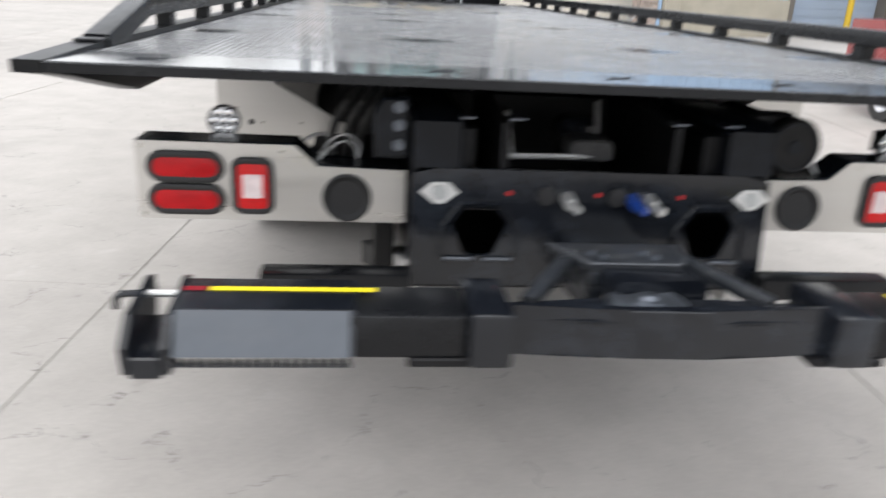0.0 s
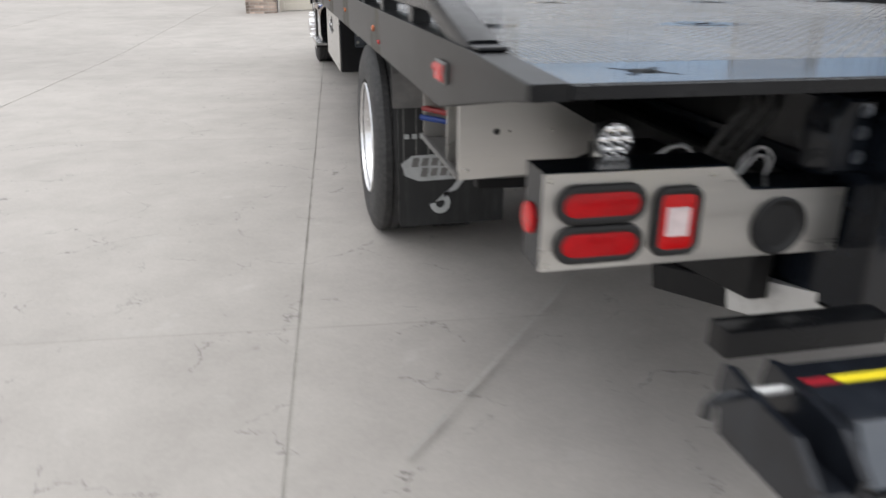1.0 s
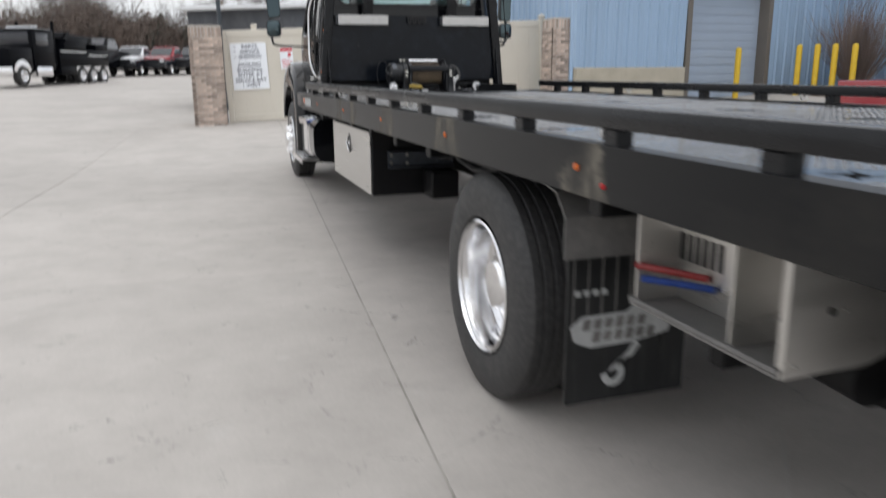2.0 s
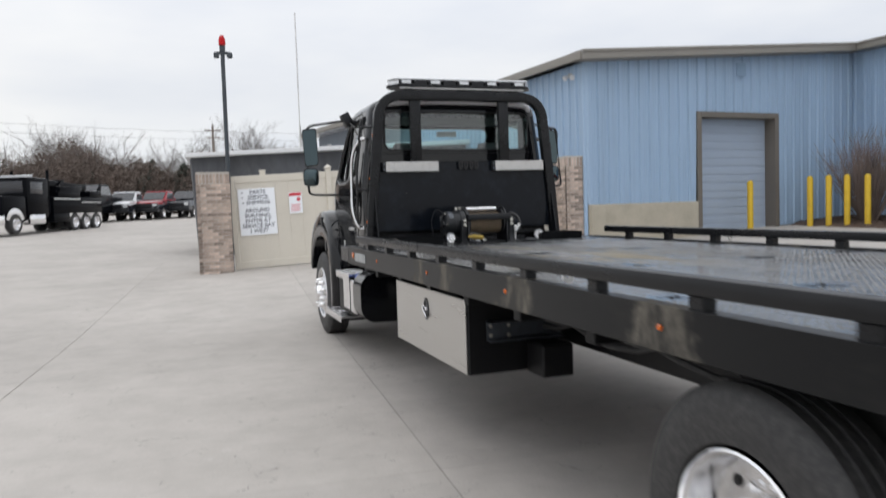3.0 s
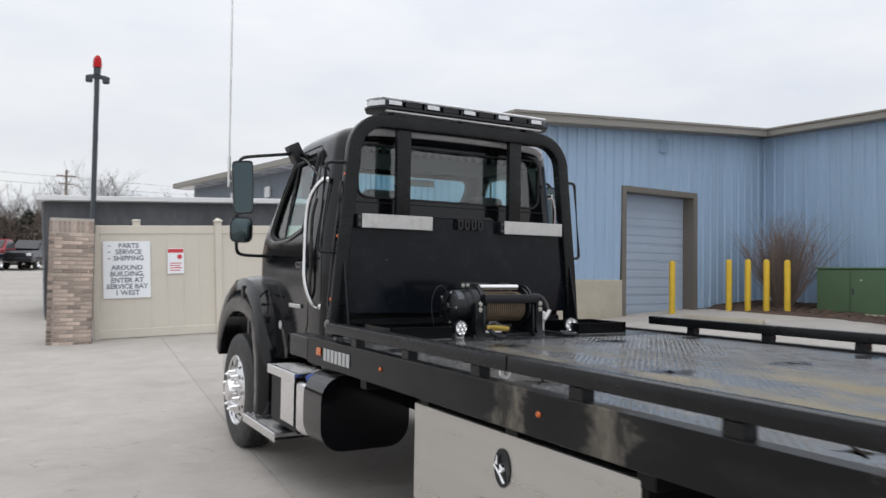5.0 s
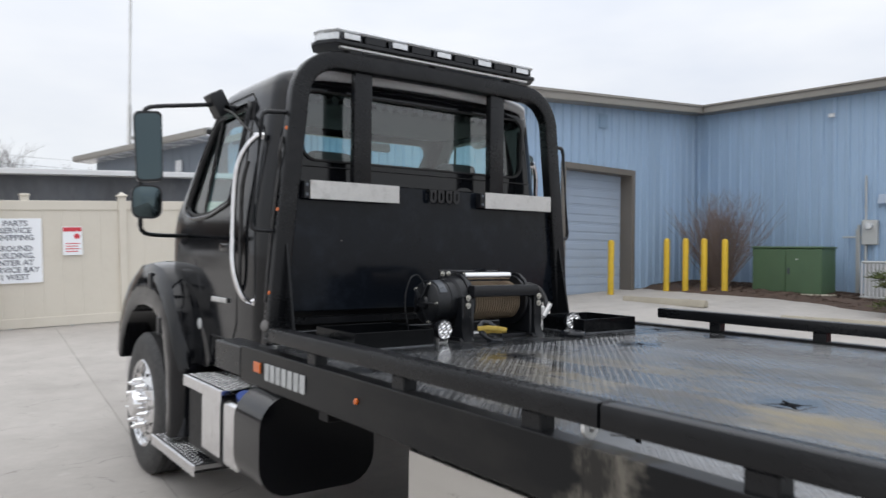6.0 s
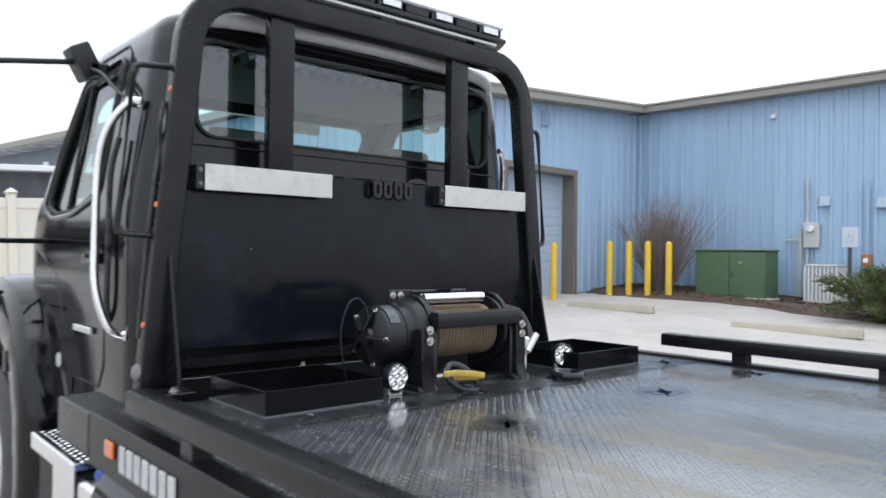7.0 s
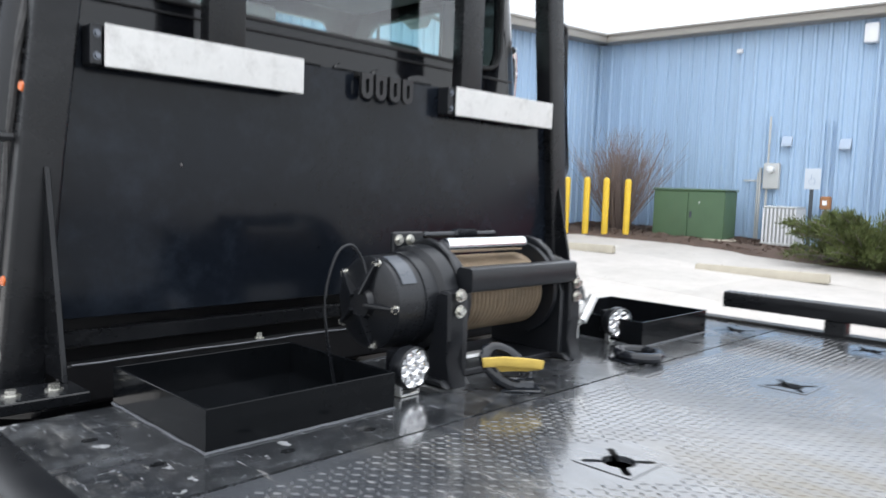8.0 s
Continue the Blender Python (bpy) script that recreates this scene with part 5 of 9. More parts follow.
def heavy_wrecker():
    x, y = -9.65, 47.3
    o = thing("heavy_wrecker", pose(x, y, far_lift(x, y), 0, 0, 158) @ Matrix.Scale(0.92, 4), "black heavy wrecker with three chromed rear axles", "tow truck", "parked vehicles")
    def P(name, args, mat, bev=0.03, label=""):
        q = B()
        box(q, *args, bev, 2)
        part(name, q, mat, o, label, local=True)
    # local y ahead
    P("bonnet", (-1.05, 1.05, 2.6, 4.6, 0.75, 1.95), M_FARBLACK, 0.12)
    P("cab", (-1.1, 1.1, 0.6, 2.6, 0.8, 2.95), M_FARBLACK, 0.12)
    P("body", (-1.2, 1.2, -4.9, 0.4, 1.02, 1.95), M_FARBLACK, 0.04)
    P("skirt_locker", (-1.19, 1.19, -1.25, 0.38, 0.55, 1.018), M_FARBLACK, 0.03)
    P("chassis", (-0.5, 0.5, -4.8, 4.5, 0.55, 0.8), M_DARK, 0.03)
    for sx in (-1, 1):
        for y0, y1, z0 in ((-2.4, 0.3, 1.80), (-4.8, -2.6, 1.62)):
            P("light_strip", (sx * 1.201, sx * 1.215, y0, y1, z0, z0 + 0.06), M_ALUSATIN, 0.004)
        P("locker", (sx * 0.75, sx * 1.17, -2.5, -0.2, 1.96, 2.25), M_FARBLACK, 0.03)
    P("tail_box", (-1.1, 1.1, -5.1, -3.7, 1.96, 2.35), M_FARBLACK, 0.06)
    P("deck_box", (-0.7, 0.7, -3.6, -1.2, 1.96, 2.6), M_FARBLACK, 0.08)
    P("fuel_tank", (-1.15, -0.6, 1.0, 2.5, 0.45, 1.0), M_CHROME, 0.15)
    P("fuel_tank", (0.6, 1.15, 1.0, 2.5, 0.45, 1.0), M_CHROME, 0.15)
    P("windscreen", (-0.9, 0.9, 2.58, 2.63, 2.1, 2.75), M_CARDARK, 0.02)
    P("bumper", (-1.15, 1.15, 4.6, 4.8, 0.5, 0.95), M_CHROME, 0.04)
    for sx in (-1, 1):
        P("side_window", (sx * 1.09, sx * 1.11, 1.2, 2.3, 2.1, 2.7), M_CARDARK, 0.008)
        q = B()
        tube(q, [(sx * 1.0, 0.5, 1.0), (sx * 1.0, 0.5, 3.4)], 0.08, 10)
        part("exhaust_stack", q, M_FARBLACK, o, local=True)
        for yy in (3.7, -1.9, -3.1, -4.3):
            simple_wheel(o, sx * 0.8, yy, 0.52, 0.52, 0.36, sx)
            q = B()
            pts = arc((yy, 0.55), 0.62, 15, 165, 10, "yz", sx * 1.09)
            sweep(q, pts, [(-0.15, -0.015), (0.15, -0.015), (0.15, 0.015), (-0.15, 0.015)], up=(1, 0, 0))
            part("mudguard", q, M_CHROME, o, local=True)
    q = B()
    sweep(q, [(0, -0.2, 2.75), (0, -3.2, 2.62), (0, -4.9, 2.55)], rrect(0.5, 0.4, 0.05), up=(0, 0, 1))
    part("boom", q, M_FARBLACK, o, local=True)
    q = B()
    tube(q, [(-0.6, -1.0, 1.95), (-0.3, -2.2, 2.9), (0.3, -2.2, 2.9), (0.6, -1.0, 1.95)], 0.08, 8)
    part("boom_frame", q, M_FARBLACK, o, local=True)
    P("light_bar", (-0.8, 0.8, 1.5, 1.8, 2.97, 3.1), M_CLEARLENS, 0.03)


heavy_wrecker()


# ---------------------------------------------------------------- the tow truck
truck = thing("tow_truck", (0, 8.0, 0), "black single-cab rollback tow truck with a flat steel car-carrier bed", "tow truck")
D = 1.127          # deck height
BX = 1.29          # half width of the bed
Y0, Y1 = 3.256, 11.03   # tail and front of the deck


def deck_paint(name, lo, hi, coat, lift_tone=1.0, scuff=0.0):
    """Worn black deck steel with grey scuffs, rusty yellow tyre dirt and pale scratches along the bed."""
    m, n, l, p = nodes_of(name)
    geo = n.new("ShaderNodeNewGeometry")
    def nz(scale, detail, stretch=(1, 1, 1), rough=0.6):
        mp = n.new("ShaderNodeMapping")
        mp.inputs["Scale"].default_value = stretch
        q = n.new("ShaderNodeTexNoise")
        q.inputs["Scale"].default_value, q.inputs["Detail"].default_value, q.inputs["Roughness"].default_value = scale, detail, rough
        l.new(geo.outputs["Position"], mp.inputs["Vector"])
        l.new(mp.outputs["Vector"], q.inputs["Vector"])
        return q.outputs["Fac"]
    def rng(s, a, b, c, d):
        q = n.new("ShaderNodeMapRange")
        for k, v in zip(("From Min", "From Max", "To Min", "To Max"), (a, b, c, d)):
            q.inputs[k].default_value = v
        l.new(s, q.inputs["Value"])
        return q.outputs["Result"]
    def mix(f, a, b):
        q = n.new("ShaderNodeMix")
        q.data_type = "RGBA"
        l.new(f, q.inputs["Factor"])
        for s, v in (("A", a), ("B", b)):
            if isinstance(v, tuple):
                q.inputs[s].default_value = (*v, 1)
            else:
                l.new(v, q.inputs[s])
        return q.outputs["Result"]
    c = mix(rng(nz(1.3, 6), 0.35, 0.65, 0, 1), tuple(v * lift_tone for v in (0.026, 0.029, 0.034)), tuple(v * lift_tone for v in (0.072, 0.077, 0.085)))
    c = mix(rng(nz(5.0, 8, (1, 0.35, 1), 0.75), 0.50, 0.72, 0, 0.6), c, (0.19, 0.19, 0.185))
    # yellowish dirt tracked over the middle of the bed
    away = n.new("ShaderNodeVectorMath")
    away.operation = "MULTIPLY_ADD"
    away.inputs[1].default_value, away.inputs[2].default_value = (1.0, 0.62, 0.0), (0.42, -5.43, 0.0)
    l.new(geo.outputs["Position"], away.inputs[0])
    far = n.new("ShaderNodeVectorMath")
    far.operation = "LENGTH"
    l.new(away.outputs["Vector"], far.inputs[0])
    both = n.new("ShaderNodeMath")
    both.operation = "MULTIPLY"
    l.new(rng(far.outputs["Value"], 0.42, 1.0, 1.0, 0.0 if scuff else 0.05), both.inputs[0])
    l.new(rng(nz(2.3, 8, (1.3, 0.40, 1), 0.75), 0.46, 0.60, 0, 0.60), both.inputs[1])
    c = mix(both.outputs["Value"], c, (0.30, 0.235, 0.115))
    c = mix(rng(nz(30, 4, (1, 0.2, 1), 0.8), 0.60, 0.72, 0, 0.75), c, (0.24, 0.235, 0.225))
    c = mix(rng(nz(14, 8, (0.5, 1, 1), 0.85), 0.58, 0.68, 0, 0.7), c, (0.17, 0.17, 0.17))
    # dark blotches with clear edges
    blotch = rng(nz(1.0, 5, (1.3, 0.7, 1), 0.55), 0.585, 0.61, 0, 0.7)
    c = mix(blotch, c, (0.020, 0.021, 0.023))
    if scuff:
        c = mix(rng(nz(11, 14, (1, 1, 1), 0.85), 0.50, 0.60, 0, scuff), c, (0.10, 0.106, 0.115))
        c = mix(rng(nz(55, 5, (0.35, 1, 1), 0.8), 0.60, 0.68, 0, scuff), c, (0.27, 0.285, 0.31))
        c = mix(rng(nz(120, 3, (1, 0.12, 1), 0.7), 0.63, 0.70, 0, scuff), c, (0.30, 0.31, 0.33))
        c = mix(rng(nz(26, 2, (1, 1, 1), 0.5), 0.69, 0.73, 0, 0.7), c, (0.40, 0.41, 0.42))
    l.new(c, p.inputs["Base Color"])
    rsum = n.new("ShaderNodeMath")
    rsum.operation = "MULTIPLY_ADD"
    rsum.inputs[1].default_value = 0.45
    l.new(both.outputs["Value"], rsum.inputs[0])
    l.new(rng(nz(2.2, 7), 0.35, 0.7, lo, hi), rsum.inputs[2])
    l.new(rsum.outputs["Value"], p.inputs["Roughness"])
    l.new(rng(both.outputs["Value"], 0.0, 0.5, coat, 0.0), p.inputs["Coat Weight"])
    p.inputs["Specular IOR Level"].default_value = 0.8
    p.inputs["Coat Roughness"].default_value = 0.11
    bp = n.new("ShaderNodeBump")
    bp.inputs["Strength"].default_value, bp.inputs["Distance"].default_value = 0.2, 0.003
    l.new(nz(9, 6), bp.inputs["Height"])
    l.new(bp.outputs["Normal"], p.inputs["Normal"])
    return m


M_DECK = deck_paint("worn_black_deck_paint", 0.16, 0.36, 1.0)
M_TREADBAR = deck_paint("worn_tread_bar_steel", 0.22, 0.40, 0.8, 1.05)
M_DECKSMOOTH = deck_paint("worn_black_plate_paint", 0.15, 0.42, 0.5, 0.34, 0.6)
# the smooth tail plate's tone is raised to add sky sheen to its wear
M_TAILPLATE = deck_paint("worn_tail_plate_paint", 0.10, 0.24, 1.0, 1.6)


def smeared_paint(name, marks):
    """Black satin paint with pale dried smears hanging in a few places along the bed: marks are (y, half width)."""
    m, n, l, p = nodes_of(name)
    geo, sep = n.new("ShaderNodeNewGeometry"), n.new("ShaderNodeSeparateXYZ")
    l.new(geo.outputs["Position"], sep.inputs["Vector"])
    def noise(scale, detail, stretch, rough=0.6):
        mp, q = n.new("ShaderNodeMapping"), n.new("ShaderNodeTexNoise")
        mp.inputs["Scale"].default_value = stretch
        q.inputs["Scale"].default_value, q.inputs["Detail"].default_value, q.inputs["Roughness"].default_value = scale, detail, rough
        l.new(geo.outputs["Position"], mp.inputs["Vector"])
        l.new(mp.outputs["Vector"], q.inputs["Vector"])
        return q.outputs["Fac"]
    def calc(op, a, b):
        q = n.new("ShaderNodeMath")
        q.operation = op
        for k, v in enumerate((a, b)):
            if isinstance(v, (int, float)):
                q.inputs[k].default_value = v
            else:
                l.new(v, q.inputs[k])
        return q.outputs["Value"]
    def span(v, a, b, c, d):
        q = n.new("ShaderNodeMapRange")
        for k, x in zip(("From Min", "From Max", "To Min", "To Max"), (a, b, c, d)):
            q.inputs[k].default_value = x
        l.new(v, q.inputs["Value"])
        return q.outputs["Result"]
    # the marks' edges wander
    wander = calc("MULTIPLY", noise(3.5, 4, (1, 1, 2.2)), 0.5)
    y = calc("ADD", sep.outputs["Y"], wander)
    near = None
    for c, w in marks:
        d = calc("ABSOLUTE", calc("SUBTRACT", y, c + 0.25), 0.0)
        k = span(d, w * 0.65, w * 1.15, 1.0, 0.0)
        near = k if near is None else calc("MAXIMUM", near, k)
    blotch = span(noise(7, 6, (1, 1.3, 0.55), 0.7), 0.42, 0.62, 0.12, 0.85)
    film = calc("MULTIPLY", near, blotch)
    haze = span(noise(1.6, 6, (1, 0.6, 1.6), 0.65), 0.50, 0.80, 0.0, 0.16)
    amount = calc("MAXIMUM", film, haze)
    mx = n.new("ShaderNodeMix")
    mx.data_type = "RGBA"
    l.new(amount, mx.inputs["Factor"])
    mx.inputs["A"].default_value, mx.inputs["B"].default_value = (0.0055, 0.006, 0.007, 1), (0.17, 0.155, 0.13, 1)
    l.new(mx.outputs["Result"], p.inputs["Base Color"])
    l.new(span(amount, 0.0, 0.7, 0.34, 0.75), p.inputs["Roughness"])
    p.inputs["Specular IOR Level"].default_value = 0.22
    bp = n.new("ShaderNodeBump")
    bp.inputs["Strength"].default_value, bp.inputs["Distance"].default_value = 0.04, 0.004
    l.new(noise(45, 3, (1, 1, 1)), bp.inputs["Height"])
    l.new(bp.outputs["Normal"], p.inputs["Normal"])
    return m


M_SCUFFED = smeared_paint("dust_smeared_black_paint", [(8.93, 0.10), (8.40, 0.11), (7.40, 0.17), (6.30, 0.16), (5.05, 0.09)])


def star_loop(cx, cy, R=0.064, r=0.0142):
    """A round hole of radius 2.1 r with four slots that reach out to R."""
    out = []
    hr, hw = r * 2.1, r * 0.48
    for i in range(4):
        a = radians(45 + 90 * i)
        e = math.asin(hw / hr)
        arm = [(hr * math.cos(-e), -hw), (R - hw * 0.5, -hw), (R, 0), (R - hw * 0.5, hw), (hr * math.cos(e), hw)]
        arm += [(hr * math.cos(q), hr * math.sin(q)) for q in (radians(32), radians(45), radians(58))]
        out += [(cx + u * math.cos(a) - v * math.sin(a), cy + u * math.sin(a) + v * math.cos(a)) for u, v in arm]
    return out


HOLES = [(x, y) for y in (10.2, 8.99, 7.75, 6.52, 5.68, 4.34) for x in (-1.08, -0.40, 0.40, 1.08)] + [(-1.055, 3.38), (-0.405, 3.38), (0.01, 3.38), (0.41, 3.38), (1.055, 3.38)]


def bed():
    bedp = part("bed", box(B(), -1.20, 1.20, 4.75, 11.0, 0.985, 1.085, 0.006), M_DARK, truck, "black steel bed underframe")
    # main deck plate with tie-down key slots
    bm = B()
    w = BX - 0.065
    plate_with_holes(bm, [(-w, 3.502), (w, 3.502), (w, 10.53), (-w, 10.53)], [star_loop(*h) for h in HOLES if h[1] > 3.5], "xy", D - 0.009, D)
    part("deck_plate", bm, M_DECK, bedp, "worn black tread-plate deck")
    bm = B()
    plate_with_holes(bm, [(-w, Y0 + 0.012), (w, Y0 + 0.012), (w, 3.50), (-w, 3.50)], [star_loop(*h) for h in HOLES if h[1] < 3.5], "xy", D - 0.009, D)
    part("tail_plate", bm, M_TAILPLATE, bedp, "smooth worn steel tail plate")
    # raised diamond surrounds of the tie-down slots
    bm = B()
    plate_with_holes(bm, [(-0.056, -0.056), (0.056, -0.056), (0.056, 0.056), (-0.056, 0.056)], [star_loop(0, 0, 0.0655, 0.0145)], "xy", 0.0003, 0.0014)
    me = mesh_of("tie_down_surround", bm, M_DECK)
    for hx, hy in HOLES:
        if hy > 3.5 and abs(hx) < 1.05:
            part("tie_down_surround", me, None, bedp, at=Matrix.Translation((hx, hy, D)))
    bm = B()
    small = [[(cx + 0.015 * math.cos(radians(a * 45)), cy + 0.011 * math.sin(radians(a * 45))) for a in range(8)] for cx, cy in ((-1.03, 10.86), (-0.99, 10.68), (-0.80, 10.60), (-0.62, 10.60), (0.99, 10.86), (0.72, 10.60))]
    plate_with_holes(bm, [(-w, 10.535), (w, 10.535), (w, 11.03), (-w, 11.03)], small + [star_loop(1.06, 10.62, 0.07)], "xy", D - 0.010, D + 0.001)
    part("front_plate", bm, M_DECKSMOOTH, bedp, "worn smooth black steel front deck plate")
    # raised tread bars
    verts, faces = [], []
    p = 0.0190
    ny, nx = int((10.50 - 3.50) / p), int((2 * w - 0.04) / p)
    Ls, ws, h = 0.0086, 0.0028, 0.0012
    for j in range(ny):
        for i in range(nx):
            cx, cy = -w + 0.02 + (i + 0.5) * p, 3.50 + (j + 0.5) * p
            if any(abs(cx - hx) / 0.165 + abs(cy - hy) / 0.115 < 1 for hx, hy in HOLES):
                continue
            s = 1 if (i + j) % 2 == 0 else -1
            ux, uy = 0.7071, 0.7071 * s
            vx, vy = -uy, ux
            k = len(verts)
            for a, b, z in ((-Ls, 0, 0), (-Ls * .35, -ws, 0), (Ls * .35, -ws, 0), (Ls, 0, 0), (Ls * .35, ws, 0), (-Ls * .35, ws, 0), (-Ls * .45, 0, h), (Ls * .45, 0, h)):
                verts.append((cx + ux * a + vx * b, cy + uy * a + vy * b, D + 0.0002 + z))
            faces += [(k, k + 1, k + 6), (k + 1, k + 2, k + 7, k + 6), (k + 2, k + 3, k + 7), (k + 3, k + 4, k + 7), (k + 4, k + 5, k + 6, k + 7), (k + 5, k, k + 6)]
    me = bpy.data.meshes.new("tread_pattern")
    me.from_pydata(verts, [], faces)
    me.materials.append(M_TREADBAR)
    tagged(part("tread_pattern", me, None, bedp), kind="stuff")
    # tail: black front edge and bevelled underside
    bm = B()
    prism(bm, [(Y0, D - 0.002), (Y0, D - 0.022), (Y0 + 0.45, D - 0.075), (Y0 + 1.2, D - 0.085), (Y0 + 1.2, D - 0.012), (Y0 + 0.014, D - 0.012), (Y0 + 0.011, D - 0.002)], "yz", -1.225, 1.225, 0.0)
    part("tail", bm, M_FASCIA, bedp, "black tapered tail edge")
    for sx in (-1, 1):
        bm = B()
        prof = [(Y0, D + 0.002), (Y0, D - 0.024), (3.42, 1.078), (3.90, 0.985), (11.03, 0.985), (11.03, 1.139), (3.62, 1.139)]
        prism(bm, prof, "yz", sx * (BX - 0.064), sx * BX, 0.003)
        f = part("side_channel", bm, M_SCUFFED, bedp, "black side channel with grime")
        bm = B()
        box(bm, sx * 1.16, sx * BX, 11.035, 11.37, 1.00, 1.132, 0.006)
        part("end_box", bm, M_FASCIA, bedp)
        # marker lamps along the channel
        mk_ = B()
        lathe(mk_, [(0, 0), (0.011, 0), (0.011, 0.004), (0.008, 0.008), (0, 0.009)], (0, 0, 0), (sx, 0, 0), 14)
        me = mesh_of("marker_lamp", mk_, M_AMBER)
        for yy in (9.98, 8.72, 7.52, 6.31, 5.10):
            part("marker_lamp", me, None, f, at=Matrix.Translation((sx * (BX + 0.0005), yy, 1.066)))
        mk_ = B()
        lathe(mk_, [(0, 0), (0.0085, 0), (0.0085, 0.003), (0.006, 0.006), (0, 0.007)], (0, 0, 0), (sx, 0, 0), 14)
        mer = mesh_of("red_marker_lamp", mk_, M_RED)
        for yy, zz in ((3.94, 1.07), (4.95, 1.03)):
            part("red_marker_lamp", mer, None, f, at=Matrix.Translation((sx * (BX + 0.0005), yy, zz)))
        bm = B()
        box(bm, sx * (BX + 0.0005), sx * (BX + 0.009), 3.805, 3.895, 1.046, 1.094, 0.003)
        part("reflector_frame", bm, M_DUSTY, f)
        bm = B()
        box(bm, sx * (BX + 0.0095), sx * (BX + 0.013), 3.812, 3.888, 1.052, 1.088, 0.001)
        part("reflector", bm, M_REDCLEAR, f)
        # maker's plate as plain pale bars, with an amber marker beside it
        bm = B()
        box(bm, sx * (BX + 0.0005), sx * (BX + 0.008), 10.795, 10.865, 1.045, 1.09, 0.003)
        part("amber_marker", bm, M_AMBER, f)
        for i in range(7):
            bm = B()
            yy = 10.745 - i * 0.056
            box(bm, sx * (BX + 0.0005), sx * (BX + 0.007), yy - 0.04, yy, 1.025, 1.095, 0.002)
            part("badge_bar", bm, M_GREYPRINT, f)
    # rub rails on short posts
    for sx in (-1, 1):
        rail_x = sx * 1.252
        bm = B()
        sweep(bm, [(rail_x, 10.74, 1.211), (rail_x, 8.93, 1.211)], rrect(0.064, 0.058, 0.008, 2))
        sweep(bm, [(rail_x, 8.92, 1.211), (rail_x, 4.07, 1.211), (rail_x, 3.66, 1.125)], rrect(0.064, 0.058, 0.008, 2))
        box(bm, rail_x - 0.03, rail_x + 0.03, 3.585, 3.72, 1.1395, 1.147, 0.002)
        rl = part("side_rail", bm, M_FASCIA, bedp, "black tubular side rail")
        pm = B()
        box(pm, -0.026, 0.026, -0.035, 0.035, -0.025, 0.028, 0.004)
        me = mesh_of("rail_post", pm, M_FASCIA)
        for k in range(11):
            part("rail_post", me, None, rl, at=Matrix.Translation((rail_x, 10.35 - 0.6 * k, 1.155)))
        ring = B()
        lathe(ring, [(0.010, -0.006), (0.024, -0.006), (0.024, 0.006), (0.010, 0.006)], (0, 0, 0), (0, 1, 0), 14, True)
        mr = mesh_of("chain_eye", ring, M_ALUSATIN)
        for yy in (8.98, 6.98, 5.0):
            part("chain_eye", mr, None, rl, at=Matrix.Translation((rail_x, yy, 1.172)))
    # bed cross members seen from behind
    for yy in (5.15, 6.9, 7.6, 8.3, 9.0, 9.7, 10.4):
        bm = B()
        box(bm, -1.18, 1.18, yy, yy + 0.08, 0.90, 0.985, 0.004)
        part("cross_member", bm, M_DARK, bedp)


bed()


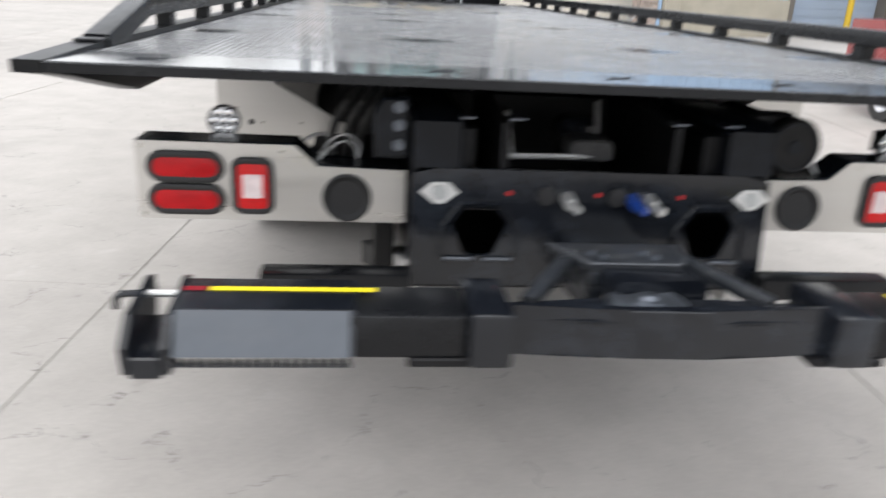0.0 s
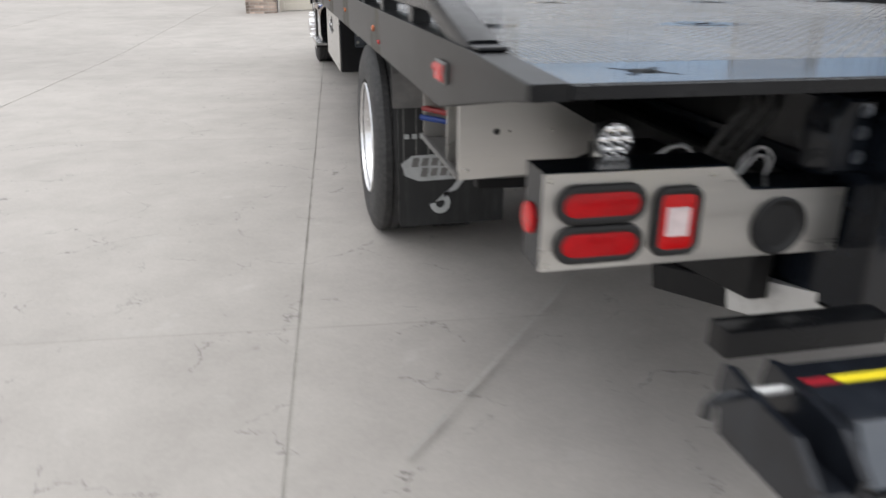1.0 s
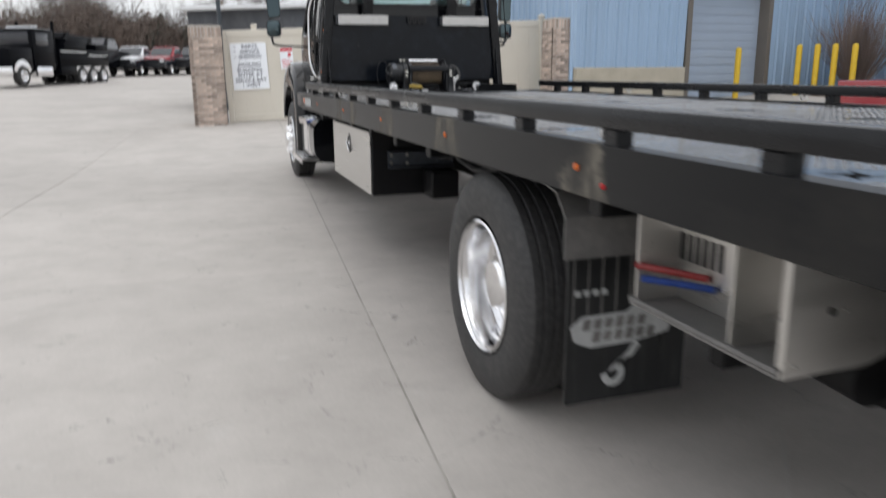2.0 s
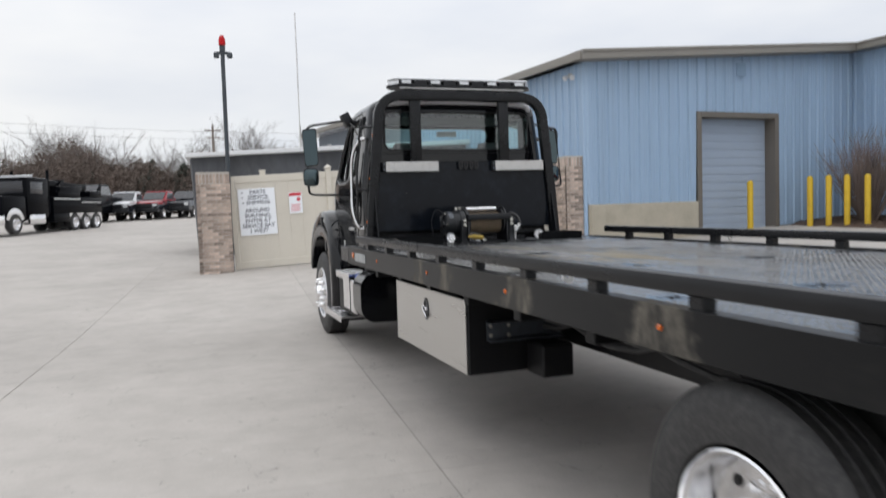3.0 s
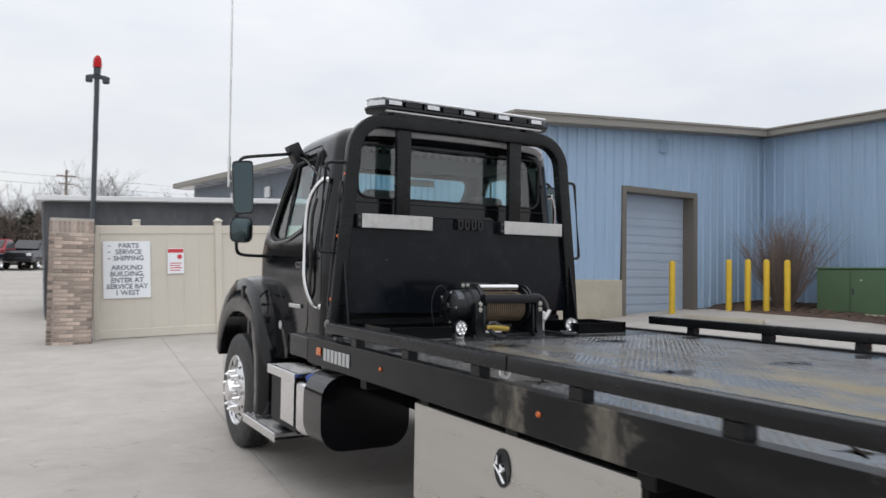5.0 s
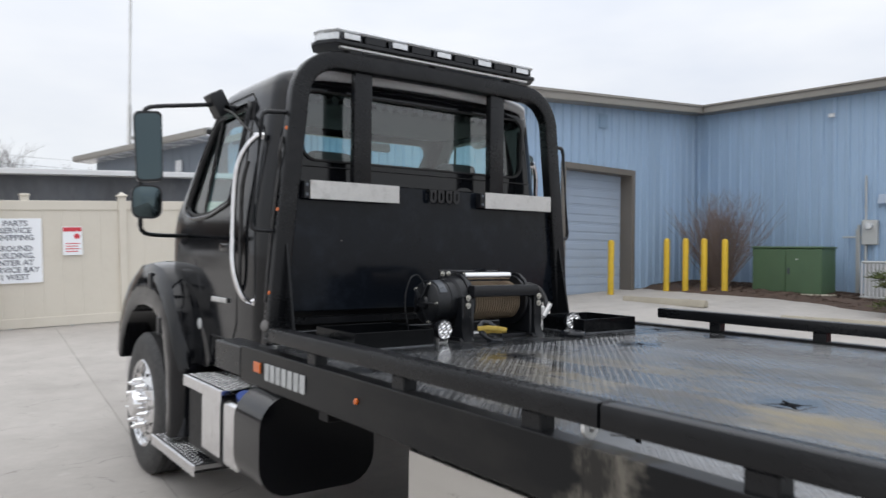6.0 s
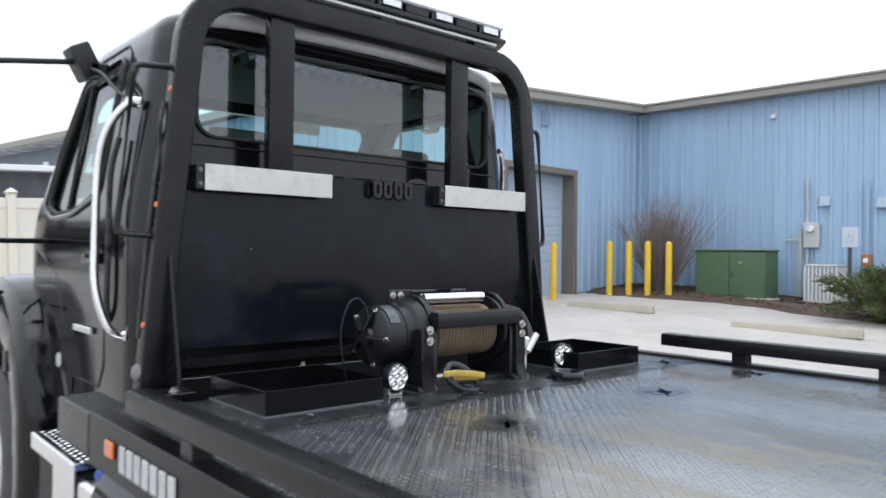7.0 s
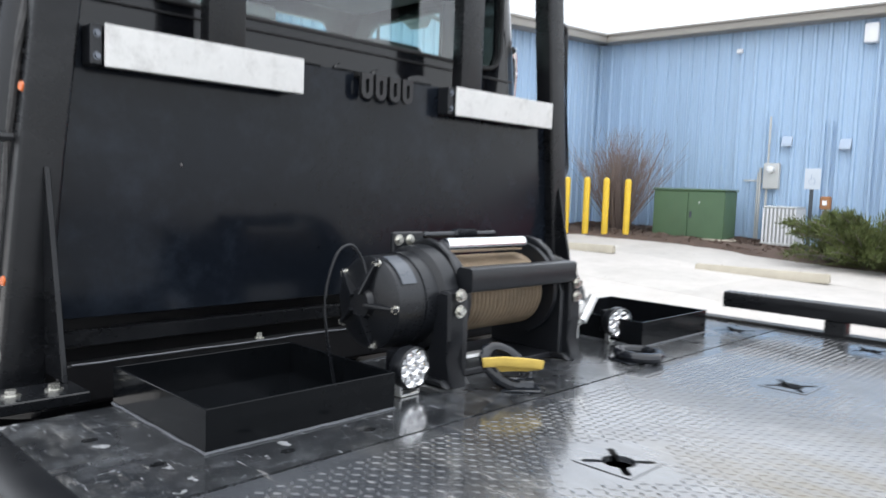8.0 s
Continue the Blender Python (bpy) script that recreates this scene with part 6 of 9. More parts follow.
def deck_fittings():
    # two open steel trays welded to the deck
    for sx in (-1, 1):
        bm = B()
        x0, x1 = (-0.915, -0.495) if sx < 0 else (0.505, 0.93)
        y0, y1, z0, z1, t = 10.67, 11.045, D + 0.001, D + 0.078, 0.006
        rings = []
        for d, z in ((0, z0), (0, z1 - 0.0015), (0.0015, z1), (t - 0.0015, z1), (t, z1 - 0.0015), (t, z0 + 0.004)):
            rings.append([bm.verts.new(c) for c in ((x0 + d, y0 + d, z), (x1 - d, y0 + d, z), (x1 - d, y1 - d, z), (x0 + d, y1 - d, z))])
        for a, b in zip(rings, rings[1:]):
            for k in range(4):
                bm.faces.new((a[k], a[(k + 1) % 4], b[(k + 1) % 4], b[k]))
        bm.faces.new(rings[-1])
        bm.faces.new(rings[0][::-1])
        tray = part("deck_tray", bm, M_ENAMEL, truck, "open black steel tray on the deck")
        bm = B()
        rw = random.Random(5)
        loop = []
        for (ax_, ay_), (bx_, by_) in (((x0, y0), (x1, y0)), ((x1, y0), (x1, y1)), ((x1, y1), (x0, y1)), ((x0, y1), (x0, y0))):
            loop += [(ax_ + (bx_ - ax_) * k / 16 + rw.uniform(-.002, .002), ay_ + (by_ - ay_) * k / 16 + rw.uniform(-.002, .002), D + 0.002) for k in range(16)]
        tube(bm, loop, 0.0038, 6, closed=True)
        part("weld_bead", bm, M_WELD, tray, "bare grey weld bead")
    # round work lamps on the deck
    for x, y in ((-0.405, 10.73), (0.515, 10.77)):
        work_lamp((x, y, D + 0.002), 3 if x < 0 else -22, truck, 0.048)
    # chain shackles
    for x, y, a in ((-0.17, 10.60, -45), (0.30, 10.60, 70)):
        m = pose(x, y, D, 0, 0, a)
        bm = B()
        cyl(bm, (-0.03, 0, 0.012), (0.03, 0, 0.012), 0.020, seg=10)
        box(bm, -0.045, 0.045, -0.03, 0.03, 0.001, 0.008, 0.002)
        bmesh.ops.transform(bm, matrix=m, verts=bm.verts)
        base = part("shackle", bm, M_STEELGREY, truck, "grey steel D-ring shackle")
        bm = B()
        if x < 0:
            pts = [(-0.034 - 0.046 * math.cos(radians(q)) + 0.020 * math.sin(radians(q)), 0.022 * math.sin(radians(q)), 0.054 + 0.036 * math.cos(radians(q)) + 0.020 * math.sin(radians(q))) for q in range(0, 360, 24)]
        else:
            pts = [(0.062 * math.cos(radians(q)), -0.04 + 0.052 * math.sin(radians(q)), 0.020) for q in range(0, 360, 24)]
        tube(bm, pts, 0.0145, 10, closed=True)
        bmesh.ops.transform(bm, matrix=m, verts=bm.verts)
        part("ring", bm, M_STEELGREY, base)
    bm = B()
    sweep(bm, [(-0.255, 10.64, 1.196), (-0.23, 10.60, 1.203), (-0.19, 10.565, 1.200), (-0.155, 10.555, 1.193), (-0.145, 10.57, 1.187), (-0.165, 10.585, 1.185), (-0.20, 10.60, 1.187), (-0.24, 10.645, 1.182)], rrect(0.012, 0.022, 0.004, 2))
    part("strap", bm, M_STRAP, truck, "yellow webbing strap through the shackle")


def work_lamp(p, ang, parent, r=0.043):
    """A round work lamp with seven small reflectors, on a bracket; it faces -y."""
    m = pose(p[0], p[1], p[2], 0, 0, ang)
    bm = B()
    lathe(bm, [(0, 0.03), (r * 0.55, 0.03), (r * 0.9, 0.012), (r, 0.0), (r, -0.022), (r * 0.93, -0.026), (r * 0.93, -0.018), (0, -0.018)], (0, 0, 0.062), (0, 1, 0), 26)
    for k in range(5):
        box(bm, -r * 0.6, r * 0.6, 0.012 + k * 0.006, 0.014 + k * 0.006, 0.062 - r * 0.7, 0.062 + r * 0.7)
    bmesh.ops.transform(bm, matrix=m, verts=bm.verts)
    lamp = part("work_lamp", bm, M_PLASTIC, parent, "round black LED work lamp")
    bm = B()
    box(bm, -0.028, 0.028, -0.012, 0.012, 0.0, 0.006, 0.001)
    box(bm, -0.030, -0.024, -0.010, 0.010, 0.006, 0.045, 0.001)
    box(bm, 0.024, 0.030, -0.010, 0.010, 0.006, 0.045, 0.001)
    bmesh.ops.transform(bm, matrix=m, verts=bm.verts)
    part("bracket", bm, M_ALUSATIN, lamp)
    bm = B()
    lathe(bm, [(r * 0.92, -0.0182), (r * 0.90, -0.0190), (0, -0.0186)], (0, 0, 0.062), (0, 1, 0), 26)
    bmesh.ops.transform(bm, matrix=m, verts=bm.verts)
    part("lens", bm, M_CLEARLENS, lamp, "clear faceted lens")
    bm = B()
    lathe(bm, [(0.009, -0.0195), (r * 0.29, -0.0235), (r * 0.31, -0.0195)], (0, 0, 0), (0, 1, 0), 12)
    lathe(bm, [(0.0, -0.022), (0.009, -0.0195)], (0, 0, 0), (0, 1, 0), 12)
    me = mesh_of("reflector", bm, M_CHROME)
    for i in range(7):
        a = radians(60 * i)
        q = (0, 0) if i == 6 else (r * 0.61 * math.cos(a), r * 0.61 * math.sin(a))
        part("reflector", me, None, lamp, at=m @ Matrix.Translation((q[0], 0, 0.062 + q[1])))


deck_fittings()


def winch():
    ax, az = 10.87, 1.315
    bm = B()
    box(bm, -0.24, 0.27, 10.76, 10.99, D + 0.001, D + 0.018, 0.003)
    w = part("winch", bm, M_PLASTIC, truck, "black hydraulic winch wound with brown cable")
    # gear housing at one end
    bm = B()
    lathe(bm, [(0, -0.432), (0.033, -0.432), (0.038, -0.417), (0.094, -0.412), (0.108, -0.403), (0.111, -0.325), (0.114, -0.325), (0.114, -0.285), (0.128, -0.275), (0.131, -0.235), (0.115, -0.228), (0.0, -0.228)], (0, ax, az), (1, 0, 0), 40)
    g = part("gear_housing", bm, M_PLASTIC, w, "black cast gear housing with bolted end cap")
    for i in range(5):
        a = radians(72 * i + 20)
        bm = B()
        prism(bm, [(0.026, -0.004), (0.110, -0.004), (0.110, 0.006), (0.094, 0.009), (0.026, 0.030)], "xz", -0.0045, 0.0045, 0.001)
        bmesh.ops.transform(bm, matrix=Matrix.Translation((-0.413, ax, az)) @ Matrix.Rotation(a, 4, "X") @ Matrix.Rotation(radians(-90), 4, "Y"), verts=bm.verts)
        part("rib", bm, M_PLASTIC, g)
        bm = bolt(0.0075, 0.014)
        bmesh.ops.transform(bm, matrix=Matrix.Translation((-0.407, ax + 0.099 * math.sin(-a), az + 0.099 * math.cos(a))) @ Matrix.Rotation(radians(-90), 4, "Y"), verts=bm.verts)
        part("bolt", bm, M_ZINC, g)
    bm = B()
    sheet = [[bm.verts.new((x, ax - rr * math.sin(radians(q)), az + rr * math.cos(radians(q)))) for q in range(14, 63, 8)] for x, rr in ((-0.388, 0.1105), (-0.388, 0.1122), (-0.345, 0.1126), (-0.345, 0.1105))]
    for ra, rb_ in zip(sheet, sheet[1:]):
        for k in range(len(ra) - 1):
            bm.faces.new((ra[k], ra[k + 1], rb_[k + 1], rb_[k]))
    part("data_plate", bm, M_FACEPLATE, g, "grey data plate")
    bm = B()
    tube(bm, smooth_path([(-0.42, ax - 0.02, az + 0.055), (-0.425, ax, az + 0.10), (-0.46, ax, az + 0.135), (-0.51, ax - 0.01, az + 0.11), (-0.535, ax - 0.01, az + 0.0), (-0.51, ax - 0.02, D + 0.01)]), 0.0035, 6)
    part("vent_hose", bm, M_PLASTIC, g)
    # side frames
    for x0, x1, nm in ((-0.225, -0.205, "side_frame"), (0.168, 0.186, "side_frame")):
        bm = B()
        pts = [(ax - 0.135, D + 0.018), (ax + 0.11, D + 0.018), (ax + 0.12, az)] + [(ax + 0.125 * math.cos(radians(q)), az + 0.145 * math.sin(radians(q))) for q in range(10, 171, 20)] + [(ax - 0.135, az)]
        prism(bm, pts, "yz", x0, x1, 0.003)
        part(nm, bm, M_PLASTIC, w)
    for x0, x1 in ((-0.292, -0.240), (0.186, 0.235)):
        bm = B()
        prism(bm, [(ax - 0.172, D + 0.001), (ax - 0.03, D + 0.001), (ax - 0.085, D + 0.05), (ax - 0.11, az - 0.075), (ax - 0.10, az + 0.02), (ax - 0.125, az + 0.035), (ax - 0.152, az + 0.03), (ax - 0.156, az - 0.08), (ax - 0.142, D + 0.06)], "yz", x0, x1, 0.006)
        ft = part("foot", bm, M_PLASTIC, w)
        bm = B()
        prism(bm, [(ax - 0.166, D + 0.002), (ax - 0.02, D + 0.002), (ax - 0.06, D + 0.018), (ax - 0.15, D + 0.018)], "yz", x0 - 0.018, x1 + 0.018, 0.004)
        part("foot_flange", bm, M_PLASTIC, ft)
    # drum with turns of cable
    bm = B()
    cyl(bm, (-0.205, ax, az), (0.168, ax, az), 0.055, seg=28)
    part("drum", bm, M_PLASTIC, w)
    for x0, x1 in ((-0.203, -0.19), (0.143, 0.158)):
        bm = B()
        cyl(bm, (x0, ax, az), (x1, ax, az), 0.128, seg=40)
        part("drum_flange", bm, M_PLASTIC, w)
    bm = B()
    turns = 20
    sweep(bm, [(-0.180 + 0.314 * k / (turns * 24), ax + 0.092 * math.cos(radians(15 * k)), az + 0.092 * math.sin(radians(15 * k))) for k in range(turns * 24)], circle(0.0074, 6), up=(1, 0, 0))
    part("cable", bm, M_ROPE, w, "brown wire cable in tight turns", sharp=60)
    # cross tie, tensioner and roller
    bm = B()
    sweep(bm, [(-0.225, ax - 0.135, az + 0.056), (0.20, ax - 0.135, az + 0.056)], rrect(0.05, 0.058, 0.010, 2))
    part("tie_bar", bm, M_PLASTIC, w)
    bm = B()
    cyl(bm, (-0.205, ax - 0.045, az + 0.130), (0.095, ax - 0.045, az + 0.130), 0.019, seg=20)
    part("tension_roller", bm, M_CHROME, w, "bright steel tension roller")
    bm = B()
    cyl(bm, (-0.18, ax + 0.06, az + 0.148), (0.10, ax + 0.06, az + 0.148), 0.009, seg=12)
    for i in range(12):
        lathe(bm, [(0.009, -0.003), (0.016, 0), (0.009, 0.003)], (-0.06 + i * 0.007, ax + 0.06, az + 0.148), (1, 0, 0), 12)
    part("tension_spring", bm, M_STEELGREY, w)
    bm = B()
    box(bm, -0.285, -0.18, ax + 0.052, ax + 0.068, az + 0.085, az + 0.158, 0.004)
    sb = part("spring_bracket", bm, M_PLASTIC, w)
    for x in (-0.268, -0.232):
        bm = bolt(0.009, 0.012)
        bmesh.ops.transform(bm, matrix=Matrix.Translation((x, ax + 0.052, az + 0.138)) @ Matrix.Rotation(radians(90), 4, "X"), verts=bm.verts)
        part("bolt", bm, M_ZINC, sb)
    bm = B()
    cyl(bm, (0.187, ax, az), (0.26, ax, az), 0.075, 0.07, 24)
    cyl(bm, (0.26, ax, az), (0.305, ax, az), 0.05, 0.045, 20)
    part("motor", bm, M_PLASTIC, w)
    for x in (-0.262, 0.208):
        for dz in (0.025, -0.012):
            bm = bolt(0.0105, 0.013)
            bmesh.ops.transform(bm, matrix=Matrix.Translation((x, ax - 0.157, az + dz)) @ Matrix.Rotation(radians(90), 4, "X"), verts=bm.verts)
            part("bolt", bm, M_ZINC, w)
    bm = B()
    box(bm, 0.236, 0.27, ax - 0.15, ax - 0.10, az - 0.10, az - 0.03, 0.008)
    cyl(bm, (0.245, ax - 0.155, az - 0.085), (0.29, ax - 0.16, az - 0.02), 0.014, seg=10)
    cyl(bm, (0.255, ax - 0.125, az - 0.16), (0.255, ax - 0.125, az - 0.08), 0.012, seg=10)
    part("release_valve", bm, M_ALUSATIN, w, "silver clutch valve")
    bm = B()
    tube(bm, smooth_path([(0.24, ax - 0.02, az + 0.07), (0.27, ax - 0.02, az + 0.075), (0.315, ax - 0.05, az + 0.05), (0.325, ax - 0.09, az - 0.02), (0.29, ax - 0.12, az - 0.07), (0.25, ax - 0.12, az - 0.09)]), 0.014, 8)
    part("hydraulic_hose", bm, M_RUBBER, w)
    bm = B()
    cyl(bm, (-0.19, ax - 0.02, D + 0.02), (0.0, ax - 0.02, D + 0.02), 0.012, seg=10)
    part("guide_bar", bm, M_ALUSATIN, w)


winch()


def headboard():
    yb = 11.36
    bm = B()
    prism(bm, [(-0.943, 1.25), (0.943, 1.25), (0.915, 1.60), (0.885, 1.925), (-0.885, 1.925), (-0.915, 1.60)], "xz", yb, yb + 0.012, 0.002)
    hb = part("headboard", bm, M_PANEL, truck, "glossy black steel headboard panel with a tubular hoop")
    # hoop
    pts = [(-1.005, yb, 1.06), (-0.955, yb, 1.63), (-0.885, yb, 2.30)]
    pts += arc((-0.655, 2.345), 0.225, 172, 92, 7, "xz", yb)
    pts += [(0, yb, 2.575)]
    pts += arc((0.655, 2.345), 0.225, 88, 8, 7, "xz", yb)
    pts += [(0.885, yb, 2.30), (0.955, yb, 1.63), (1.005, yb, 1.06)]
    bm = B()
    sweep(bm, pts, rrect(0.095, 0.078, 0.011, 3), up=(0, 1, 0))
    part("hoop", bm, M_FASCIA, hb, "black rounded rectangular tube hoop")
    for x in (-0.505, 0.435):
        bm = B()
        box(bm, x - 0.055, x + 0.055, yb - 0.02, yb + 0.03, 1.90, 2.545, 0.012, 2)
        part("upright", bm, M_FASCIA, hb)
    # pale reflector boxes
    for x0, x1 in ((-0.834, -0.297), (0.313, 0.852)):
        bm = B()
        box(bm, x0, x1, 11.296, 11.302, 1.829, 1.925, 0.002)
        part("light_plate", bm, M_PLATE, hb, "satin aluminium light bar cover")
        bm = B()
        box(bm, x0 + 0.002, x1 - 0.002, 11.303, 11.352, 1.832, 1.922, 0.004)
        part("light_box", bm, M_PLASTIC, hb)
        bm = B()
        box(bm, x0 - 0.028, x0 + 0.0, 11.306, 11.358, 1.832, 1.922, 0.003)
        br = part("bracket", bm, M_PLASTIC, hb)
        for z in (1.852, 1.902):
            q = bolt(0.006, 0.006)
            bmesh.ops.transform(q, matrix=Matrix.Translation((x0 - 0.014, 11.306, z)) @ Matrix.Rotation(radians(90), 4, "X"), verts=q.verts)
            part("bolt", q, M_GALV, br)
    # hook rack in the middle and curved handles above it
    for x in (-0.052, 0.003, 0.060, 0.114):
        bm = B()
        def tongue(w, top, foot):
            return [(x - w, top), (x - w, foot)] + [(x + w * math.cos(radians(q)), foot + w * math.sin(radians(q))) for q in range(200, 341, 20)] + [(x + w, foot), (x + w, top)]
        plate_with_holes(bm, tongue(0.022, 1.922, 1.868), [tongue(0.007, 1.905, 1.870)], "xz", yb - 0.040, yb - 0.028)
        box(bm, x - 0.022, x + 0.022, yb - 0.027, yb + 0.002, 1.910, 1.923, 0.003)
        part("chain_hook", bm, M_GROMMET, hb, "black slotted chain tongue")
    for x, w_ in ((-0.255, 0.06), (-0.09, 0.06), (0.055, 0.062), (0.20, 0.055)):
        bm = B()
        prism(bm, [(x + w_ * math.cos(radians(q)), 1.926 + 0.024 * math.sin(radians(q))) for q in range(0, 181, 15)], "xz", yb - 0.004, yb + 0.012, 0.002)
        part("scallop", bm, M_BLACK, hb)
    # raking stays from hoop to deck
    for sx in (-1, 1):
        bm = B()
        prism(bm, [(11.33, 1.60), (11.315, 1.60), (11.21, 1.142), (11.32, 1.142)], "yz", sx * 0.943, sx * 0.955, 0.002)
        part("stay", bm, M_FASCIA, hb)
        bm = B()
        box(bm, sx * 0.93, sx * 1.10, 11.12, 11.24, D - 0.01, D + 0.014, 0.003)
        part("stay_foot", bm, M_FASCIA, hb)
        for x in (0.985, 1.065):
            q = bolt(0.012, 0.014)
            bmesh.ops.transform(q, matrix=Matrix.Translation((sx * x, 11.17, D + 0.014)), verts=q.verts)
            part("bolt", q, M_ZINC, hb)
        # thin grab hoops on the outer sides
        bm = B()
        x0 = sx * 0.925
        tube(bm, [(x0, yb + 0.02, 2.27), (sx * 1.03, yb + 0.035, 2.265), (sx * 1.05, yb + 0.04, 2.255), (sx * 1.057, yb + 0.04, 2.23), (sx * 1.105, yb + 0.04, 1.70), (sx * 1.10, yb + 0.04, 1.675), (sx * 1.085, yb + 0.035, 1.665), (sx * 0.975, yb + 0.02, 1.66)], 0.0115, 8)
        part("grab_loop", bm, M_PLASTIC, hb)
        for k, zz in enumerate((2.185, 1.77, 1.35)):
            bm = B()
            xc = 1.005 - (zz - 1.06) * 0.0877 if zz < 1.63 else 0.955 - (zz - 1.63) * 0.1045
            lathe(bm, [(0, 0), (0.013, 0), (0.010, 0.006), (0, 0.007)], (sx * (xc + 0.0465), yb - 0.012, zz), (sx, -0.2, 0.08), 12)
            part("clearance_lamp", bm, M_AMBER, hb)
        bm = B()
        lathe(bm, [(0, 0), (0.030, 0), (0.028, 0.008), (0.015, 0.014), (0, 0.015)], (sx * 1.043, yb - 0.005, 1.185), (sx, -0.25, 0.09), 18)
        part("cap", bm, M_DUSTY, hb, "dusty round cap")
        # wiring that loops along the hoop's outer face
        bm = B()
        tube(bm, smooth_path([(sx * 0.955, yb + 0.02, 2.14), (sx * 0.975, yb + 0.005, 2.06), (sx * 0.965, yb + 0.03, 1.98), (sx * 0.985, yb + 0.012, 1.88), (sx * 1.0, yb + 0.02, 1.72), (sx * 1.01, yb + 0.03, 1.58), (sx * 1.03, yb + 0.03, 1.30)], 5), 0.009, 7)
        part("wiring", bm, M_RUBBER, hb)
    for x, z in ((-0.62, 1.62), (0.42, 1.40)):
        bm = B()
        lathe(bm, [(0, 0), (0.004, 0), (0.003, 0.002), (0, 0.003)], (x, yb - 0.001, z), (0, -1, 0), 10)
        part("rivet", bm, M_DUSTY, hb)
    # dark well between deck and headboard with cross beam
    bm = B()
    box(bm, -0.90, 0.90, 11.04, 11.36, 1.02, 1.03)
    box(bm, -0.92, 0.92, 11.315, 11.3585, 1.06, 1.152, 0.004)
    box(bm, -0.92, 0.92, 11.44, 11.455, 1.02, 1.32)
    part("well", bm, M_DARK, hb)
    bm = B()
    box(bm, -0.90, 0.90, 11.385, 11.42, 1.175, 1.215, 0.004)
    part("cross_tube", bm, M_FASCIA, hb)
    for y, z in ((11.3145, 1.1515), (11.032, D + 0.0015)):
        bm = B()
        rw = random.Random(int(y * 1000))
        tube(bm, [(-0.90 + 0.06 * k, y + rw.uniform(-.0015, .0015), z + rw.uniform(-.001, .001)) for k in range(31)], 0.0028, 5)
        part("worn_edge", bm, M_WELD, hb, "worn bare steel edge")
    for x in (-0.40, 0.52):
        q = bolt(0.009, 0.016)
        bmesh.ops.transform(q, matrix=Matrix.Translation((x, 11.336, 1.152)), verts=q.verts)
        part("bolt", q, M_ZINC, hb)


headboard()


def light_bar():
    bm = B()
    z0 = 2.652
    prism(bm, [(-0.70, 11.30), (0.70, 11.30), (0.762, 11.40), (0.762, 11.46), (0.70, 11.57), (-0.70, 11.57), (-0.762, 11.46), (-0.762, 11.40)], "xy", z0, z0 + 0.022, 0.004)
    lb = part("light_bar", bm, M_PLASTIC, truck, "low-profile clear LED warning light bar")
    bm = B()
    prism(bm, [(-0.69, 11.305), (0.69, 11.305), (0.75, 11.40), (0.75, 11.46), (0.69, 11.565), (-0.69, 11.565), (-0.75, 11.46), (-0.75, 11.40)], "xy", z0 + 0.066, z0 + 0.086, 0.008)
    part("top_cover", bm, M_CLEARLENS, lb, "clear plastic top cover")
    for i in range(9):
        x = -0.60 + i * 0.15
        bm = B()
        box(bm, x - 0.066, x + 0.066, 11.31, 11.56, z0 + 0.023, z0 + 0.065, 0.005)
        mod = part("lens_module", bm, M_PLASTIC if i % 2 else M_STEELGREY, lb)
        if i % 2 == 0:
            bm = B()
            box(bm, x - 0.048, x + 0.048, 11.300, 11.309, z0 + 0.030, z0 + 0.060, 0.002)
            part("led_head", bm, M_CLEARLENS, mod)
    for sx in (-1, 1):
        bm = B()
        prism(bm, [(sx * 0.675, 11.31), (sx * 0.745, 11.40), (sx * 0.745, 11.46), (sx * 0.675, 11.56)], "xy", z0 + 0.023, z0 + 0.065, 0.004)
        part("end_lens", bm, M_CLEARLENS, lb)
        for xx in (sx * 0.56, ):
            bm = B()
            box(bm, xx - 0.04, xx + 0.04, 11.33, 11.41, 2.605, 2.651, 0.006)
            part("foot", bm, M_PLASTIC, lb)
    bm = B()
    box(bm, -0.04, 0.04, 11.33, 11.41, 2.605, 2.651, 0.006)
    part("foot", bm, M_PLASTIC, lb)
    bm = B()
    box(bm, -0.66, 0.66, 11.32, 11.35, 2.635, 2.650, 0.003)
    part("cable_tray", bm, M_ALUSATIN, lb)


light_bar()


def round_poly(pts, r, seg=5):
    """A polygon with its corners rounded."""
    out = []
    n = len(pts)
    for i in range(n):
        a, b, c = Vector(pts[i - 1]), Vector(pts[i]), Vector(pts[(i + 1) % n])
        u, v = (a - b), (c - b)
        d = min(r, u.length * 0.45, v.length * 0.45)
        p, q = b + u.normalized() * d, b + v.normalized() * d
        for k in range(seg + 1):
            t = k / seg
            w = p * (1 - t) ** 2 + b * 2 * t * (1 - t) + q * t * t
            out.append((w.x, w.y))
    return out


def rrect_loop(cx, cz, w, h, r, seg=4):
    return [(cx + x, cz + z) for x, z in rrect(w, h, r, seg)]


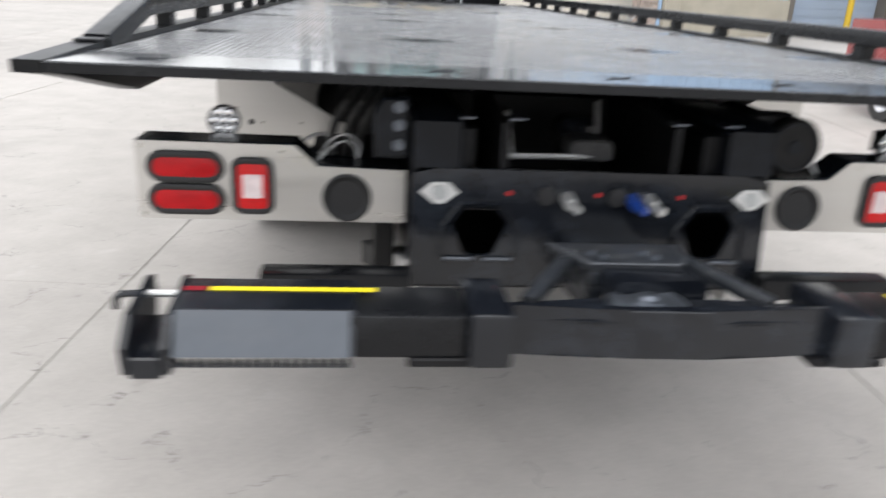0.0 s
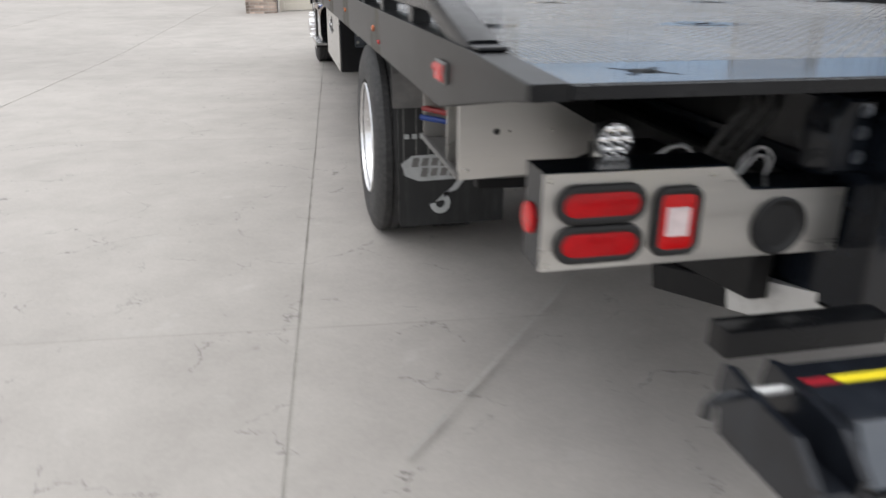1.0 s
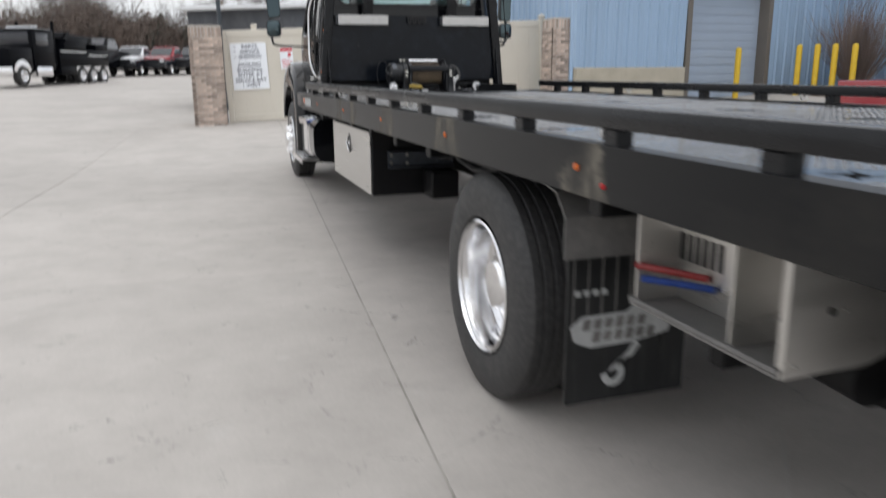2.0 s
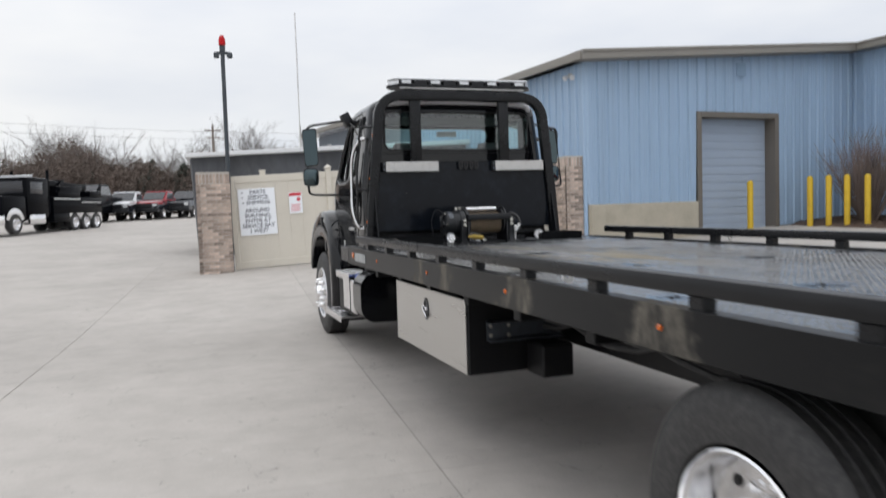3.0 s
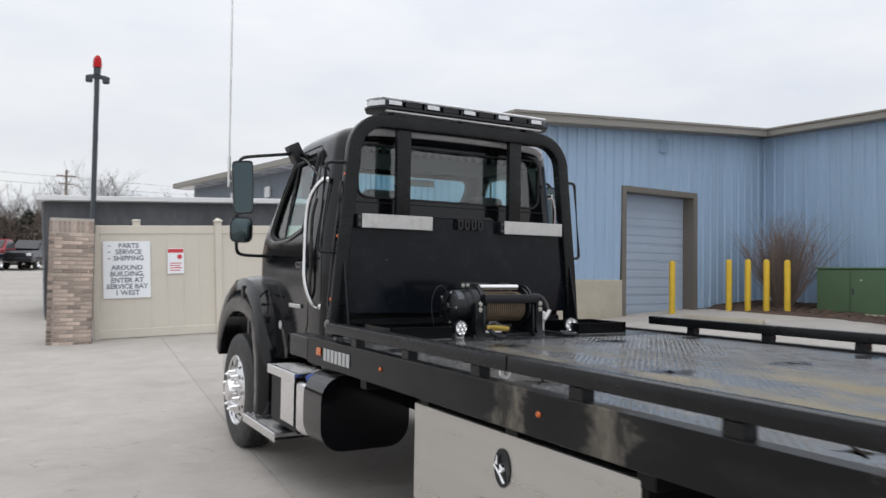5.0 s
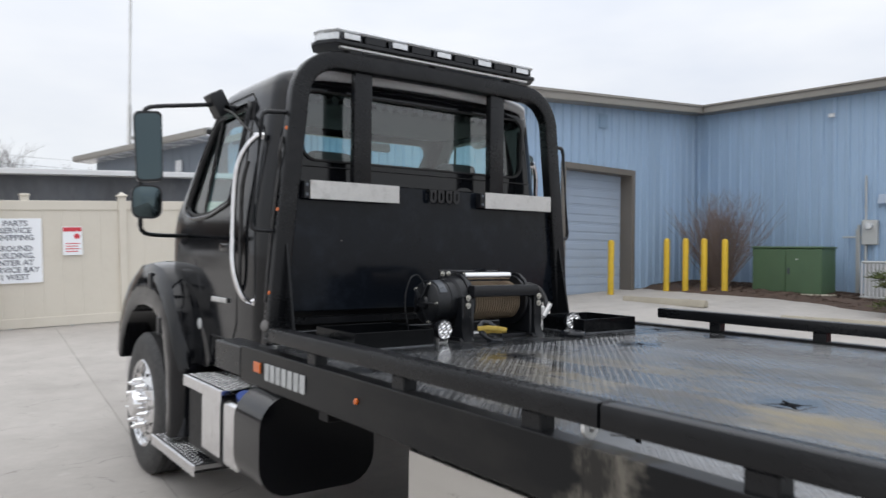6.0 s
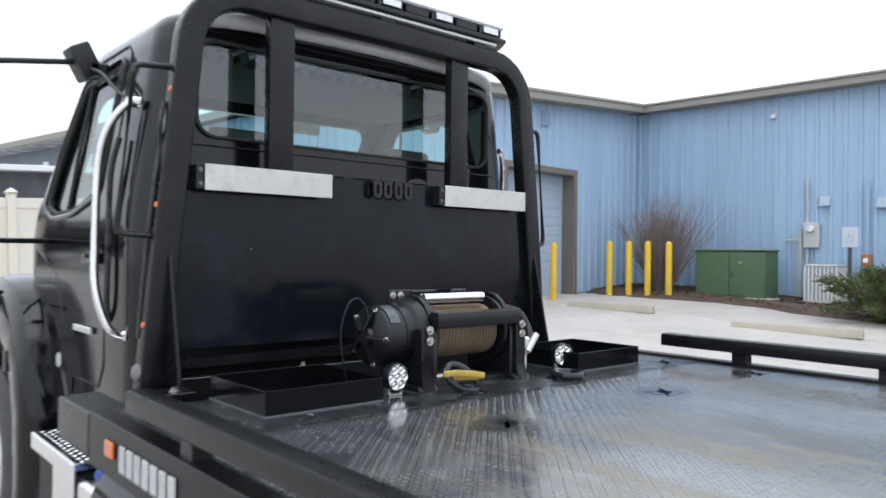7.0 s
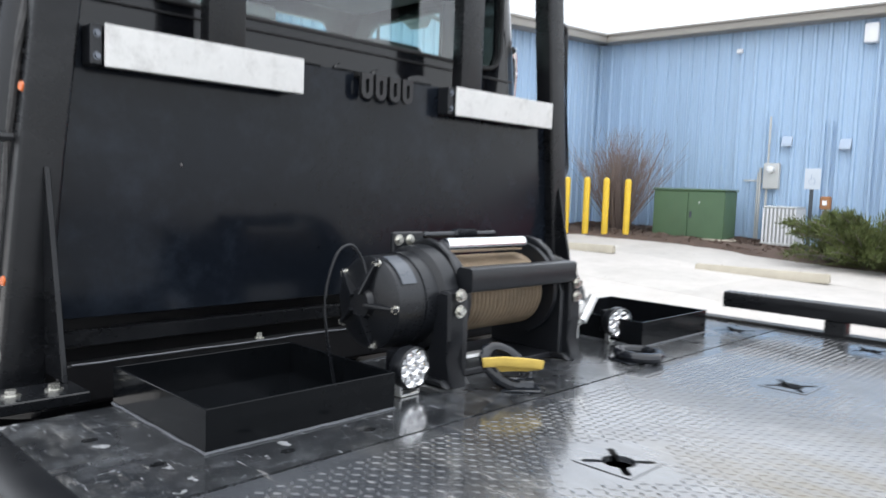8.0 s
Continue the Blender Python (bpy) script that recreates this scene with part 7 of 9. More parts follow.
def cut_shell(bm, thickness, cutters):
    """Thickens a shell inwards, cuts each prism out of it and returns the result as a bmesh."""
    def loose(name, b):
        bmesh.ops.recalc_face_normals(b, faces=b.faces)
        me = bpy.data.meshes.new(name)
        b.to_mesh(me)
        b.free()
        ob = bpy.data.objects.new(name, me)
        scene.collection.objects.link(ob)
        return ob
    shell = loose("shell", bm)
    sol = shell.modifiers.new("thickness", "SOLIDIFY")
    sol.thickness, sol.offset = thickness, -1
    tools = [loose("tool", c) for c in cutters]
    for t in tools:
        q = shell.modifiers.new("opening", "BOOLEAN")
        q.operation, q.solver, q.object = "DIFFERENCE", "EXACT", t
    bpy.context.view_layer.update()
    me = bpy.data.meshes.new_from_object(shell.evaluated_get(bpy.context.evaluated_depsgraph_get()))
    out = B()
    out.from_mesh(me)
    for ob in (shell, *tools):
        bpy.data.objects.remove(ob)
    bpy.data.meshes.remove(me)
    return out


def cab():
    """The cab shell: rings of a rounded rectangle that narrows upwards, with window openings cut through it."""
    yr = 11.52
    zs = [0.98, 1.12, 1.30, 1.50, 1.66, 1.78, 1.95, 2.12, 2.28, 2.40, 2.47, 2.515, 2.55, 2.575]
    tuck = {2.47: 0.0, 2.515: 0.018, 2.55: 0.055, 2.575: 0.11}
    def hw(z):
        return 1.0 - 0.105 * max(0.0, (z - 1.70) / 0.80) ** 1.2
    def yf(z):
        return 13.18 - 0.85 * max(0.0, z - 1.73)
    def ring(z):
        t = tuck.get(z, 0.0)
        w, f, b, c = hw(z) - t, yf(z) - t, yr + t, 0.13
        pts = [(u * (w - c), b - 0.012 * (1 - u * u)) for u in (-1, -0.6, -0.2, 0.2, 0.6, 1)]
        pts += [(w - c + c * math.cos(radians(a)), b + c + c * math.sin(radians(a))) for a in (-72, -54, -36, -18)]
        pts += [(w, b + c + u * (f - b - 2 * c)) for u in (0, 0.2, 0.4, 0.6, 0.8, 1)]
        pts += [(w - c + c * math.cos(radians(a)), f - c + c * math.sin(radians(a))) for a in (18, 36, 54, 72)]
        half = [(u * (w - c), f + 0.03 * (1 - u * u)) for u in (1, 0.5, 0.0)]
        left = [(-x, y) for x, y in reversed(pts[6:])]
        return pts + half + [(-x, y) for x, y in half[1::-1]] + left
    bm = B()
    V = [[bm.verts.new((x, y, z)) for x, y in ring(z)] for z in zs]
    n = len(V[0])
    for a, b in zip(V, V[1:]):
        for i in range(n):
            bm.faces.new((a[i], a[(i + 1) % n], b[(i + 1) % n], b[i]))
    top = [bm.verts.new((v.co.x * 0.5, 12.15 + (v.co.y - 12.15) * 0.5, 2.60)) for v in V[-1]]
    for i in range(n):
        bm.faces.new((V[-1][i], V[-1][(i + 1) % n], top[(i + 1) % n], top[i]))
    bm.faces.new(top)
    door = round_poly([(11.955, 2.385), (12.45, 2.375), (12.66, 2.11), (12.83, 1.825), (12.66, 1.775), (12.36, 1.785), (12.04, 1.85)], 0.06)
    rear = rrect_loop(0.0, 2.245, 1.56, 0.375, 0.075, 5)
    front = rrect_loop(0.0, 2.02, 1.60, 0.72, 0.09, 4)
    tools = []
    for sx in (-1, 1):
        tools.append(prism(B(), door, "yz", sx * 0.70, sx * 1.20))
    tools.append(prism(B(), rear, "xz", 11.30, 11.80))
    tools.append(prism(B(), front, "xz", 12.50, 13.60))
    c = part("cab", cut_shell(bm, 0.035, tools), M_BLACK, truck, "glossy black cab shell", sharp=30)

    def pane(name, loop, place, material, label):
        q = B()
        vs = [q.verts.new(place(u, v)) for u, v in loop]
        es = [q.edges.new((vs[i], vs[(i + 1) % len(vs)])) for i in range(len(vs))]
        bmesh.ops.triangle_fill(q, use_beauty=True, use_dissolve=False, edges=es)
        return part(name, q, material, c, label, sharp=60)
    def swell(loop, k):
        cu, cv = sum(p[0] for p in loop) / len(loop), sum(p[1] for p in loop) / len(loop)
        return [(cu + (u - cu) * k, cv + (v - cv) * k) for u, v in loop]
    pane("rear_window", swell(rear, 1.01), lambda x, z: (x, yr + 0.012, z), M_GLASS, "tinted rear window")
    pane("windscreen", swell(front, 1.01), lambda x, z: (x, yf(z) - 0.01, z), M_WINDSHIELD, "clear windscreen")
    bm = B()
    sweep(bm, [(x, yr - 0.009, z) for x, z in rear], rrect(0.014, 0.016, 0.005, 2), up=(0, 1, 0), closed=True)
    part("rear_window_seal", bm, M_GROMMET, c)
    bm = B()
    tube(bm, [(x, yr - 0.006 - 0.010 * (1 - (x / 0.87) ** 2), 2.022) for x in [-0.86 + 0.172 * k for k in range(11)]], 0.003, 5)
    part("panel_seam", bm, M_GROMMET, c)
    for sx in (-1, 1):
        pane("door_window", swell(door, 1.01), lambda y, z: (sx * (hw(z) - 0.022), y, z), M_GLASS, "tinted door window")
        bm = B()
        sweep(bm, [(sx * (hw(z) - 0.004), y, z) for y, z in swell(door, 0.992)], circle(0.011, 6), up=(1, 0, 0), closed=True)
        part("door_window_seal", bm, M_GROMMET, c)
        # the moulded lip of the door frame round the glass
        bm = B()
        sweep(bm, [(sx * (hw(z) + 0.001), y, z) for y, z in swell(door, 1.075)], circle(0.0135, 8), up=(1, 0, 0), closed=True)
        part("window_lip", bm, M_BLACK, c)
        bm = B()
        tube(bm, [(sx * (hw(z) - 0.014), y, z) for y, z in ((12.50, 1.78), (12.46, 2.05), (12.40, 2.38))], 0.009, 6)
        part("vent_bar", bm, M_GROMMET, c)
        # door shut line, handle and lower trim
        bm = B()
        sweep(bm, [(sx * (hw(z) + 0.001), y, z) for y, z in ((12.52, 2.45), (11.92, 2.46), (11.86, 2.42), (11.85, 2.2), (11.87, 1.85), (11.87, 1.15), (11.93, 1.05), (12.5, 1.05))], circle(0.005, 5), up=(1, 0, 0))
        part("door_seam", bm, M_GROMMET, c)
        bm = B()
        box(bm, sx * 1.0, sx * 1.03, 11.93, 12.09, 1.55, 1.60, 0.012, 2)
        part("door_handle", bm, M_BLACK, c)
        # bright grab rail behind the door, standing off the cab's side
        bm = B()
        pts = smooth_path([(sx * 0.96, 11.60, 2.175), (sx * 0.995, 11.62, 2.168), (sx * 1.045, 11.655, 2.10), (sx * 1.075, 11.685, 2.00), (sx * 1.085, 11.70, 1.85), (sx * 1.090, 11.70, 1.60), (sx * 1.090, 11.69, 1.48), (sx * 1.075, 11.675, 1.39), (sx * 1.045, 11.655, 1.31), (sx * 1.0, 11.65, 1.285)], 4)
        tube(bm, pts, 0.0155, 12)
        gr = part("grab_rail", bm, M_ALU, c, "polished aluminium grab rail")
        for z in (2.172, 1.286):
            bm = B()
            box(bm, sx * 0.955, sx * 1.004, 11.61, 11.65, z - 0.02, z + 0.02, 0.008, 2)
            part("rail_foot", bm, M_ALU, gr)
        bm = B()
        sweep(bm, [(sx * 1.012, 12.0, 1.27), (sx * 1.012, 12.25, 1.27)], rrect(0.01, 0.03, 0.004, 1))
        part("side_badge", bm, M_ALUSATIN, c)
        # looped air line behind the rail
        bm = B()
        tube(bm, smooth_path([(sx * 0.99, 11.75, 2.05), (sx * 1.015, 11.77, 1.9), (sx * 1.02, 11.77, 1.6), (sx * 1.02, 11.78, 1.40), (sx * 1.0, 11.80, 1.33)], 4), 0.012, 7)
        part("air_line", bm, M_RUBBER, c)
    # pale rounded strip painting sky sheen along the roof's rear edge, a small roof lamp
    bm = B()
    tube(bm, smooth_path([(-0.80, 11.55, 2.465), (-0.74, 11.512, 2.515), (-0.4, 11.495, 2.535), (0, 11.49, 2.54), (0.4, 11.495, 2.535), (0.74, 11.512, 2.515), (0.80, 11.55, 2.465)], 4), 0.032, 14)
    part("roof_edge_sheen", bm, M_CARWHITE, c, "pale strip standing in for sky sheen on the black roof edge")
    for x in (-0.55, 0.55):
        bm = B()
        box(bm, x - 0.05, x + 0.05, 12.40, 12.52, 2.585, 2.64, 0.016, 2)
        part("roof_marker", bm, M_CLEARLENS, c)
    # interior: headliner with a ribbed rear edge, dash, seats, wheel, trim
    bm = B()
    box(bm, -0.80, 0.80, 11.66, 12.42, 2.40, 2.43)
    for k in range(22):
        cyl(bm, (-0.76 + k * 0.0725, 11.60, 2.415), (-0.76 + k * 0.0725, 11.68, 2.415), 0.022, seg=8)
    part("headliner", bm, M_INTERIOR, c)
    bm = B()
    box(bm, -0.90, 0.90, 12.60, 13.02, 1.25, 1.62, 0.04, 2)
    part("dashboard", bm, M_INTERIOR, c)
    bm = B()
    box(bm, -0.92, 0.92, 11.60, 12.9, 1.05, 1.09)
    part("cab_floor", bm, M_INTERIOR, c)
    for x in (-0.47, 0.47):
        bm = B()
        box(bm, x - 0.27, x + 0.27, 11.88, 12.40, 1.30, 1.46, 0.05, 2)
        box(bm, x - 0.26, x + 0.26, 11.74, 11.90, 1.42, 2.00, 0.06, 2)
        seat = part("seat", bm, M_SEAT, c)
        bm = B()
        box(bm, x - 0.14, x + 0.14, 11.75, 11.86, 2.01, 2.15, 0.05, 3)
        part("headrest", bm, M_SEAT, seat)
    bm = B()
    pts = [(-0.47 + 0.2 * math.cos(radians(q)), 12.50 + 0.09 * math.sin(radians(q)), 1.66 + 0.18 * math.sin(radians(q))) for q in range(0, 360, 20)]
    tube(bm, pts, 0.016, 6, closed=True)
    part("steering_wheel", bm, M_INTERIOR, c)
    bm = B()
    box(bm, 0.06, 0.30, 12.36, 12.39, 2.27, 2.33, 0.012)
    part("sun_visor", bm, M_CARWHITE, c)
    bm = B()
    for x in (-0.90, 0.86):
        box(bm, x, x + 0.04, 11.80, 11.93, 1.6, 2.4, 0.01)
    part("belt_pillar", bm, M_INTERIOR, c)


cab()


def bonnet_and_wings():
    bm = B()
    secs = [(13.0, 0.93, 1.60, 0.75), (13.4, 0.86, 1.55, 0.75), (13.9, 0.76, 1.45, 0.7), (14.4, 0.64, 1.30, 0.62), (14.55, 0.58, 1.18, 0.6)]
    rings = []
    for y, w, zt, zb in secs:
        prof = [(-w, zb), (-w, zt - 0.22), (-w * 0.93, zt - 0.08), (-w * 0.75, zt - 0.02), (0, zt + 0.02), (w * 0.75, zt - 0.02), (w * 0.93, zt - 0.08), (w, zt - 0.22), (w, zb)]
        rings.append([bm.verts.new((x, y, z)) for x, z in prof])
    for a, b in zip(rings, rings[1:]):
        for i in range(len(a) - 1):
            bm.faces.new((a[i], a[i + 1], b[i + 1], b[i]))
    bm.faces.new(rings[-1])
    bm.faces.new(rings[0][::-1])
    h = part("bonnet", bm, M_BLACK, truck, "glossy black sloping bonnet", sharp=50)
    bm = B()
    box(bm, -0.5, 0.5, 14.56, 14.62, 0.70, 1.15, 0.03, 2)
    part("grille", bm, M_CHROME, h)
    bm = B()
    sweep(bm, [(-0.95, 14.45, 0.62), (-0.75, 14.68, 0.62), (0.75, 14.68, 0.62), (0.95, 14.45, 0.62)], rrect(0.08, 0.30, 0.03, 2))
    part("front_bumper", bm, M_CHROME, truck, "chromed front bumper")
    for sx in (-1, 1):
        # wing: an arch shell over the wheel that reaches down behind it
        bm = B()
        outer = [(12.49, 0.40), (12.47, 0.62), (12.48, 0.92), (12.54, 1.16), (12.66, 1.34), (12.86, 1.44), (13.12, 1.475), (13.40, 1.45), (13.64, 1.36), (13.84, 1.20), (13.96, 1.0), (14.0, 0.80)]
        inner = [(12.62, 0.40), (12.62, 0.60), (12.645, 0.80), (12.72, 0.98), (12.84, 1.10), (13.0, 1.165), (13.18, 1.18), (13.38, 1.165), (13.56, 1.10), (13.70, 0.99), (13.80, 0.86), (13.84, 0.74)]
        xo, xi = sx * 1.165, sx * 0.80
        cols = []
        for (yo, zo), (yi, zi) in zip(outer, inner):
            mo = ((yo * 0.75 + yi * 0.25), (zo * 0.75 + zi * 0.25))
            cols.append([bm.verts.new(c) for c in ((xi, yo, zo), (sx * 1.05, yo, zo + 0.004), (sx * 1.13, yo * 0.97 + yi * 0.03, zo * 0.97 + zi * 0.03), (xo, mo[0], mo[1]), (sx * 1.172, yi * 0.9 + yo * 0.1, zi * 0.9 + zo * 0.1), (sx * 1.16, yi, zi), (sx * 1.12, yi, zi), (sx * 0.9, yi, zi), (xi, yi, zi))])
        for a, b in zip(cols, cols[1:]):
            for i in range(len(a) - 1):
                bm.faces.new((a[i], a[i + 1], b[i + 1], b[i]))
        for ccc in (cols[0], cols[-1]):
            bm.faces.new(ccc)
        wg = part("front_wing", bm, M_BLACK, truck, "glossy black front wing arching over the wheel", sharp=45)
        for yy, zz in ((13.02, 1.35), (12.80, 1.07)):
            bm = B()
            box(bm, sx * 1.158, sx * 1.178, yy - 0.035, yy + 0.035, zz - 0.055, zz + 0.055, 0.008)
            part("bonnet_catch", bm, M_PLASTIC, wg)
        bm = B()
        prism(bm, round_poly([(13.0, 1.44), (12.72, 1.43), (12.52, 1.32), (12.33, 1.12), (12.20, 0.92), (12.24, 0.86), (12.62, 0.86), (13.0, 1.1)], 0.06), "yz", sx * 0.94, sx * 1.035, 0.012, 2)
        part("splash_panel", bm, M_BLACK, wg)
        bm = B()
        lathe(bm, [(0, 0), (0.035, 0), (0.032, 0.004), (0, 0.005)], (sx * 1.0355, 12.395, 1.11), (sx, 0, 0), 18)
        part("round_badge", bm, M_GREYPRINT, wg)
        # cowl between wing and door
        bm = B()
        prism(bm, [(12.40, 0.96), (12.98, 0.96), (13.02, 1.42), (12.98, 1.62), (12.60, 1.50), (12.42, 1.2)], "yz", sx * 0.90, sx * 1.003, 0.01)
        part("cowl_panel", bm, M_BLACK, wg)


bonnet_and_wings()


def tyre_profile(R, w, grooves=4):
    pr = [(R * 0.60, 0.02), (R * 0.62, 0.004), (R * 0.74, -0.004), (R * 0.86, 0.0), (R * 0.955, 0.016), (R * 0.985, 0.030)]
    x = 0.034
    span = w - 2 * x
    k = grooves
    lw = span / k
    for i in range(k):
        a = x + i * lw
        pr += [(R, a + 0.004), (R, a + lw - 0.012), (R - 0.012, a + lw - 0.010), (R - 0.012, a + lw - 0.003)] if i < k - 1 else [(R, a + 0.004), (R, a + lw)]
    pr += [(R * 0.985, w - 0.030), (R * 0.955, w - 0.016), (R * 0.86, w), (R * 0.74, w + 0.004), (R * 0.62, w - 0.004), (R * 0.60, w - 0.02)]
    return pr


def wheel(sx, y, x_out, R, width, deep, label):
    """One wheel: tyre, rim, hub and nuts; x_out is the tyre's outer face."""
    z = R - 0.004 + lift(sx * x_out, y)
    ax = (-sx, 0, 0)
    bm = B()
    lathe(bm, tyre_profile(R, width), (sx * x_out, y, z), ax, 56)
    w = part("wheel", bm, M_RUBBER, truck, label, sharp=28)
    bm = B()
    if deep:
        pr = [(R * 0.565, 0.012), (R * 0.575, -0.002), (R * 0.59, 0.004), (R * 0.575, 0.014), (R * 0.545, 0.02), (R * 0.52, 0.06), (R * 0.515, 0.13), (R * 0.47, 0.15), (R * 0.26, 0.155), (R * 0.24, 0.14), (R * 0.0, 0.14)]
    else:
        pr = [(R * 0.575, 0.012), (R * 0.60, -0.002), (R * 0.615, 0.004), (R * 0.585, 0.016), (R * 0.55, 0.03), (R * 0.50, 0.024), (R * 0.40, -0.004), (R * 0.28, -0.012), (R * 0.26, -0.004), (0, -0.004)]
    lathe(bm, pr, (sx * x_out, y, z), ax, 40)
    rim = part("rim", bm, M_ALU, w, "polished aluminium rim", sharp=40)
    # hand holes
    hole = B()
    lathe(hole, [(0, 0.0), (0.019, 0.0), (0.021, 0.003), (0.0, 0.003)], (0, 0, 0), (sx, 0, 0), 12)
    hm = mesh_of("hand_hole", hole, M_GROMMET)
    dep = 0.1515 if deep else 0.010
    for i in range(10):
        a = 2 * math.pi * i / 10
        rr = R * (0.43 if deep else 0.46)
        part("hand_hole", hm, None, rim, at=Matrix.Translation((sx * (x_out - dep + (0.0 if deep else 0.016)), y + rr * math.cos(a), z + rr * math.sin(a))))
    nut = B()
    L = 0.03 if deep else 0.062
    lathe(nut, [(0, L), (0.006, L), (0.016, L * 0.72), (0.018, 0.008), (0.024, 0.0), (0, 0)], (0, 0, 0), (sx, 0, 0), 10)
    nm = mesh_of("nut_cover", nut, M_CHROME)
    base = 0.154 if deep else -0.008
    for i in range(10):
        a = 2 * math.pi * (i + 0.5) / 10
        rr = R * 0.325
        part("nut_cover", nm, None, rim, at=Matrix.Translation((sx * (x_out - base), y + rr * math.cos(a), z + rr * math.sin(a))))
    bm = B()
    if deep:
        lathe(bm, [(0.11, 0.0), (0.108, 0.07), (0.095, 0.085), (0.05, 0.09), (0, 0.09)], (sx * (x_out - 0.14), y, z), (sx, 0, 0), 24)
    else:
        lathe(bm, [(0.10, 0.0), (0.098, 0.045), (0.085, 0.07), (0.04, 0.082), (0, 0.084)], (sx * (x_out + 0.004), y, z), (sx, 0, 0), 24)
    part("hub_cap", bm, M_CHROME, w)
    return w


for sx in (-1, 1):
    wheel(sx, 6.035, 1.232, 0.478, 0.25, True, "dual rear wheel with deep polished rim")
    wheel(sx, 6.035, 0.945, 0.478, 0.25, True, "inner dual rear wheel")
    wheel(sx, 13.28, 1.150, 0.49, 0.26, False, "front wheel with chromed nut covers")


def chassis():
    for sx in (-1, 1):
        bm = B()
        box(bm, sx * 0.38, sx * 0.46, 4.2, 14.4, 0.60, 0.86, 0.006)
        part("frame_rail", bm, M_DARK, truck, "black chassis rail")
        bm = B()
        box(bm, sx * 0.30, sx * 0.44, 3.5, 11.1, 0.865, 0.98, 0.005)
        part("subframe_rail", bm, M_DARK, truck)
    for y in (6.035, 13.28):
        bm = B()
        cyl(bm, (-0.95, y, 0.46), (0.95, y, 0.46), 0.07, seg=16)
        lathe(bm, [(0.07, -0.2), (0.17, -0.08), (0.19, 0), (0.17, 0.08), (0.07, 0.2)], (0, y, 0.46), (1, 0, 0), 20)
        part("axle", bm, M_DARK, truck)
    for y in (5.0, 7.6, 9.2, 10.6, 12.2):
        bm = B()
        box(bm, -0.37, 0.37, y, y + 0.1, 0.62, 0.84, 0.005)
        part("frame_cross_member", bm, M_DARK, truck)
    bm = B()
    box(bm, -0.36, 0.36, 12.3, 14.2, 0.5, 1.2, 0.08)
    part("engine", bm, M_DARK, truck)
    bm = B()
    cyl(bm, (0, 6.2, 0.5), (0, 12.2, 0.62), 0.05, seg=12)
    part("drive_shaft", bm, M_DARK, truck)
    # hoses and air lines sagging under the bed
    for k, (x, z) in enumerate(((-0.62, 0.86), (-0.68, 0.82), (-0.74, 0.88))):
        bm = B()
        pts = [(x + 0.03 * math.sin(i * 1.7 + k), 6.6 + i * 0.2, z - 0.09 * abs(math.sin(i * 0.8 + k))) for i in range(10)]
        tube(bm, pts, 0.016, 8)
        part("air_line", bm, M_RUBBER, truck)


chassis()


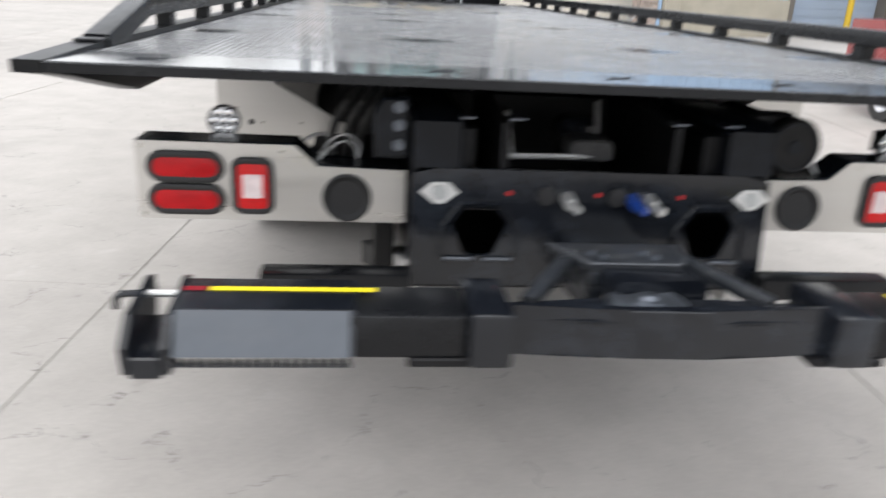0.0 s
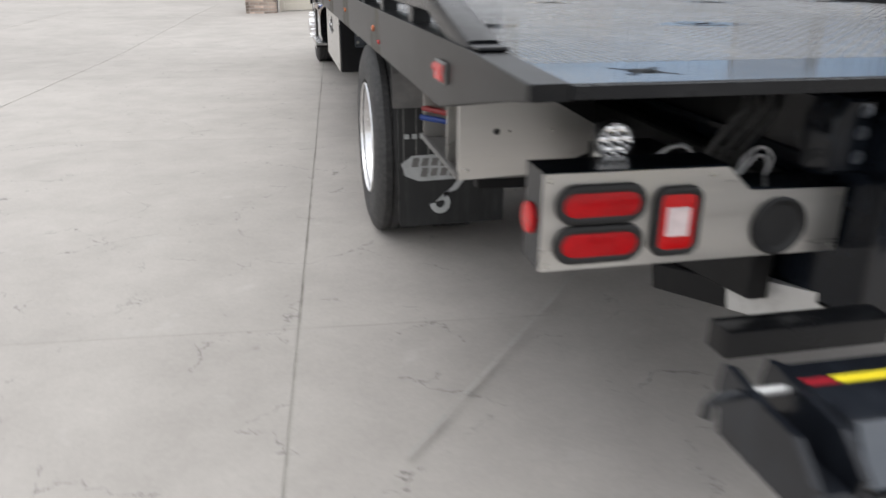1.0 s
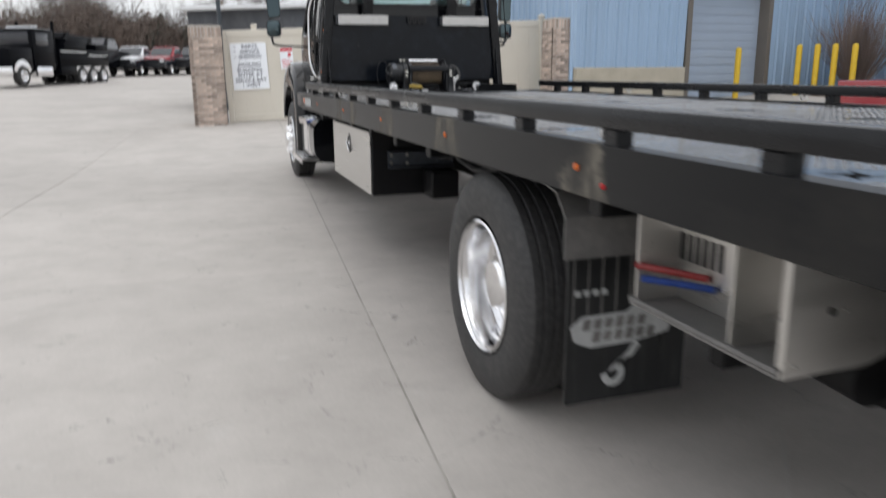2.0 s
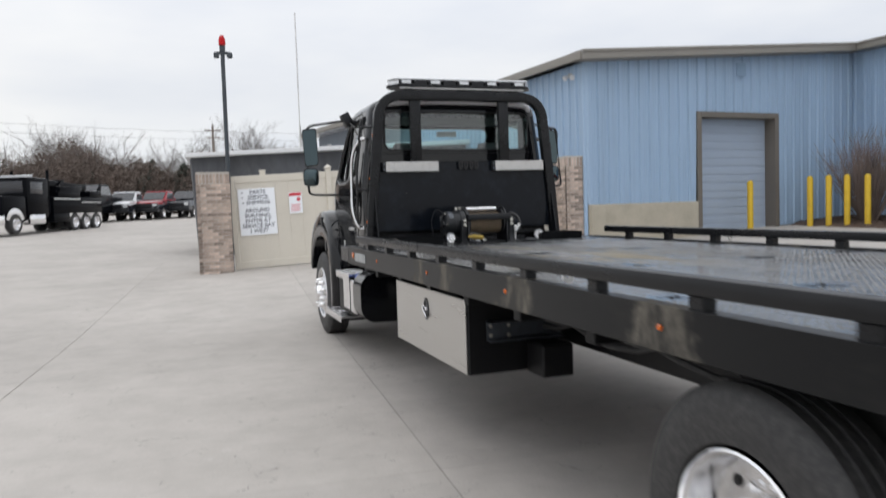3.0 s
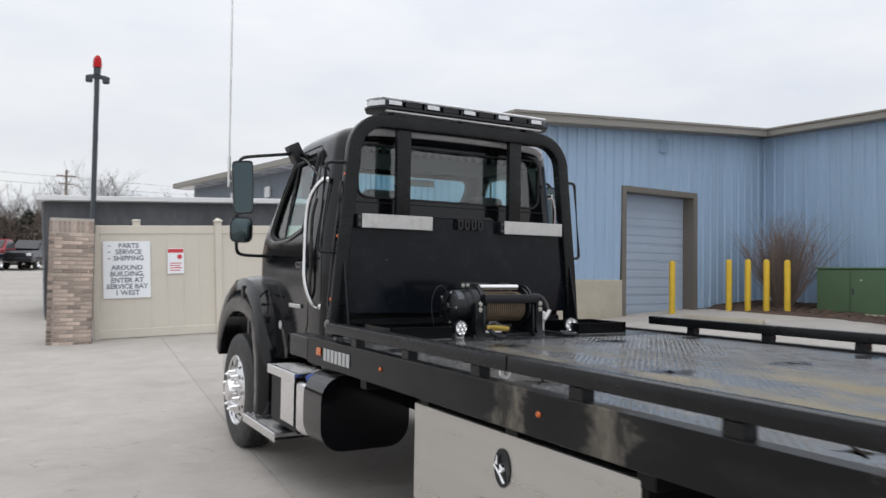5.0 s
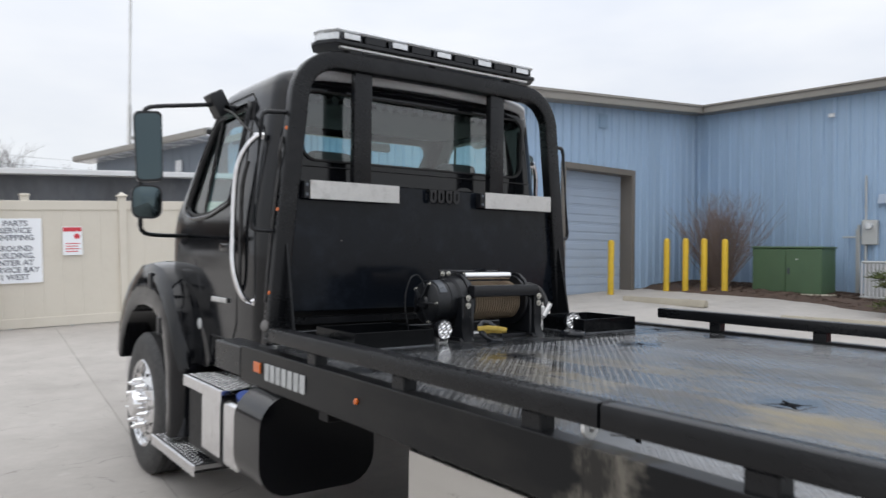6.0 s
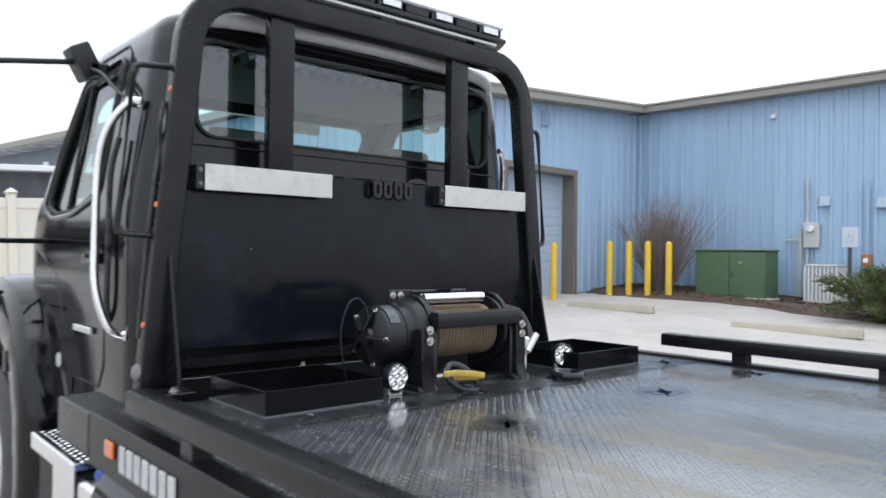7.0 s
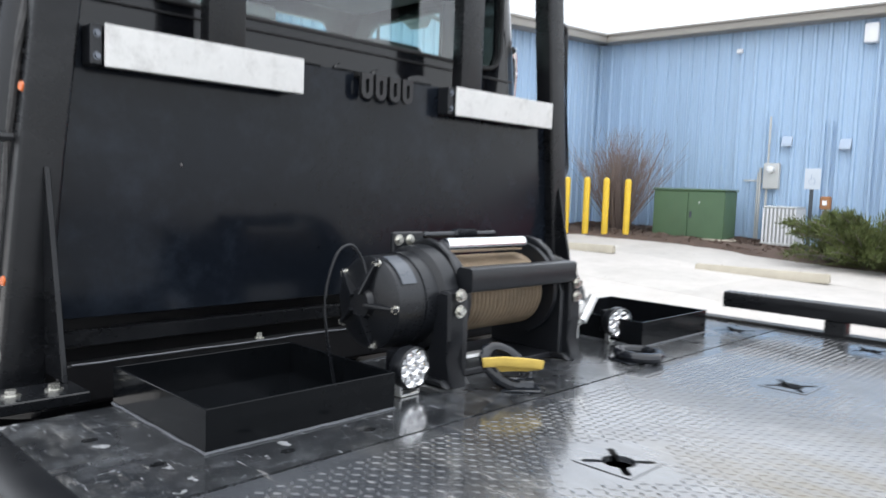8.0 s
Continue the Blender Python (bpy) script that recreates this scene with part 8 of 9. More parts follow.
def fuel_tank_and_steps():
    for sx in (-1, 1):
        bm = B()
        sweep(bm, [(sx * 0.875, 11.08, 0.645), (sx * 0.875, 11.405, 0.645)], rrect(0.61, 0.47, 0.15, 6), up=(0, 0, 1))
        bmesh.ops.bevel(bm, geom=[e for e in bm.edges if len(e.link_faces) == 2 and e.calc_face_angle(0) > 1.2], offset=0.03, segments=3, affect="EDGES")
        part("fuel_tank", bm, M_BLACK, truck, "black rounded fuel tank")
        # after-treatment box with bright cover and tread top
        bm = B()
        box(bm, sx * 0.66, sx * 1.150, 11.62, 12.22, 0.42, 0.80, 0.015)
        eb = part("battery_box", bm, M_DARK, truck, "step-top battery box with bright covers")
        bm = B()
        box(bm, sx * 1.151, sx * 1.165, 11.66, 11.94, 0.47, 0.785, 0.005)
        part("cover", bm, M_ALU, eb, "bright aluminium cover")
        bm = B()
        box(bm, sx * 0.98, sx * 1.17, 11.41, 11.60, 0.45, 0.79, 0.035, 3)
        part("fluid_tank", bm, M_ALU, eb, "bright aluminium fluid tank")
        bm = B()
        cyl(bm, (sx * 1.10, 11.46, 0.79), (sx * 1.12, 11.44, 0.835), 0.035, seg=16)
        part("blue_cap", bm, M_BLUEHOSE, eb, "blue filler cap")
        bm = B()
        tube(bm, [(sx * 0.98, 11.20, 0.89), (sx * 1.04, 11.30, 0.90), (sx * 1.04, 11.42, 0.89), (sx * 0.92, 11.50, 0.86)], 0.014, 8)
        part("hose", bm, M_RUBBER, eb)
        for (x0, x1, y0, y1, z0, z1) in ((0.93, 1.175, 11.61, 12.24, 0.805, 0.835), (0.96, 1.20, 11.95, 12.82, 0.34, 0.37)):
            bm = B()
            box(bm, sx * x0, sx * x1, y0, y1, z0, z1, 0.004)
            st = part("step", bm, M_ALU, truck, "aluminium tread-plate step")
            bm = B()
            box(bm, sx * (x1 - 0.004), sx * (x1 + 0.002), y0, y1, z0 - 0.035, z1 - 0.004, 0.002)
            part("step_lip", bm, M_ALU, st)
            verts, faces = [], []
            nx, ny = int((x1 - x0 - 0.02) / 0.024), int((y1 - y0 - 0.02) / 0.024)
            for i in range(nx):
                for j in range(ny):
                    cx, cy, s = sx * (x0 + 0.02 + i * 0.024), y0 + 0.02 + j * 0.024, 1 if (i + j) % 2 else -1
                    k = len(verts)
                    for a, b, h in ((-0.010, 0, 0), (0, -0.004, 0), (0.010, 0, 0), (0, 0.004, 0), (0, 0, 0.003)):
                        verts.append((cx + 0.707 * a - 0.707 * s * b, cy + 0.707 * s * a + 0.707 * b, z1 + 0.0003 + h))
                    faces += [(k, k + 1, k + 4), (k + 1, k + 2, k + 4), (k + 2, k + 3, k + 4), (k + 3, k, k + 4)]
            me = bpy.data.meshes.new("tread_pattern")
            me.from_pydata(verts, [], faces)
            me.materials.append(M_ALU)
            tagged(part("tread_pattern", me, None, st), kind="stuff")
        for yy in (12.0, 12.6):
            bm = B()
            box(bm, sx * 0.70, sx * 1.19, yy, yy + 0.05, 0.31, 0.339, 0.004)
            box(bm, sx * 0.70, sx * 0.76, yy, yy + 0.05, 0.339, 0.95, 0.004)
            part("step_bracket", bm, M_DARK, truck)


fuel_tank_and_steps()


def toolbox():
    for sx in (-1, 1):
        bm = B()
        box(bm, sx * 0.58, sx * 1.168, 8.345, 9.835, 0.478, 0.932, 0.006)
        tb = part("toolbox", bm, M_DARK, truck, "black underbed toolbox with a bright steel door")
        bm = B()
        box(bm, sx * 1.169, sx * 1.181, 8.36, 9.83, 0.482, 0.926, 0.003)
        dr = part("toolbox_door", bm, M_STAINLESS, tb, "smooth bright stainless door")
        bm = B()
        pts = [(9.09 + 0.055 * math.cos(radians(q)), 0.79 + 0.075 * math.sin(radians(q))) for q in range(0, 360, 20)]
        prism(bm, pts, "yz", sx * 1.1815, sx * 1.186)
        part("latch_bezel", bm, M_PLASTIC, dr)
        bm = B()
        tube(bm, [(sx * 1.19, 9.11, 0.835), (sx * 1.20, 9.115, 0.80), (sx * 1.20, 9.08, 0.77), (sx * 1.195, 9.06, 0.74)], 0.008, 6)
        lathe(bm, [(0, 0), (0.018, 0), (0.015, 0.008), (0, 0.009)], (sx * 1.186, 9.09, 0.79), (sx, 0, 0), 12)
        part("latch", bm, M_CHROME, dr)
        bm = B()
        sec = [(8.262, 0.678), (8.335, 0.678), (8.335, 0.792), (8.262, 0.792), (8.262, 0.784), (8.325, 0.781), (8.325, 0.689), (8.262, 0.686)]
        prism(bm, sec, "yz", sx * 0.58, sx * 1.06, 0.002)
        gc = part("guard_channel", bm, M_GALV, tb, "dull galvanised steel channel")
        for bx_, bz_ in ((1.035, 0.71), (1.035, 0.765), (0.92, 0.705), (0.92, 0.765)):
            q = bolt(0.008, 0.008)
            bmesh.ops.transform(q, matrix=Matrix.Translation((sx * bx_, 8.325, bz_)) @ Matrix.Rotation(radians(90), 4, "X"), verts=q.verts)
            part("bolt", q, M_ZINC, gc)
        bm = B()
        box(bm, sx * 0.60, sx * 0.80, 8.12, 8.34, 0.47, 0.66, 0.01)
        part("valve_box", bm, M_DARK, tb)


toolbox()


def rear_quarter():
    for sx in (-1, 1):
        # mud flap with bracket
        bm = B()
        prism(bm, [(sx * 0.684, 0.19), (sx * 1.155, 0.185), (sx * 1.165, 0.20), (sx * 1.165, 0.74), (sx * 0.684, 0.74)], "xz", 5.372, 5.384, 0.002)
        fl = part("mud_flap", bm, M_FLAP, truck, "black rubber mud flap with a worn grey emblem")
        rb = random.Random(8)
        for i in range(9):
            bm = B()
            x = 0.70 + i * 0.055
            zr = rb.uniform(0.42, 0.60)
            box(bm, sx * x, sx * (x + rb.uniform(0.003, 0.007)), 5.369, 5.3715, zr, 0.72)
            part("flap_rib", bm, M_DUSTY, fl)
        # emblem: plain hull shape, two bars and a hook
        bm = B()
        cx, cz = sx * 0.955, 0.455
        prism(bm, [(cx - 0.20, cz + 0.02), (cx - 0.15, cz + 0.055), (cx + 0.02, cz + 0.06), (cx + 0.06, cz + 0.095), (cx + 0.13, cz + 0.075), (cx + 0.21, cz + 0.03), (cx + 0.19, cz - 0.03), (cx + 0.05, cz - 0.055), (cx - 0.12, cz - 0.06), (cx - 0.18, cz - 0.035)], "xz", 5.3655, 5.3685)
        part("emblem", bm, M_GREYPRINT, fl)
        for dz, x0, n in ((0.026, -0.155, 6), (-0.020, -0.115, 6)):
            for k in range(n):
                bm = B()
                xk = cx + x0 + k * 0.043
                hk = 0.017 if k % 3 else 0.020
                prism(bm, [(xk, cz + dz - hk), (xk + 0.030, cz + dz - hk), (xk + 0.037, cz + dz + hk), (xk + 0.009, cz + dz + hk)], "xz", 5.3630, 5.3652)
                part("emblem_bar", bm, M_DUSTY, fl)
        bm = B()
        hook = [(cx + 0.07, 5.367, cz - 0.06), (cx + 0.04, 5.367, cz - 0.10), (cx - 0.01, 5.367, cz - 0.135)] + [(cx - 0.025 + 0.034 * math.cos(radians(q)), 5.367, cz - 0.165 + 0.036 * math.sin(radians(q))) for q in range(60, -210, -30)]
        sweep(bm, hook, rrect(0.026, 0.003, 0.001, 1), up=(0, 1, 0))
        part("emblem_hook", bm, M_GREYPRINT, fl)
        for k in range(4):
            bm = B()
            box(bm, cx - 0.185 + k * 0.034, cx - 0.163 + k * 0.034, 5.3655, 5.3685, cz + 0.13, cz + 0.150)
            part("text_bar", bm, M_GREYPRINT, fl)
        # steel quarter bracket over the tyre
        bm = B()
        prism(bm, [(5.355, 0.72), (5.361, 0.72), (5.361, 0.86), (5.43, 0.935), (5.60, 0.965), (5.60, 0.972), (5.425, 0.942), (5.355, 0.865)], "yz", sx * 0.70, sx * 1.19, 0.0)
        part("quarter_guard", bm, M_DUSTY, truck, "dusty bent steel quarter guard")
        # chain locker with stainless end panel
        bm = B()
        prism(bm, [(sx * 1.20, 0.705), (sx * 1.20, 1.034), (sx * 1.06, 1.034), (sx * 0.73, 0.852), (sx * 0.775, 0.775), (sx * 0.95, 0.715)], "xz", 4.295, 4.303, 0.0)
        lk = part("chain_locker", bm, M_STAINLESS, truck, "open stainless chain locker beneath the bed")
        bm = B()
        box(bm, sx * 1.195, sx * 1.20, 4.304, 4.318, 0.728, 1.034, 0.001)
        part("edge_strip", bm, M_STAINLESS, lk)
        bm = B()
        box(bm, sx * 1.054, sx * 1.198, 4.478, 4.486, 0.716, 1.034, 0.001)
        part("side_plate", bm, M_STAINLESS, lk)
        bm = B()
        box(bm, sx * 1.045, sx * 1.053, 4.304, 4.90, 0.715, 1.034, 0.001)
        part("back_panel", bm, M_STAINLESS, lk, "pale back panel")
        bm = B()
        box(bm, sx * 0.95, sx * 1.205, 4.304, 4.92, 0.702, 0.714, 0.003)
        box(bm, sx * 1.192, sx * 1.21, 4.304, 4.92, 0.7145, 0.727, 0.003)
        part("shelf", bm, M_DUSTY, lk)
        bm = B()
        box(bm, sx * 1.054, sx * 1.20, 4.89, 4.90, 0.715, 1.034, 0.001)
        part("end_panel", bm, M_STAINLESS, lk)
        for i in range(6):
            bm = B()
            y = 4.70 + i * 0.034
            box(bm, sx * 1.0535, sx * 1.056, y, y + 0.020, 0.835, 0.915, 0.001)
            part("chain_slot", bm, M_GROMMET, lk)
        for nm, mt, z, x in (("blue_line", M_BLUEHOSE, 0.772, 1.13), ("red_line", M_REDHOSE, 0.795, 1.11)):
            bm = B()
            tube(bm, [(sx * (x + 0.09), 4.84 if nm == "blue_line" else 4.90, z + 0.03), (sx * (x + 0.02), 4.80 if nm == "blue_line" else 4.83, z + 0.022), (sx * 1.057, 4.72 if nm == "blue_line" else 4.75, z + 0.012)], 0.011, 8)
            part(nm, bm, mt, lk)
        bm = B()
        lathe(bm, [(0, 0), (0.011, 0), (0.009, 0.004), (0, 0.005)], (sx * 1.08, 4.294, 0.855), (0, -1, 0), 10)
        part("grommet", bm, M_GROMMET, lk)
        for x, z in ((1.04, 0.855), (0.90, 0.855), (1.17, 0.735)):
            bm = B()
            lathe(bm, [(0, 0), (0.005, 0), (0, 0.003)], (sx * x, 4.294, z), (0, -1, 0), 8)
            part("rivet", bm, M_ZINC, lk)
        lk.matrix_basis = Matrix.Translation((-sx * 0.085, 0.145, -0.05))
        # tail lamp panel
        yb = 3.557
        loop = [(sx * 1.152, 0.707), (sx * 1.152, 0.910), (sx * 0.757, 0.908), (sx * 0.700, 0.855), (sx * 0.471, 0.850), (sx * 0.471, 0.707)]
        bm = B()
        prism(bm, loop, "xz", yb, yb + 0.003, 0.0)
        tp = part("tail_lamp_panel", bm, M_STAINLESS, truck, "brushed stainless tail lamp panel")
        bm = B()
        prism(bm, [(sx * 1.150, 0.709), (sx * 1.150, 0.912), (sx * 0.757, 0.912), (sx * 0.700, 0.858), (sx * 0.473, 0.853), (sx * 0.473, 0.709)], "xz", yb + 0.0035, yb + 0.115, 0.004)
        part("housing", bm, M_PANEL, tp, "black lamp housing")
        def lamp(cx, cz, w, h, r, lens, vertical=False):
            q = B()
            lp = [(x, yb - 0.006, z) for x, z in rrect_loop(cx, cz, w, h, r, 6)]
            sweep(q, lp, rrect(0.018, 0.016, 0.006, 2), up=(0, 1, 0), closed=True)
            gm = part("grommet", q, M_GROMMET, tp)
            q = B()
            prism(q, rrect_loop(cx, cz, w - 0.012, h - 0.012, max(0.005, r - 0.006), 6), "xz", yb - 0.012, yb - 0.0005, 0.004, 2)
            return part("lamp_lens", q, lens, gm)
        lamp(sx * 1.030, 0.846, 0.176, 0.064, 0.0315, M_RED)
        lamp(sx * 1.030, 0.762, 0.176, 0.064, 0.0315, M_RED)
        l3 = lamp(sx * 0.864, 0.800, 0.090, 0.132, 0.020, M_REDCLEAR)
        bm = B()
        box(bm, sx * 0.864 - 0.025, sx * 0.864 + 0.025, yb - 0.0145, yb - 0.0125, 0.770, 0.832, 0.002)
        part("reverse_window", bm, M_WHITELENS, l3.parent)
        bm = B()
        lathe(bm, [(0.064, 0.0), (0.064, -0.008), (0.058, -0.011), (0.051, -0.006), (0.046, -0.002), (0, -0.0015)], (sx * 0.624, yb - 0.0005, 0.774), (0, 1, 0), 32)
        part("rubber_plug", bm, M_GROMMET, tp, "round black rubber-lined opening")
        for x, z in ((1.138, 0.896), (0.79, 0.893), (0.485, 0.836), (1.138, 0.72), (0.485, 0.72)):
            bm = B()
            lathe(bm, [(0, 0), (0.006, 0), (0.005, 0.003), (0, 0.0035)], (sx * x, yb - 0.0003, z), (0, -1, 0), 8)
            part("screw", bm, M_ZINC, tp)
        bm = B()
        lathe(bm, [(0, 0), (0.034, 0), (0.034, 0.006), (0.03, 0.009), (0, 0.010)], (sx * 1.1505, yb + 0.075, 0.80), (sx, 0, 0), 20)
        part("side_reflector", bm, M_REDCLEAR, tp, "round red side reflector")
        work_lamp((sx * 0.954, 3.70, 0.880), 0, truck, 0.042)
        for k in range(2):
            bm = B()
            tube(bm, smooth_path([(sx * 0.70, 3.62, 0.862 - 0.004 * k), (sx * (0.675 - 0.01 * k), 3.63, 0.905 - 0.012 * k), (sx * 0.63, 3.64, 0.925 - 0.018 * k), (sx * (0.595 + 0.008 * k), 3.65, 0.895 - 0.01 * k), (sx * 0.60, 3.66, 0.855)], 5), 0.003, 6)
            part("lamp_wire", bm, M_WHITE, tp, "white lamp wire")
        bm = B()
        box(bm, sx * 0.55, sx * 0.75, 3.75, 4.3, 0.74, 0.80, 0.005)
        part("panel_bracket", bm, M_DARK, truck)


rear_quarter()


def tail_light_blockers():
    # black bulk added under the tail to block light from the pavement
    bm = B()
    box(bm, -0.70, 0.70, 4.74, 4.76, 0.56, 0.975, 0.004)
    part("blocker_crossmember", bm, M_DARK, truck, "black crossmember plate added to shade the ground under the tail")
    bm = B()
    lathe(bm, [(0, 0), (0.08, 0.004), (0.12, 0.03), (0.13, 0.06), (0.13, 0.72), (0.12, 0.75), (0.08, 0.776), (0, 0.78)], (-0.66, 4.78, 0.83), (0, 1, 0), 24)
    part("air_tank", bm, M_DARK, truck, "black air tank")
    for sx in (-1, 1):
        bm = B()
        prism(bm, [(3.72, 0.52), (4.70, 0.40), (4.82, 0.48), (4.82, 0.84), (3.72, 0.84)], "yz", sx * 0.49, sx * 0.55, 0.006)
        part("blocker_arm", bm, M_DARK, truck)
        bm = B()
        cyl(bm, (sx * 0.62, 4.62, 0.52), (sx * 0.62, 5.30, 0.56), 0.085, seg=20)
        part("blocker_cylinder", bm, M_DARK, truck)
    bm = B()
    box(bm, -0.95, 0.95, 4.84, 4.90, 0.50, 0.70, 0.006)
    part("blocker_bar", bm, M_DARK, truck)


tail_light_blockers()


def tow_mast():
    yb = 3.45
    bm = B()
    def octo(cx, cz, r):
        return [(cx + r * sx_ * 1.0, cz + r * sz_) for sx_, sz_ in ((-0.55, 0.95), (0.55, 0.95), (1, 0.35), (0.55, -0.75), (0.25, -0.85), (-0.25, -0.85), (-0.55, -0.75), (-1, 0.35))]
    plate_with_holes(bm, [(-0.462, 0.575), (0.49, 0.575), (0.47, 0.87), (0.40, 0.885), (-0.40, 0.885), (-0.462, 0.87)], [octo(-0.285, 0.718, 0.072), octo(0.325, 0.718, 0.072)], "xz", yb, yb + 0.016)
    ms = part("tow_mast", bm, M_STEELGREY, truck, "black steel tow mast plate with two pockets")
    for x0, x1 in ((-0.462, -0.340), (0.345, 0.47)):
        bm = B()
        prism(bm, [(yb + 0.001, 0.886), (yb + 0.001, 1.0), (yb + 0.06, 1.02), (yb + 0.5, 1.02), (yb + 0.5, 0.886)], "yz", x0, x1, 0.004)
        part("cheek", bm, M_PANEL, ms)
    for x in (-0.23, 0.215):
        bm = B()
        prism(bm, [(yb + 0.02, 0.80), (yb + 0.02, 1.0), (yb + 0.6, 1.05), (yb + 0.6, 0.70)], "yz", x - 0.010, x + 0.010, 0.002)
        part("rib_plate", bm, M_DARK, ms)
    bm = B()
    box(bm, -0.46, 0.47, yb + 0.02, yb + 0.7, 0.56, 0.575, 0.003)
    part("mast_floor", bm, M_DARK, ms)
    for x0, x1 in ((-0.46, -0.445), (0.455, 0.47)):
        bm = B()
        prism(bm, [(yb + 0.017, 0.576), (4.30, 0.478), (4.60, 0.445), (4.68, 0.455), (4.72, 0.50), (4.78, 0.70), (4.78, 0.885), (yb + 0.017, 0.885)], "yz", x0, x1, 0.003)
        part("mast_side", bm, M_PANEL, ms)
    bm = B()
    box(bm, -0.44, 0.45, yb + 0.7, yb + 0.72, 0.576, 0.98, 0.003)
    part("mast_back", bm, M_DARK, ms)
    for cx in (-0.285, 0.325):
        bm = B()
        box(bm, cx - 0.09, cx - 0.012, yb - 0.012, yb - 0.001, 0.645, 0.655, 0.003)
        box(bm, cx + 0.012, cx + 0.09, yb - 0.012, yb - 0.001, 0.645, 0.655, 0.003)
        part("pocket_lip", bm, M_GALV, ms)
        bm = B()
        sweep(bm, [(cx - 0.10, yb - 0.006, 0.66), (cx - 0.095, yb - 0.006, 0.74), (cx - 0.05, yb - 0.006, 0.80), (cx + 0.05, yb - 0.006, 0.80), (cx + 0.095, yb - 0.006, 0.74), (cx + 0.10, yb - 0.006, 0.66)], rrect(0.010, 0.016, 0.003, 1), up=(0, 1, 0))
        part("pocket_frame", bm, M_STEELGREY, ms)
    for x in (-0.392, 0.425):
        bm = B()
        prism(bm, [(x - 0.05, 0.824), (x - 0.022, 0.85), (x + 0.022, 0.85), (x + 0.05, 0.824), (x + 0.012, 0.795), (x - 0.012, 0.795)], "xz", yb - 0.003, yb - 0.0005)
        db = part("diamond_badge", bm, M_ALUSATIN, ms, "silver diamond badge")
        bm = B()
        lathe(bm, [(0, 0), (0.020, 0), (0.019, 0.002), (0, 0.002)], (x, yb - 0.0032, 0.824), (0, -1, 0), 16)
        part("badge_disc", bm, M_GREYPRINT, db)
    for x, m in ((-0.065, M_ALUSATIN), (0.105, M_BLUEHOSE), (0.15, M_ALUSATIN)):
        bm = B()
        cyl(bm, (x, yb, 0.818), (x, yb - 0.045, 0.81), 0.018, 0.016, 14)
        cyl(bm, (x, yb - 0.046, 0.81), (x + 0.012, yb - 0.075, 0.805), 0.012, 0.012, 12)
        part("hydraulic_coupler", bm, m, ms)
    for x in (-0.10, 0.085):
        bm = B()
        lathe(bm, [(0.024, 0), (0.024, 0.012), (0.015, 0.013), (0, 0.013)], (x - 0.02, yb - 0.0005, 0.822), (0, -1, 0), 14)
        part("coupler_cap", bm, M_GROMMET, ms)
    for x in (-0.215, 0.015, 0.235):
        bm = B()
        lathe(bm, [(0, 0), (0.007, 0), (0.006, 0.006), (0, 0.007)], (x, yb - 0.0005, 0.826), (0, -1, 0), 10)
        part("red_plug", bm, M_TRIMRED, ms)
    # black lumps on either side of the mast under the deck
    bm = B()
    lathe(bm, [(0, 0), (0.070, 0), (0.078, 0.010), (0.078, 0.045), (0.068, 0.05), (0.068, 0.40), (0, 0.40)], (0.585, 3.56, 0.945), (0, 1, 0), 26)
    hc = part("hydraulic_cylinder", bm, M_DARK, ms, "black hydraulic cylinder")
    bm = B()
    lathe(bm, [(0.0, -0.004), (0.018, -0.004), (0.020, 0.0)], (0.585, 3.56, 0.945), (0, 1, 0), 14)
    lathe(bm, [(0.058, -0.003), (0.066, -0.003), (0.066, 0.0)], (0.585, 3.56, 0.945), (0, 1, 0), 26)
    part("end_ring", bm, M_PANEL, hc)
    bm = B()
    box(bm, 0.475, 0.60, 3.60, 3.66, 0.86, 1.03, 0.01)
    part("cylinder_bracket", bm, M_DARK, hc)
    bm = B()
    prism(bm, [(-0.555, 0.89), (-0.468, 0.89), (-0.468, 1.045), (-0.535, 1.045), (-0.56, 1.0)], "xz", 3.52, 3.62, 0.008)
    rb = part("roller_block", bm, M_PANEL, ms)
    for z in (0.925, 0.975, 1.02):
        bm = bolt(0.010, 0.010)
        bmesh.ops.transform(bm, matrix=Matrix.Translation((-0.495, 3.52, z)) @ Matrix.Rotation(radians(90), 4, "X"), verts=bm.verts)
        part("bolt", bm, M_GALV, rb)
    for x in (-0.60, -0.64, -0.68):
        bm = B()
        tube(bm, smooth_path([(x, 3.80, 0.84), (x + 0.015, 3.74, 0.93), (x + 0.05, 3.72, 1.0), (x + 0.09, 3.80, 1.04)], 4), 0.011, 7)
        part("hose", bm, M_RUBBER, rb)
    bm = B()
    prism(bm, round_poly([(-0.045, 0.888), (0.085, 0.888), (0.078, 0.945), (-0.038, 0.945)], 0.02, 3), "xz", 3.56, 3.68, 0.006)
    part("bump_stop", bm, M_RUBBER, ms)
    # bent tops of the inner plates
    for x in (-0.335, -0.21, 0.21, 0.35):
        bm = B()
        box(bm, x - 0.012, x + 0.028, 3.47, 3.52, 1.004, 1.012, 0.002)
        part("plate_lip", bm, M_GALV, ms)
    # fittings in the dark bay
    bm = B()
    box(bm, -0.02, 0.10, yb + 0.30, yb + 0.42, 0.90, 0.97, 0.02)
    part("valve_block", bm, M_STEELGREY, ms)
    bm = B()
    tube(bm, [(-0.20, yb + 0.1, 0.90), (0.05, yb + 0.12, 0.90)], 0.008, 6)
    tube(bm, [(-0.20, yb + 0.1, 0.90), (-0.20, yb + 0.2, 1.0)], 0.008, 6)
